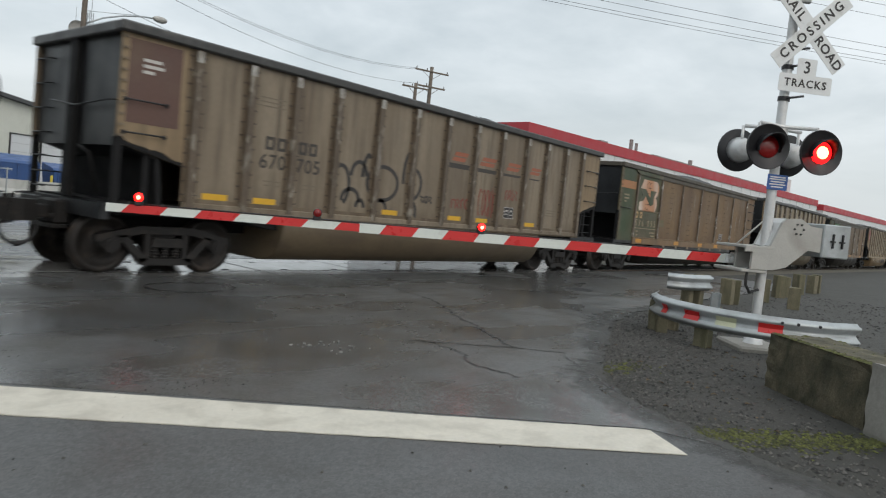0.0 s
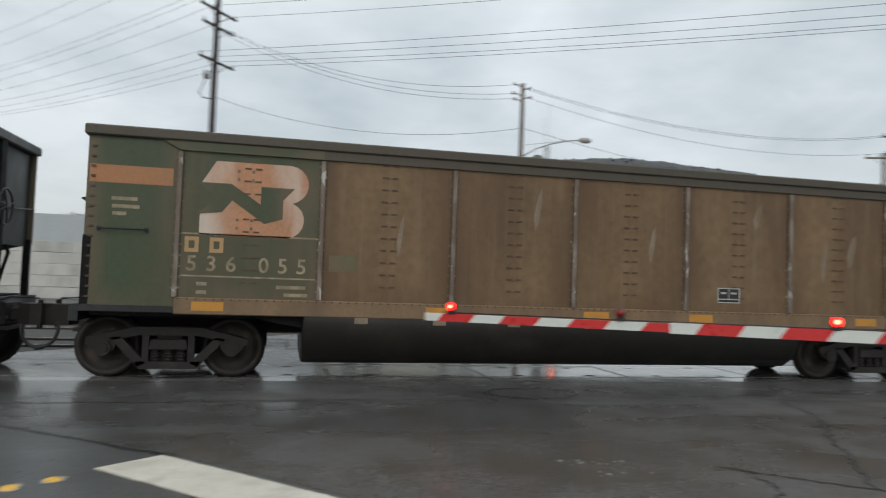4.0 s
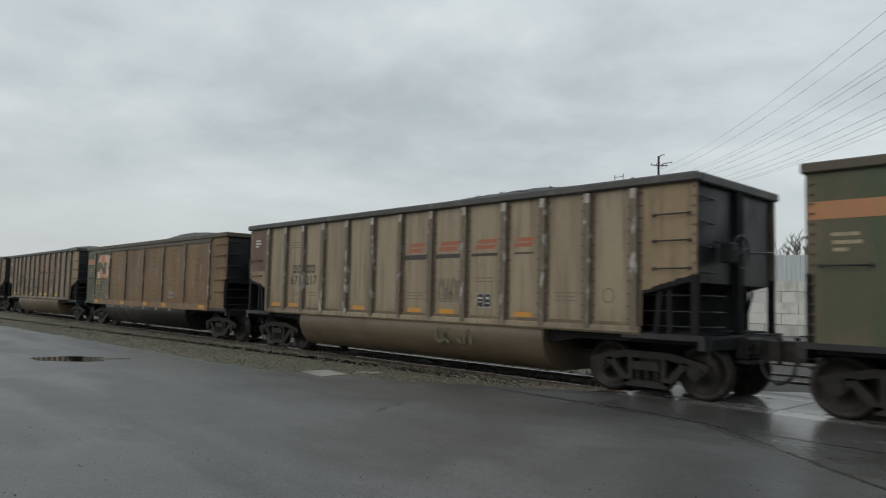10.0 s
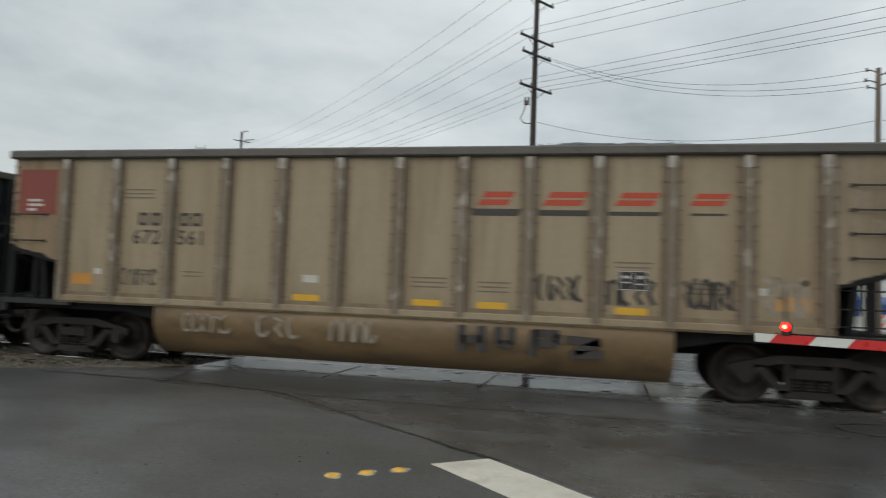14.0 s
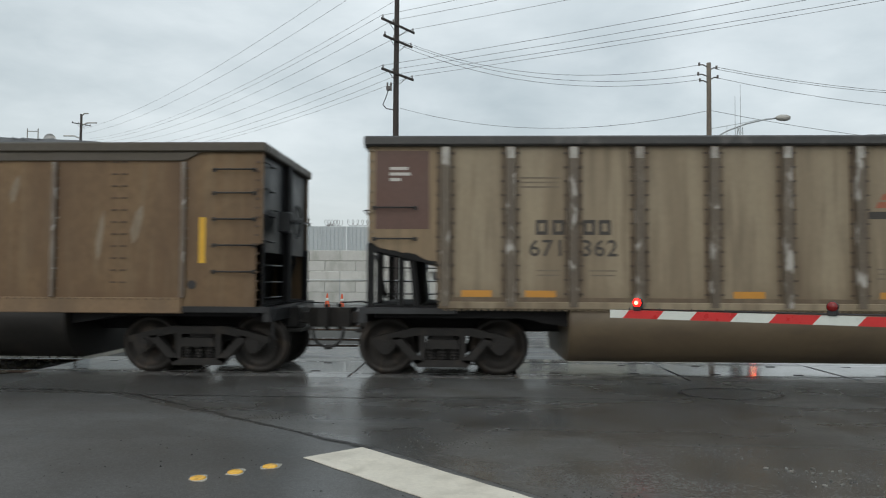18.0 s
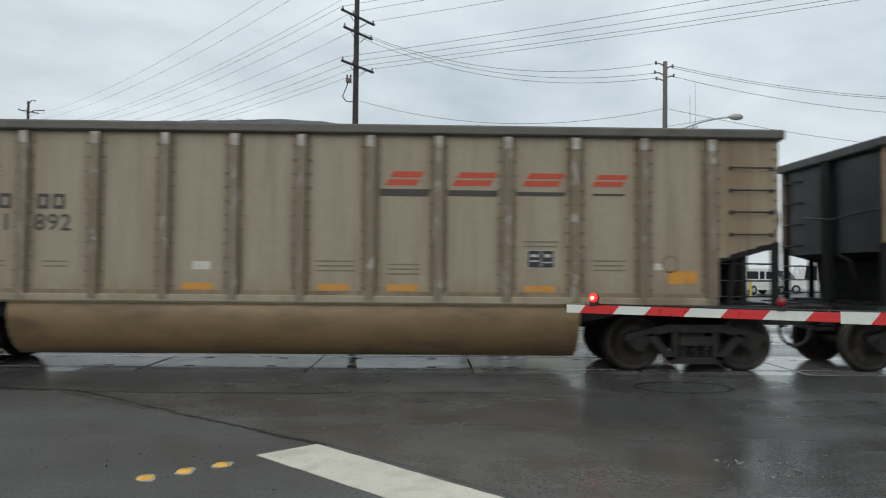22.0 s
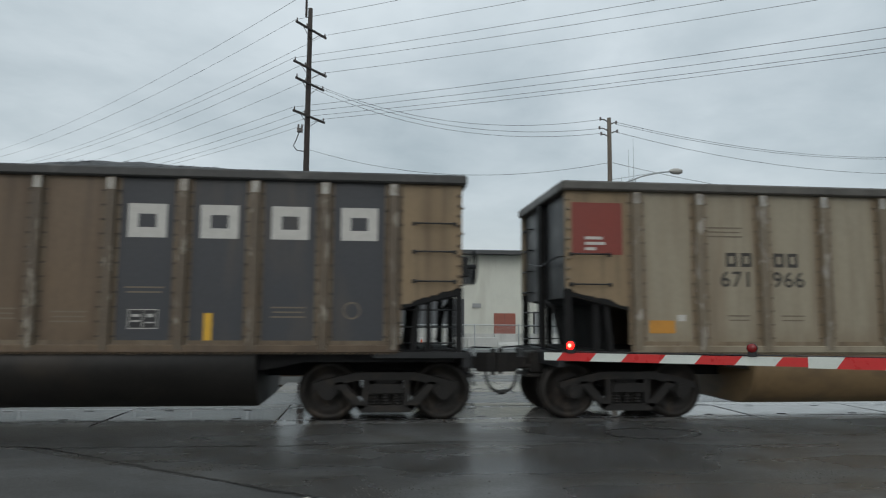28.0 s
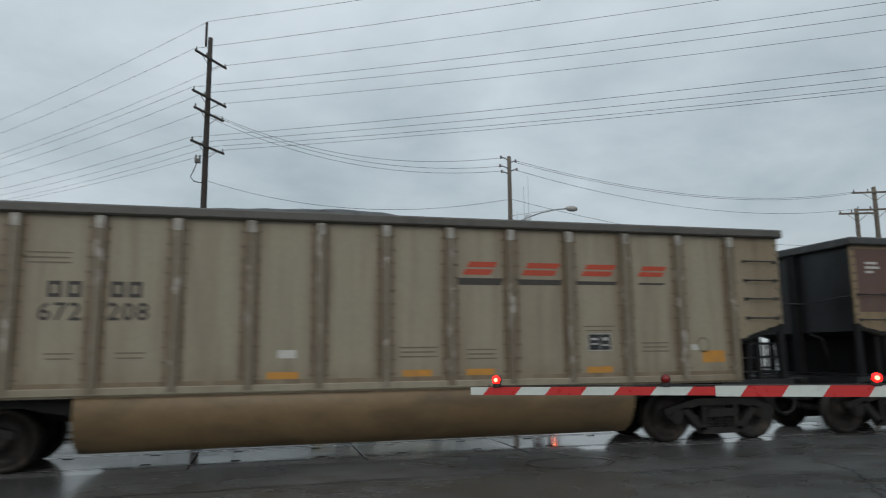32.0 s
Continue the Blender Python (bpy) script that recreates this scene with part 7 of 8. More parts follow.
for a in (118, 125, 205, 212, 222):
    d = Vector((math.cos(radians(a)), math.sin(radians(a))))
    p = CEN + d * (RAD + 0.06)
    g.cyl((p.x, p.y, 0.5), (p.x + d.x * 0.03, p.y + d.y * 0.03, 0.5), 0.02, n=8)
tagged(part("beam_bolts", g, "black", beam), kind="stuff")


def wood_post(x, y, h, w=0.16, d=0.2, turn=0.0, seed=0):
    r = random.Random(seed)
    bm = bmesh.new()
    bmesh.ops.create_cube(bm, size=1)
    bmesh.ops.subdivide_edges(bm, edges=bm.edges[:], cuts=2)
    for v in bm.verts:
        v.co = Vector((v.co.x * w, v.co.y * d, (v.co.z + 0.5) * (h + 0.1) - 0.1)) + Vector((r.uniform(-1, 1), r.uniform(-1, 1), r.uniform(-1, 1) if v.co.z > 0.4 else 0)) * 0.007
    bmesh.ops.bevel(bm, geom=[e for e in bm.edges if e.is_boundary is False and e.calc_face_angle(0) > 1.0], offset=0.012, segments=1, affect="EDGES")
    return Geo().take(bm, pose(x, y, 0, 0, 0, turn))


for i, a in enumerate((120, 166, 214)):
    x, y = CEN.x + (RAD - 0.11) * math.cos(radians(a)), CEN.y + (RAD - 0.11) * math.sin(radians(a))
    part("post", wood_post(x, y, 0.52, turn=a, seed=i), "wood_post", guard, "weathered wooden post")
for i, (x, y, h) in enumerate(((8.85, -7.38, 0.5), (9.2, -7.5, 0.52), (10.05, -7.85, 0.42), (10.15, -9.0, 0.3))):
    ob = solid("wooden_post", wood_post(0, 0, h, turn=20 * i, seed=20 + i), "wood_post", "short weathered wooden post in the gravel", "post", pose(x, y, -0.05), group="wooden posts")
solid("steel_post", Geo().box(-0.04, 0.04, -0.07, -0.06, -0.1, 0.68).box(-0.04, 0.04, 0.06, 0.07, -0.1, 0.68).box(-0.005, 0.005, -0.06, 0.06, -0.1, 0.68), "galv", "short galvanised I-section post in the gravel", "post", pose(9.55, -8.0, -0.05, 0, 0, 30))
guard2 = thing("guard_rail", "short galvanised guard rail on wooden posts", "guard rail")
part("rail_beam", w_beam([(11.80, -6.33), (11.90, -6.55), (12.15, -6.68), (12.80, -6.81)], 0.40, -1.0), "galv", guard2)
for i, (x, y) in enumerate(((12.35, -6.55), (12.7, -6.63))):
    part("post", wood_post(x, y, 0.70, turn=-15, seed=40 + i), "wood_post", guard2)
for i, (x, y, h) in enumerate(((15.0, -6.5, 0.62), (15.35, -6.55, 0.6), (17.2, -6.7, 0.62), (19.5, -6.5, 0.66), (20.0, -6.5, 0.62), (22.2, -6.4, 0.66), (23.6, -6.5, 0.62), (24.2, -6.5, 0.64), (16.4, -7.6, 0.55))):
    solid("wooden_post", wood_post(0, 0, h, 0.26, 0.26, 13 * i, 60 + i), "wood_post", "thick weathered wooden post beside the crossing", "post", pose(x, y, -0.05), group="wooden posts")


def rough_block(l, w, h, seed):
    r = random.Random(seed)
    bm = bmesh.new()
    bmesh.ops.create_cube(bm, size=1)
    bmesh.ops.subdivide_edges(bm, edges=bm.edges[:], cuts=7, use_grid_fill=True)
    for v in bm.verts:
        e = sum(abs(c) > 0.49 for c in v.co)
        v.co = Vector((v.co.x * l, v.co.y * w, (v.co.z + 0.5) * h))
        q = 0.004 if e < 2 else 0.012
        v.co += Vector((r.uniform(-q, q), r.uniform(-q, q), r.uniform(-q, 0.3 * q)))
        if e >= 2:
            v.co -= Vector((math.copysign(0.01, v.co.x), math.copysign(0.01, v.co.y), 0.008 if v.co.z > h / 2 else 0))
    g = Geo().take(bm)
    return g


bdir = Vector((6.36 - 5.36, -9.59 + 10.65)).normalized()
bturn = math.degrees(math.atan2(bdir.y, bdir.x))
bnorm = Vector((bdir.y, -bdir.x))
c = (Vector((6.36, -9.59)) + Vector((5.36, -10.65))) / 2 + bnorm * 0.34
solid("concrete_block", rough_block(1.46, 0.66, 0.62, 3), "concrete_moss", "mossy old concrete block at the road edge", "block", pose(c.x, c.y, -0.06, 0, 0, bturn), group="concrete blocks")
c2 = Vector((5.30, -10.72)) - bdir * 0.75 + bnorm * 0.26
solid("concrete_block", rough_block(1.5, 0.66, 0.66, 4), "concrete", "pale stained concrete block at the road edge", "block", pose(c2.x, c2.y, -0.06, 0, 0, bturn), group="concrete blocks")
g = Geo()
r = random.Random(9)
for i in range(300):
    u, v = r.uniform(-0.7, 0.7), r.uniform(-0.3, 0.3)
    if r.random() < 0.7:
        v = -0.33 + abs(r.gauss(0, 0.06))
    p = c + bdir * u - bnorm * v * -1
    s = r.uniform(0.008, 0.035)
    g.blob(p.x, p.y, 0.553, s, s, s * 0.35, r)
solid("block_moss", g, "moss", "yellow-green moss cushions on the concrete block", "moss", kind="stuff")


# ---------------------------------------------------------------- poles and wires
def sagging(a, b, sag, n=14):
    a, b = Vector(a), Vector(b)
    return [a.lerp(b, k / n) - Vector((0, 0, 4 * sag * (k / n) * (1 - k / n))) for k in range(n + 1)]


def wire(a, b, sag, r=0.0105, label="thin black overhead wire", mat="wire"):
    g = Geo()
    pts = sagging(a, b, sag)
    g.tube(pts, r, 5, caps=False)
    return solid("overhead_wire", g, mat, label, "wire", group="overhead wires")


LINE = Vector((26.6, -18.0, 0)).normalized()
PERP = Vector((-LINE.y, LINE.x, 0))


def wooden_pole(label, x, y, h, r0, r1, mat, parts):
    pole = thing("utility_pole", label, "utility pole", pose(x, y, 0), group="utility poles")
    g = Geo()
    n = 8
    g.tube([(0.01 * math.sin(k), 0, -0.3 + (h + 0.3) * k / n) for k in range(n + 1)], [r0 + (r1 - r0) * k / n for k in range(n + 1)], 12)
    part("pole_shaft", g, mat, pole)
    for z, half, d in parts:
        d = Vector(d)
        side = Vector((-d.y, d.x, 0))
        m = Matrix.Identity(4)
        m.col[0][:3], m.col[1][:3], m.col[2][:3] = d, side, (0, 0, 1)
        xarm = part("crossarm", Geo().box(-half, half, -0.17, -0.07, z - 0.06, z + 0.06, m, ch=0.01), mat, pole)
        for s in (-1, 1):
            part("brace", Geo().tube([d * (half * 0.55 * s) - side * 0.12 + Vector((0, 0, z - 0.05)), -side * 0.12 + Vector((0, 0, z - 0.6))], 0.018, 5), mat, pole)
        for q in (-0.92, -0.3, 0.92):
            p = d * half * q - side * 0.12
            part("insulator", Geo().cyl(p + Vector((0, 0, z + 0.06)), p + Vector((0, 0, z + 0.24)), 0.045, 0.03, 8), "insulator", xarm)
    return pole


TALL = Vector((-3.62, 27.1, 0))
tall = wooden_pole("tall dark wooden utility pole with several crossarms", TALL.x, TALL.y, 19.4, 0.21, 0.13, "pole_dark", [(18.1, 1.35, PERP), (15.8, 1.45, PERP), (14.9, 1.25, PERP), (13.0, 1.4, PERP)])
part("top_spike", Geo().box(-0.28, -0.16, -0.06, 0.06, 18.9, 20.3), "pole_dark", tall)
part("switch_gear", Geo().box(-0.55, -0.25, -0.2, 0.1, 12.1, 12.3).cyl((-0.5, 0, 12.2), (-0.5, 0, 12.55), 0.05, n=8).cyl((-0.3, 0, 12.2), (-0.3, 0, 12.55), 0.05, n=8), "insulator", tall)
part("drop_cable", Geo().tube([(-0.45, 0, 12.1), (-0.62, 0, 11.6), (-0.75, 0, 11.3), (-0.55, 0, 11.05), (-0.15, 0, 11.0)], 0.03, 6), "wire", tall)

RIGHT = Vector((57.6, -14.4, 0))
wooden_pole("distant wooden utility pole with crossarms", RIGHT.x, RIGHT.y, 19.0, 0.2, 0.13, "pole_dark", [(17.6, 1.35, PERP), (15.4, 1.45, PERP), (12.7, 1.4, PERP)])
LEFT = Vector((-52.9, 81.5, 0))
lp = wooden_pole("far wooden utility pole with short arms and lamps", LEFT.x, LEFT.y, 23.6, 0.22, 0.16, "pole_dark", [(22.2, 1.3, PERP)])
for dx, z in ((2.2, 22.4), (-2.4, 20.6), (1.0, 23.7)):
    part("lamp_head", Geo().tube([(0, 0, z - 0.4), (dx * 0.4, 0, z), (dx, 0, z)], 0.09, 6), "grey_cast", lp)
for off, zt, zr, zl, sag in ((-1.25, 18.25, 17.7, 22.4, 0.9), (1.25, 18.25, 17.7, 22.4, 0.9), (-0.22, 20.3, 19.0, 23.4, 0.8), (-1.35, 16.0, 15.6, 21.6, 1.1), (-0.4, 16.0, 15.6, 21.6, 1.2), (1.35, 16.0, 15.6, 21.6, 1.1), (-1.3, 13.2, 12.9, 20.4, 0.9), (-0.4, 13.2, 12.9, 20.4, 1.0), (0.5, 13.2, 12.9, 20.4, 1.05), (1.3, 13.2, 12.9, 20.4, 0.95)):
    a = TALL + PERP * off + Vector((0, 0, zt))
    wire(a, RIGHT + PERP * off + Vector((0, 0, zr)), sag)
    wire(a, LEFT + PERP * off + Vector((0, 0, zl - 2.0)), sag + 0.8, 0.011, "thin grey overhead wire", "wire_pale")

P2 = Vector((11.72, 20.65, 0))
p2 = wooden_pole("grey wooden utility pole with a street lamp arm", P2.x, P2.y, 11.6, 0.145, 0.10, "pole_grey", [])
for dx, z in ((-0.45, 11.5), (-0.5, 11.05), (-0.42, 10.75), (0.35, 11.35), (0.4, 10.9)):
    part("insulator_arm", Geo().tube([(0, 0, z - 0.12), (dx * 0.6, -0.05, z), (dx, -0.05, z)], 0.03, 6).cyl((dx, -0.05, z - 0.05), (dx, -0.05, z + 0.1), 0.05, n=8), "insulator", p2)
part("lamp_arm", Geo().tube([(0.1, 0, 7.95), (0.8, 0, 8.38), (1.7, 0, 8.72), (2.6, 0, 8.93), (3.1, 0, 8.98)], 0.035, 8), "galv", p2)
part("lamp_stay", Geo().tube([(0.1, 0, 8.5), (1.5, 0, 8.75), (2.4, 0, 8.93)], 0.012, 6), "galv", p2)
head = Geo().lathe([(0.0, 0.04), (0.08, 0.10), (0.25, 0.15), (0.5, 0.15), (0.66, 0.09), (0.70, 0.0)], 14, "X", (3.05, 0, 9.0))
part("lamp_head", head, "grey_cast", p2, "grey cobra-head street lamp")
part("photo_box", Geo().box(0.12, 0.38, -0.12, 0.12, 6.95, 7.2, ch=0.02), "grey_cast", p2)
for off, z, zz in ((0.3, 15.0, 11.5), (-0.2, 14.9, 11.05), (0.0, 14.7, 10.8)):
    wire(TALL + PERP * off + Vector((0.2, 0, z)), P2 + Vector((-0.45, 0, zz)), 1.1)
wire(TALL + Vector((0.15, 0, 11.1)), P2 + Vector((0, 0, 9.35)), 1.0)
FR = Vector((40.2, 25.7, 0))
wooden_pole("wooden utility pole with two crossarms", FR.x, FR.y, 12.6, 0.19, 0.14, "pole_grey", [(12.2, 1.5, Vector((0.94, -0.34, 0))), (11.0, 1.3, Vector((0.94, -0.34, 0)))])
wooden_pole("short wooden utility pole with one crossarm", 38.75, 25.9, 11.05, 0.17, 0.13, "pole_grey", [(10.7, 1.2, Vector((0.94, -0.34, 0))), (8.8, 1.2, Vector((0.94, -0.34, 0)))])
for za, zb in ((11.4, 12.3), (11.3, 12.2), (10.9, 11.1)):
    wire(P2 + Vector((0.35, 0, za)), FR + Vector((-1.2, 0.4, zb)), 1.1)
wire(P2 + Vector((0.1, 0, 9.35)), FR + Vector((0, 0, 8.6)), 0.9)
lpole = thing("parking_lamp_post", "slim dark lamp post with a flat head", "lamp post", pose(-2.2, 46, 0))
part("shaft", Geo().cyl((0, 0, 0), (0, 0, 8.9), 0.08, 0.06, 10), "frame_dark", lpole)
part("lamp_head", Geo().box(-0.85, 0.05, -0.15, 0.15, 8.8, 8.95, ch=0.02), "frame_dark", lpole)

# ---------------------------------------------------------------- yard beyond the tracks
wall = thing("block_wall", "stacked pale concrete block wall in stepped courses", "wall", kind="structure")
blk = shared("concrete_block_course", "block", lambda g: g.box(-0.885, 0.885, -0.3, 0.3, 0.006, 0.594, ch=0.02))
for row, x_end in enumerate((8.0, 5.6, -0.4, -1.4, -3.3)):
    x = -22.0 + 0.9 * (row % 2)
    while x + 0.9 <= x_end + 0.5:
        part("concrete_block", blk, None, wall, m=pose(x, 28.0 + rng.uniform(-0.03, 0.03), row * 0.6, 0, 0, rng.uniform(-0.5, 0.5)))
        x += 1.785
part("loose_block", rough_block(1.1, 0.6, 0.45, 31), "block", wall, "", pose(-1.2, 27.6, 1.8))


def sheet_wall(name, a, b, z0, z1, mat, label, pitch=0.25, depth=0.035):
    """Corrugated sheet between two points, with real folds."""
    a, b = Vector((*a, 0)), Vector((*b, 0))
    d = (b - a).normalized()
    s = Vector((-d.y, d.x, 0))
    n = int((b - a).length / pitch)
    g = Geo()
    pts = []
    for k in range(n):
        for f, o in ((0, 0), (0.3, 0), (0.4, depth), (0.9, depth)):
            pts.append(a + d * (k + f) * pitch + s * o)
    pts.append(b)
    m = len(pts)
    for o in (0, 0.01):
        vs = [p + s * o + Vector((0, 0, z0)) for p in pts] + [p + s * o + Vector((0, 0, z1)) for p in pts]
        g.add(vs, [(k, k + 1, m + k + 1, m + k) for k in range(m - 1)])
    return g


sw = thing("sheet_metal_fence", "pale grey corrugated sheet metal fence above the blocks", "fence", kind="structure")
for k in range(8):
    x0 = -22 + 3.06 * k
    top = 4.55 - 0.02 * k + rng.uniform(-0.03, 0.03) - (0.25 if k >= 6 else 0)
    part("sheet", sheet_wall("sheet", (x0, 29.0), (x0 + 3.03, 29.0), 2.75, top, "metal_sheet", ""), "metal_sheet", sw)
slate = solid("retaining_wall", Geo().box(-4.0, 5.6, 28.75, 28.98, -0.2, 2.8), "wall_slate", "dark slate-grey wall below the sheet fence", "wall", kind="structure")
for i, (x, y, w) in enumerate(((-18.5, 29.1, 2.6), (-6.0, 29.3, 1.5), (-7.6, 29.4, 1.0))):
    g = Geo()
    r = random.Random(70 + i)
    pts = []
    for k in range(60):
        a = k * 0.55
        pts.append((x - w / 2 + w * k / 60 + 0.12 * math.cos(a), y + 0.1, 4.72 + 0.18 * math.sin(a)))
    g.tube(pts, 0.012, 4)
    part("razor_wire", g, "wire", sw, "coiled razor wire on top of the sheet fence")

fence = thing("chain_link_fence", "low galvanised chain-link fence with a top rail", "fence")
for k in range(9):
    part("post", Geo().cyl((-8 + 2.2 * k, 22.0, -0.1), (-8 + 2.2 * k, 22.0, 1.40), 0.03, n=8), "galv", fence)
for z in (0.16, 1.34):
    part("rail", Geo().cyl((-8.2, 22.0, z), (9.8, 22.0, z), 0.024, n=8), "galv", fence)
g = Geo()
for k in range(330):
    x = -8.2 + 0.0545 * k
    for s in (1, -1):
        xb = x + s * 0.6
        if -8.2 <= xb <= 9.8:
            g.cyl((x, 22.0, 0.16), (xb, 22.0, 1.34), 0.0022, n=3, caps=False)
tagged(part("wire_mesh", g, "galv", fence), kind="stuff")


def build_cone(g):
    g.box(-0.18, 0.18, -0.18, 0.18, 0.0, 0.03, ch=0.01)
    g.lathe([(0.03, 0.14), (0.05, 0.13), (0.68, 0.035), (0.70, 0.03), (0.70, 0.0)], 16, "Z")


for i, (x, y) in enumerate(((-6.2, 21.0), (-5.35, 20.2), (-7.7, 21.2), (2.4, 19.5))):
    cone = part("traffic_cone", shared("traffic_cone", "cone", build_cone), None, None, m=pose(x, y, 0, 0, 0, 20 * i))
    tagged(cone, "orange traffic cone with a pale band on the asphalt", "cone", "traffic cones")
    part("band", shared("cone_band", "tape_white", lambda g: g.lathe([(0.36, 0.0875), (0.36, 0.0895), (0.48, 0.071), (0.48, 0.069)], 16, "Z")), None, cone)
bar = thing("barricade", "folding white barricade with orange stripes", "barricade", pose(13.2, 24.0, 0, 0, 0, -12))
for s in (-1, 1):
    for x in (-0.35, 0.35):
        part("leg", Geo().tube([(x, s * 0.22, 0), (x, s * 0.03, 1.05)], 0.025, 6), "sign_white", bar)
for z in (0.92, 0.55):
    part("board", Geo().box(-0.42, 0.42, -0.16, -0.13, z - 0.11, z + 0.11), "sign_white", bar)
    for x in (-0.25, 0.1):
        part("stripe", Geo().prism([(x, z - 0.1), (x + 0.12, z - 0.1), (x + 0.24, z + 0.1), (x + 0.12, z + 0.1)], -0.166, -0.16, "Y"), "cone", bar)
for i, (x, y) in enumerate(((6.4, 29.0), (8.5, 29.3), (10.6, 29.2), (12.7, 29.6), (15.0, 30.5), (17.2, 31.5))):
    g = Geo().prism([(-0.3, 0), (0.3, 0), (0.26, 0.12), (0.12, 0.3), (0.08, 0.78), (-0.08, 0.78), (-0.12, 0.3), (-0.26, 0.12)], -1.02, 1.02, "X")
    solid("concrete_barrier", g, "block", "pale concrete traffic barrier on the asphalt", "barrier", pose(x, y, 0, 0, 0, 6 * (i % 3)), group="concrete barriers")


# ---------------------------------------------------------------- buildings
def window(parent, x0, x1, z0, z1, y, pane="glass", mullion=True):
    w = part("window", Geo().box(x0, x1, y - 0.02, y + 0.1, z0, z1), pane, parent)
    fr = Geo()
    fr.box(x0 - 0.07, x1 + 0.07, y - 0.07, y - 0.02, z0 - 0.07, z0).box(x0 - 0.07, x1 + 0.07, y - 0.07, y - 0.02, z1, z1 + 0.07)
    fr.box(x0 - 0.07, x0, y - 0.07, y - 0.02, z0, z1).box(x1, x1 + 0.07, y - 0.07, y - 0.02, z0, z1)
    if mullion:
        fr.box((x0 + x1) / 2 - 0.03, (x0 + x1) / 2 + 0.03, y - 0.06, y - 0.02, z0, z1)
    part("frame", fr, "frame_dark", w)
    return w


office = thing("office_building", "pale cream two-storey building with a dark shallow roof", "building")
g = Geo().prism([(-0.2, 0), (13.0, 0), (13.0, 7.0), (6.6, 7.0), (-0.2, 5.75)], 45.0, 60.0, "Y")
part("wall", g, "wall_cream", office)
part("roof", Geo().prism([(-2.0, 5.45), (6.5, 6.98), (13.3, 6.98), (13.3, 7.3), (6.4, 7.3), (-2.0, 5.68)], 43.9, 60.5, "Y"), "roof_dark", office)
window(office, 7.3, 8.6, 4.6, 5.75, 45.0)
window(office, 5.6, 6.6, 4.6, 5.75, 45.0)
w = window(office, 3.3, 4.5, 4.2, 5.3, 45.0)
part("blind", Geo().box(3.95, 4.45, 44.972, 44.978, 4.25, 5.25), "blind_yellow", w)
part("vent", Geo().box(8.5, 9.2, 44.9, 45.05, 2.6, 2.95), "door_grey", office)
door = part("door", Geo().box(10.3, 12.1, 44.92, 45.02, 0.0, 2.15), "door_red", office, "brick-red double door")
part("door_split", Geo().box(11.19, 11.21, 44.91, 44.92, 0.05, 2.1), "frame_dark", door)
part("high_slot", Geo().box(1.2, 2.6, 44.95, 45.02, 5.0, 5.15), "frame_dark", office)

shop = thing("workshop_building", "pale workshop with dark windows, doors and drainpipe", "building", pose(13.02, 45.0, 0, 0, 0, 30))
part("wall", Geo().prism([(0, 0), (18, 0), (18, 5.4), (0, 6.9)], 0.0, 14.0, "Y"), "wall_cream", shop)
part("roof", Geo().prism([(-0.3, 6.9), (18.3, 5.38), (18.3, 5.65), (-0.3, 7.2)], -0.5, 14.3, "Y"), "roof_dark", shop)
window(shop, 0.6, 1.5, 4.3, 5.7, 0.0)
window(shop, 3.3, 4.2, 4.2, 5.6, 0.0)
part("drainpipe", Geo().tube([(2.4, -0.1, 6.4), (2.4, -0.1, 0)], 0.06, 8), "door_grey", shop)
for x0, x1, z1 in ((0.9, 1.8, 2.2), (2.8, 4.3, 2.3), (6.0, 8.4, 3.9), (9.2, 12.2, 3.9), (13.2, 16.4, 3.9)):
    d = part("door", Geo().box(x0, x1, -0.05, 0.05, 0, z1), "door_grey" if z1 < 3 else "wall_white", shop)
    part("door_frame", Geo().box(x0 - 0.1, x0, -0.09, 0.0, 0, z1 + 0.1).box(x1, x1 + 0.1, -0.09, 0.0, 0, z1 + 0.1).box(x0, x1, -0.09, 0.0, z1, z1 + 0.1), "frame_dark", d)
    if z1 > 3:
        for k in range(1, 6):
            part("door_seam", Geo().box(x0, x1, -0.06, -0.05, k * z1 / 6 - 0.012, k * z1 / 6 + 0.012), "door_grey", d)


def dumpster(x, y, w, h, turn):
    th = thing("dumpster", "blue steel dumpster with a sloping lid", "dumpster", pose(x, y, 0, 0, 0, turn), group="blue dumpsters")
    part("bin", Geo().prism([(-w / 2, 0.15), (w / 2, 0.15), (w / 2 + 0.12, h * 0.75), (-w / 2 - 0.12, h * 0.75)], -0.8, 0.8, "Y"), "blue_steel", th)
    part("lid", Geo().prism([(-0.85, h * 0.75), (0.85, h * 0.75), (0.85, h), (-0.6, h * 0.82)], -w / 2 - 0.13, w / 2 + 0.13, "X"), "blue_steel", th)
    for q in (-0.5, 0.0, 0.5):
        part("rib", Geo().box(w * q * 0.8 - 0.05, w * q * 0.8 + 0.05, -0.86, -0.8, 0.2, h * 0.73), "blue_steel", th)
    for q in (-1, 1):
        part("skid", Geo().box(q * w * 0.4 - 0.08, q * w * 0.4 + 0.08, -0.75, 0.75, 0.0, 0.15), "frame_dark", th)


dumpster(15.5, 38.5, 2.2, 2.25, -8)
dumpster(18.7, 39.0, 2.0, 1.95, 5)


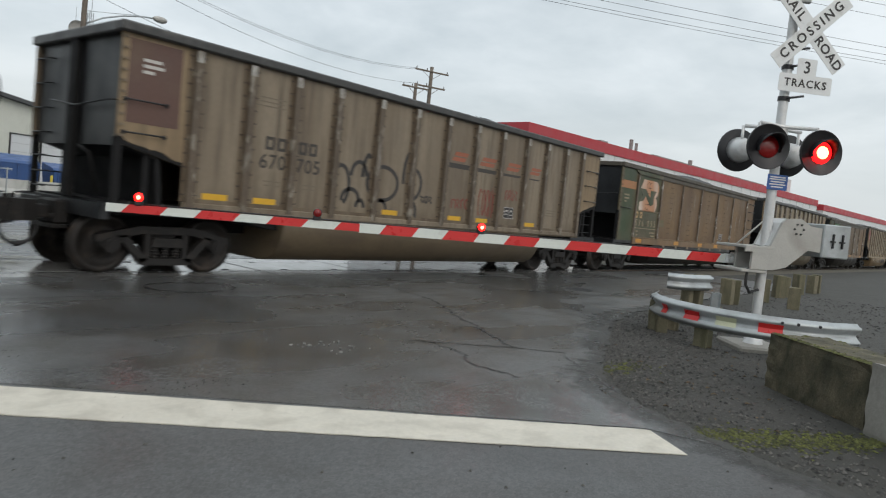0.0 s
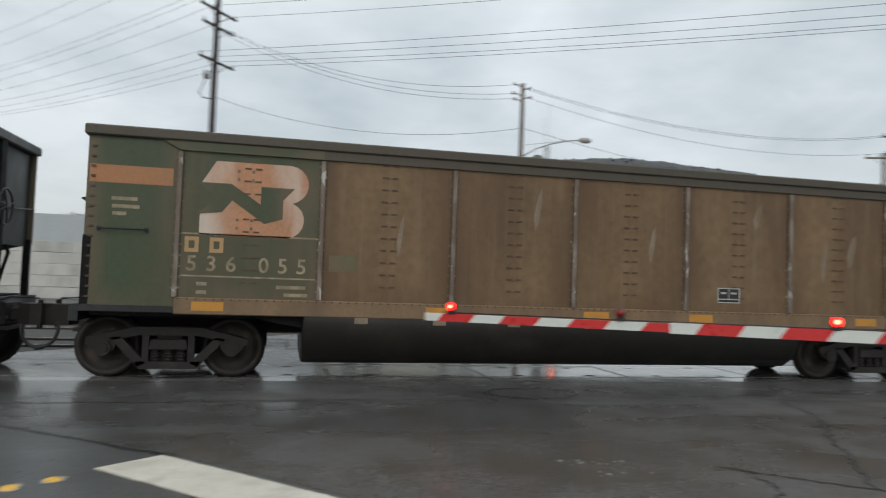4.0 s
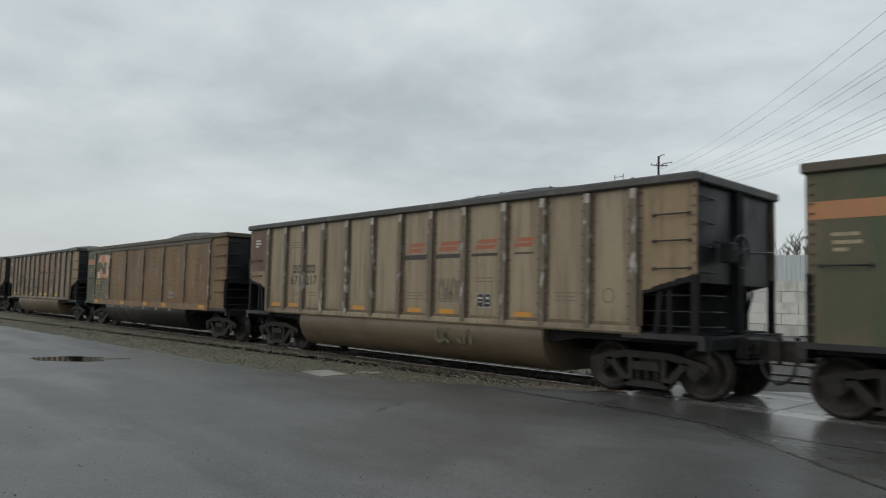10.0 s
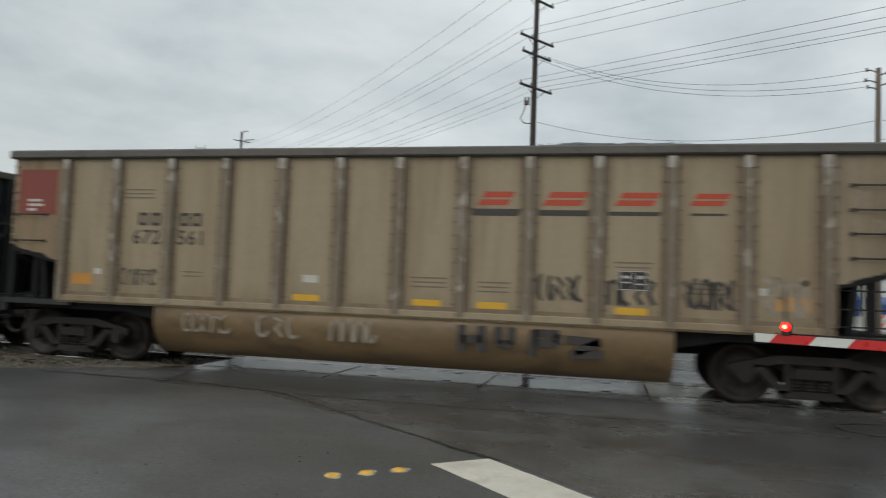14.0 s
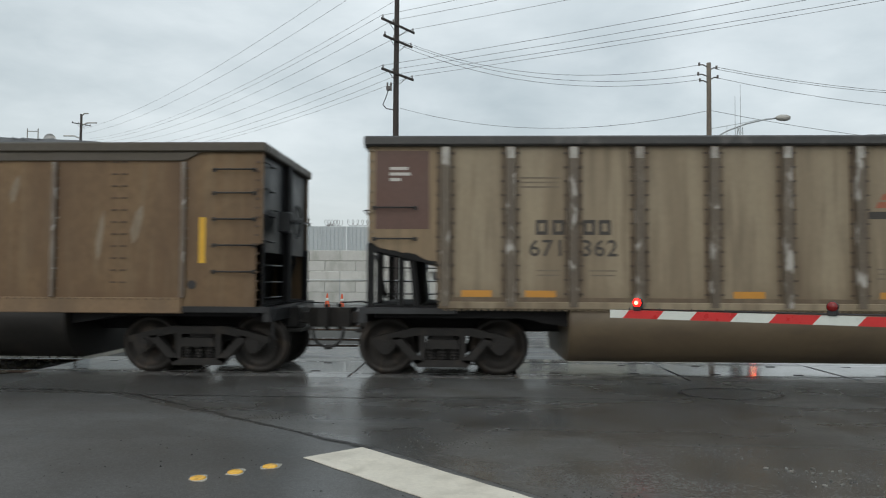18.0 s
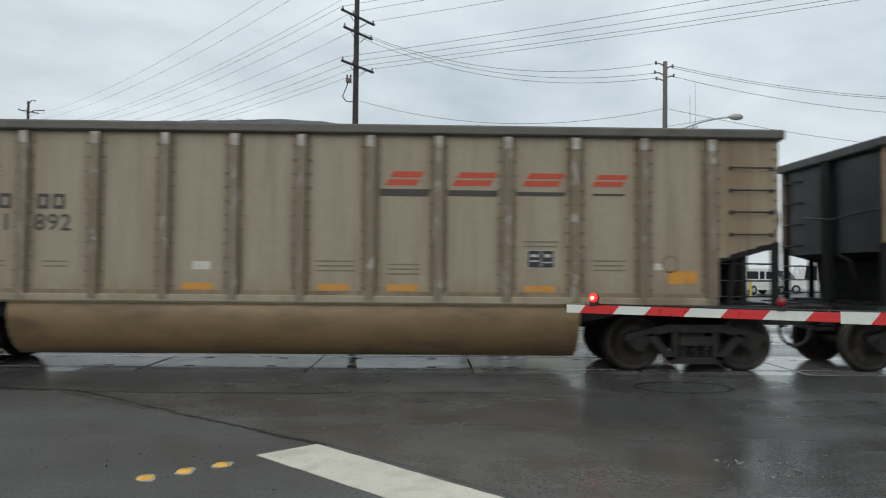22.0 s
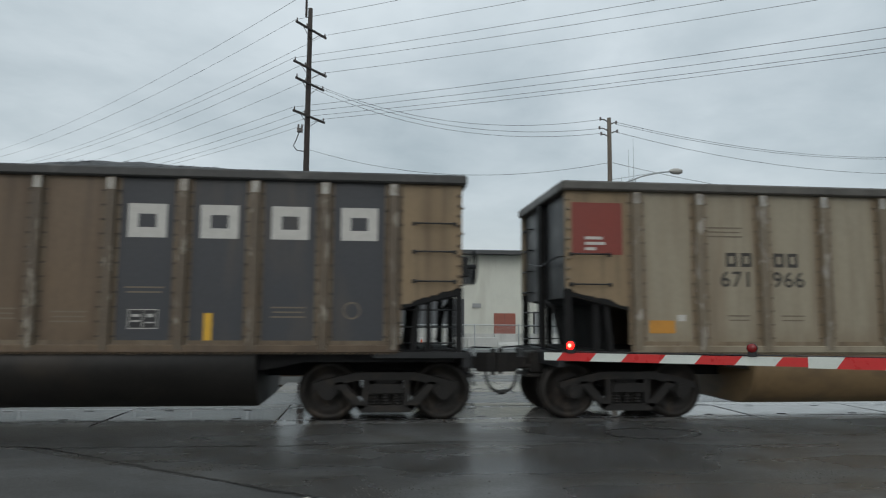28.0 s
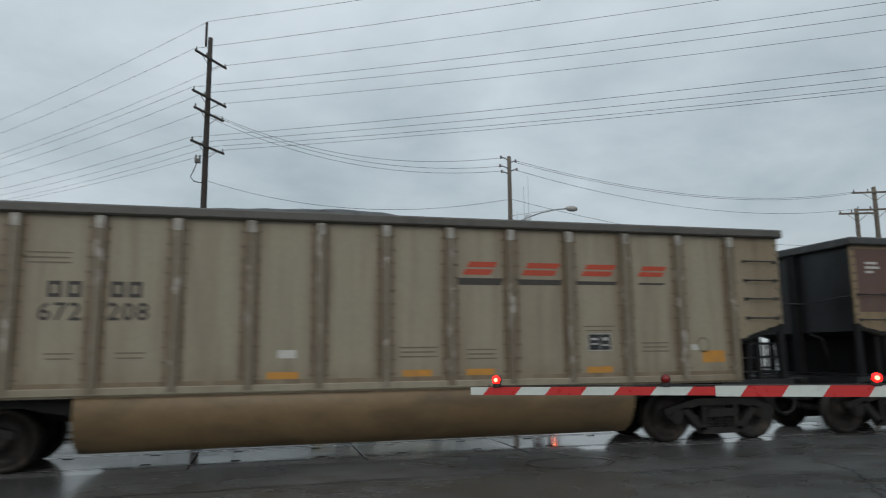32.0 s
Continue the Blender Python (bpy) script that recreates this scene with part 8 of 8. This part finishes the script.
def van(x, y, turn, l=4.9, h=1.95, label="white panel van parked beyond the tracks"):
    th = thing("van", label, "van", pose(x, y, 0, 0, 0, turn), group="parked white vehicles")
    side = [(-l / 2, 0.35), (l / 2, 0.35), (l / 2 + 0.02, 0.75), (l / 2 - 0.15, 0.95), (l / 2 - 0.95, 1.10), (l / 2 - 1.55, h - 0.08), (l / 2 - 1.8, h), (-l / 2 + 0.15, h), (-l / 2, h - 0.15)]
    part("body", Geo().prism(side, -0.93, 0.93, "Y"), "vehicle_white", th)
    for s in (-1, 1):
        for x0, x1 in ((-l / 2 + 0.35, -l / 2 + 1.4), (-l / 2 + 1.55, l / 2 - 2.6), (l / 2 - 2.45, l / 2 - 1.55)):
            part("side_window", Geo().prism([(x0, 1.15), (x1, 1.15), (x1 - (0.15 if x1 > 0.5 else 0), h - 0.2), (x0, h - 0.2)], s * 0.925, s * 0.938, "Y"), "glass", th)
        for wx in (-l / 2 + 0.95, l / 2 - 0.95):
            wh = part("wheel", Geo().lathe([(-0.11, 0.0), (-0.11, 0.3), (-0.09, 0.34), (0.09, 0.34), (0.11, 0.3), (0.11, 0.0)], 18, "Y"), "rubber", th, "", pose(wx, s * 0.85, 0.34))
            part("rim", Geo().lathe([(s * 0.112, 0.0), (s * 0.115, 0.17), (s * 0.1, 0.2)], 14, "Y"), "galv", wh)
    part("windscreen", Geo().prism([(-0.8, 0.0), (0.8, 0.0), (0.72, 0.78), (-0.72, 0.78)], -0.01, 0.012, "Z", Matrix.Translation((l / 2 - 0.97, 0, 1.14)) @ Matrix.Rotation(radians(-90), 4, "Z") @ Matrix.Rotation(radians(180 - 126), 4, "X")), "glass", th)
    part("bumper", Geo().box(l / 2 - 0.1, l / 2 + 0.08, -0.9, 0.9, 0.35, 0.6, ch=0.03), "frame_dark", th)
    for s in (-1, 1):
        part("headlight", Geo().box(l / 2 - 0.05, l / 2 + 0.035, s * 0.7 - 0.13, s * 0.7 + 0.13, 0.68, 0.86, ch=0.02), "galv", th)
        part("tail_light", Geo().box(-l / 2 - 0.02, -l / 2 + 0.05, s * 0.85 - 0.06, s * 0.85 + 0.06, 0.8, 1.2), "lens_dark", th)


van(21.4, 38.5, 192)
van(25.2, 39.5, 20, 4.6, 1.9, "white sport utility vehicle parked beyond the tracks")
van(31.0, 42.0, 170, 5.4, 2.3, "white delivery van parked in the yard")
for i, (x, y) in enumerate(((17.3, 37.5), (20.6, 36.5), (22.3, 36.5), (23.3, 36.6))):
    solid("bollard", Geo().lathe([(0, 0.085), (1.05, 0.085), (1.12, 0.05), (1.13, 0)], 12, "Z"), "post_yellow", "yellow steel bollard in the yard", "bollard", pose(x, y, 0), group="yellow bollards")
for i, (x, y, h) in enumerate(((38.0, 39.0, 2.3), (39.6, 38.6, 2.5), (41.2, 39.4, 2.2))):
    tank = thing("storage_tote", "white plastic storage tote in a steel cage", "tote", pose(x, y, 0, 0, 0, 15 * i), group="storage totes")
    part("tank", Geo().box(-0.55, 0.55, -0.5, 0.5, 0.0, h, ch=0.08), "vehicle_white", tank)
    for q in (-0.58, -0.2, 0.2, 0.58):
        part("cage_bar", Geo().cyl((q, -0.53, 0.0), (q, -0.53, h), 0.025, n=6), "frame_dark", tank)
    for z in (0.4, h * 0.5, h * 0.85):
        part("cage_hoop", Geo().cyl((-0.6, -0.54, z), (0.6, -0.54, z), 0.022, n=6), "frame_dark", tank)

# signal on the far side
FAR = Vector((12.63, 18.78, 0))
sig2 = thing("crossing_signal", "far railway crossing signal seen from behind", "crossing signal")
part("mast", Geo().cyl(FAR, FAR + Vector((0, 0, 5.0)), 0.065, n=12), "alu_paint", sig2)
crossbuck(sig2, FAR + FACE * 0.13 + Vector((0, 0, 4.3)))
for s, lit in ((-1, False), (1, True)):
    flash_lamp(sig2, FAR + FACE * 0.3 + SIDE * 0.38 * s + Vector((0, 0, 2.57)), lit)
part("lamp_arm", Geo().tube([FAR + FACE * 0.1 - SIDE * 0.4 + Vector((0, 0, 2.9)), FAR + FACE * 0.1 + SIDE * 0.4 + Vector((0, 0, 2.9))], 0.03, 8), "alu_paint", sig2)

# lattice mast with a dish
tw = thing("lattice_mast", "steel lattice radio mast with dish and whip antennas", "radio mast", pose(28.4, 60, 0))
for a in range(3):
    c, s = 0.5 * math.cos(a * 2.094), 0.5 * math.sin(a * 2.094)
    part("leg", Geo().cyl((c, s, 0), (c * 0.6, s * 0.6, 17.0), 0.04, n=6), "galv", tw)
for k in range(22):
    z = 0.5 + k * 0.75
    f = 1 - 0.4 * z / 17
    for a in range(3):
        p, q = a * 2.094, (a + 1) * 2.094
        part("lattice_bar", Geo().cyl((0.5 * f * math.cos(p), 0.5 * f * math.sin(p), z), (0.5 * f * math.cos(q), 0.5 * f * math.sin(q), z + 0.75), 0.022, n=4, caps=False), "galv", tw)
part("dish", Geo().lathe([(-0.25, 0.85), (-0.1, 0.8), (0.05, 0.5), (0.1, 0.0)], 20, "Y", (-1.3, -0.3, 15.0)), "grey_cast", tw, "round grey antenna dish")
part("dish_arm", Geo().tube([(-1.3, 0, 15.0), (0, 0, 15.0)], 0.05, 6).tube([(-1.3, 0, 15.0), (-1.3, 0, 12.4), (0, 0, 12.4)], 0.04, 6), "galv", tw)
for x, z in ((-0.45, 20.2), (0.1, 21.4), (-1.3, 17.2)):
    part("antenna", Geo().cyl((x, 0, 14.5), (x, 0, z), 0.035, 0.02, 6), "galv", tw)

# long warehouse with a red fascia
d = Vector((156.4 - 56.8, 20.5 - 27.0)).normalized()
ang = math.degrees(math.atan2(d.y, d.x))
wh = thing("warehouse", "long white warehouse with a red fascia band", "warehouse", pose(56.8, 27.0, 0, 0, 0, ang))
part("wall", Geo().box(0, 98, 0, 26, 0, 9.9), "wall_white", wh)
part("fascia", Geo().box(-0.12, 98, -0.12, 26.1, 9.75, 10.95), "fascia_red", wh, "red painted fascia band")
part("roof", Geo().box(0.3, 97.5, 0.3, 25.5, 10.5, 10.8), "roof_grey", wh)
for k in range(24):
    part("wall_seam", Geo().box(4 * k + 1.0, 4 * k + 1.06, -0.03, 0, 0, 9.75), "metal_sheet", wh)
for x, h, r in ((26.0, 12.9, 0.25), (27.4, 12.6, 0.2), (44.0, 12.4, 0.3)):
    part("roof_vent", Geo().cyl((x, 3, 10.8), (x, 3, h), r, n=10), "roof_grey", wh)
for x in (17.0, 38.0, 60.0):
    part("roof_unit", Geo().box(x, x + 1.6, 2, 3.6, 10.8, 11.6), "roof_grey", wh)
part("clerestory", Geo().box(46, 96, 10, 22, 10.8, 13.4), "roof_grey", wh)
wh2 = thing("warehouse", "far white warehouse with a red fascia band", "warehouse", pose(156.4, 19.8, 0, 0, 0, ang))
part("wall", Geo().box(0, 120, 0, 30, 0, 9.2), "wall_white", wh2)
part("fascia", Geo().box(-0.12, 120, -0.12, 30.1, 9.1, 10.3), "fascia_red", wh2)
part("chimney", Geo().cyl((-6, 6, 0), (-6, 6, 14.5), 1.1, n=16), "wall_white", wh2)

# far left building with roof equipment
fb = thing("grain_building", "distant grey building with rooftop equipment", "building", pose(-62.5, 86.5, 0))
part("wall", Geo().box(-8, 6, 0, 18, 0, 19.6), "metal_sheet", fb)
part("roof", Geo().box(-8.3, 6.3, -0.3, 18.3, 19.6, 20.0), "roof_grey", fb)
part("roof_unit", Geo().box(0.2, 1.6, 0.2, 1.4, 20.0, 20.7).box(2.6, 4.4, 0.4, 1.6, 20.0, 20.55), "roof_grey", fb)
part("roof_dish", Geo().lathe([(0.0, 1.0), (0.15, 0.9), (0.3, 0.5), (0.36, 0.0)], 18, "Y", (2.0, 0.2, 21.0)), "vehicle_white", fb, "pale round dish on the roof")
for x in (-1.2, 0.4):
    part("ladder_post", Geo().cyl((x, 0.0, 20.0), (x, 0.0, 22.7), 0.08, n=6), "grey_cast", fb)
part("ladder_rail", Geo().cyl((-1.2, 0.0, 22.3), (0.4, 0.0, 22.3), 0.06, n=6), "grey_cast", fb)


# ---------------------------------------------------------------- trees behind the yard
def bare_tree(x, y, h, seed):
    r = random.Random(seed)
    tree = thing("bare_tree", "leafless winter tree with fine twigs", "tree", pose(x, y, 0), group="bare trees")
    trunk, crown = Geo(), Geo()

    def grow(p, d, l, rad, depth):
        q = p + d * l
        (trunk if depth < 2 else crown).cyl(p, q, rad, rad * 0.68, 6 if depth < 3 else 4, caps=False)
        if depth >= 6:
            return
        for k in range(2 if depth < 1 else 3):
            e = (d + Vector((r.uniform(-1, 1), r.uniform(-1, 1), r.uniform(-0.25, 0.8))) * 0.62).normalized()
            grow(p.lerp(q, r.uniform(0.65, 1.0)), e, l * r.uniform(0.6, 0.82), max(0.02, rad * 0.58), depth + 1)

    grow(Vector((0, 0, 0)), Vector((0, 0, 1)), h * 0.27, h * 0.022, 0)
    part("trunk", trunk, "bark", tree)
    part("crown", crown, "bark", tree)


for i, (x, y, h) in enumerate(((-24, 60, 10.5), (-28, 64, 11), (-33, 60, 9.5), (-20, 66, 9.5), (32, 75, 9.5), (-15, 62, 8.8))):
    bare_tree(x, y, h, 200 + i)


def conifer(x, y, h, seed):
    r = random.Random(seed)
    tree = thing("conifer", "dark green conifer behind the roofs", "tree", pose(x, y, 0), group="conifers")
    part("trunk", Geo().cyl((0, 0, 0), (0, 0, h * 0.95), h * 0.02, h * 0.004, 8), "bark", tree)
    g = Geo()
    for k in range(int(h * 26)):
        z = h * (0.15 + 0.85 * r.random())
        rad = (h - z) * 0.24 * r.uniform(0.4, 1.1) + 0.05
        a = r.uniform(0, 6.283)
        c, s = math.cos(a), math.sin(a)
        w = 0.12 + 0.1 * r.random()
        g.add([(0.05 * c, 0.05 * s, z), (rad * c - w * s, rad * s + w * c, z - rad * 0.25), (rad * c * 1.15, rad * s * 1.15, z - rad * 0.4), (rad * c + w * s, rad * s - w * c, z - rad * 0.25)], [(0, 1, 2, 3)])
    part("crown", g, "needle", tree)


for i, (x, y, h) in enumerate(((16.0, 74, 10.3), (-17.5, 66, 8.3), (-40, 75, 10), (13.5, 80, 10.2))):
    conifer(x, y, h, 300 + i)
g = Geo()
r = random.Random(55)
for i in range(900):
    x, y = r.uniform(-60, 12), r.uniform(11.5, 19)
    if x > -9 + (y - 10.7) * -0.4:
        continue
    s = r.uniform(0.06, 0.16)
    g.add([(x - 0.03, y, -0.05), (x + 0.03, y, -0.05), (x + r.uniform(-0.08, 0.08), y + r.uniform(-0.05, 0.05), s)], [(0, 1, 2)])
solid("weeds", g, "grass", "sparse green weeds beyond the tracks", "grass", kind="stuff")


# ---------------------------------------------------------------- what moves
def motions():
    """The train rolls to the left and gathers a little speed; its wheels turn."""
    for k, (car, wheels) in CARS.items():
        walk(car, [(t, pose(train_x(t) + PITCH * k, 0, 0)) for t in range(0, 33)])
        for ws in wheels:
            p = ws.location.copy()
            rows = []
            for i in range(0, 321):
                t = i / 10
                a = math.degrees((train_x(t) - train_x(0)) / WHEEL_R)
                rows.append((t, pose(p.x, p.y, p.z) @ Matrix.Rotation(radians(a), 4, "Y")))
            walk(ws, rows)


motions()
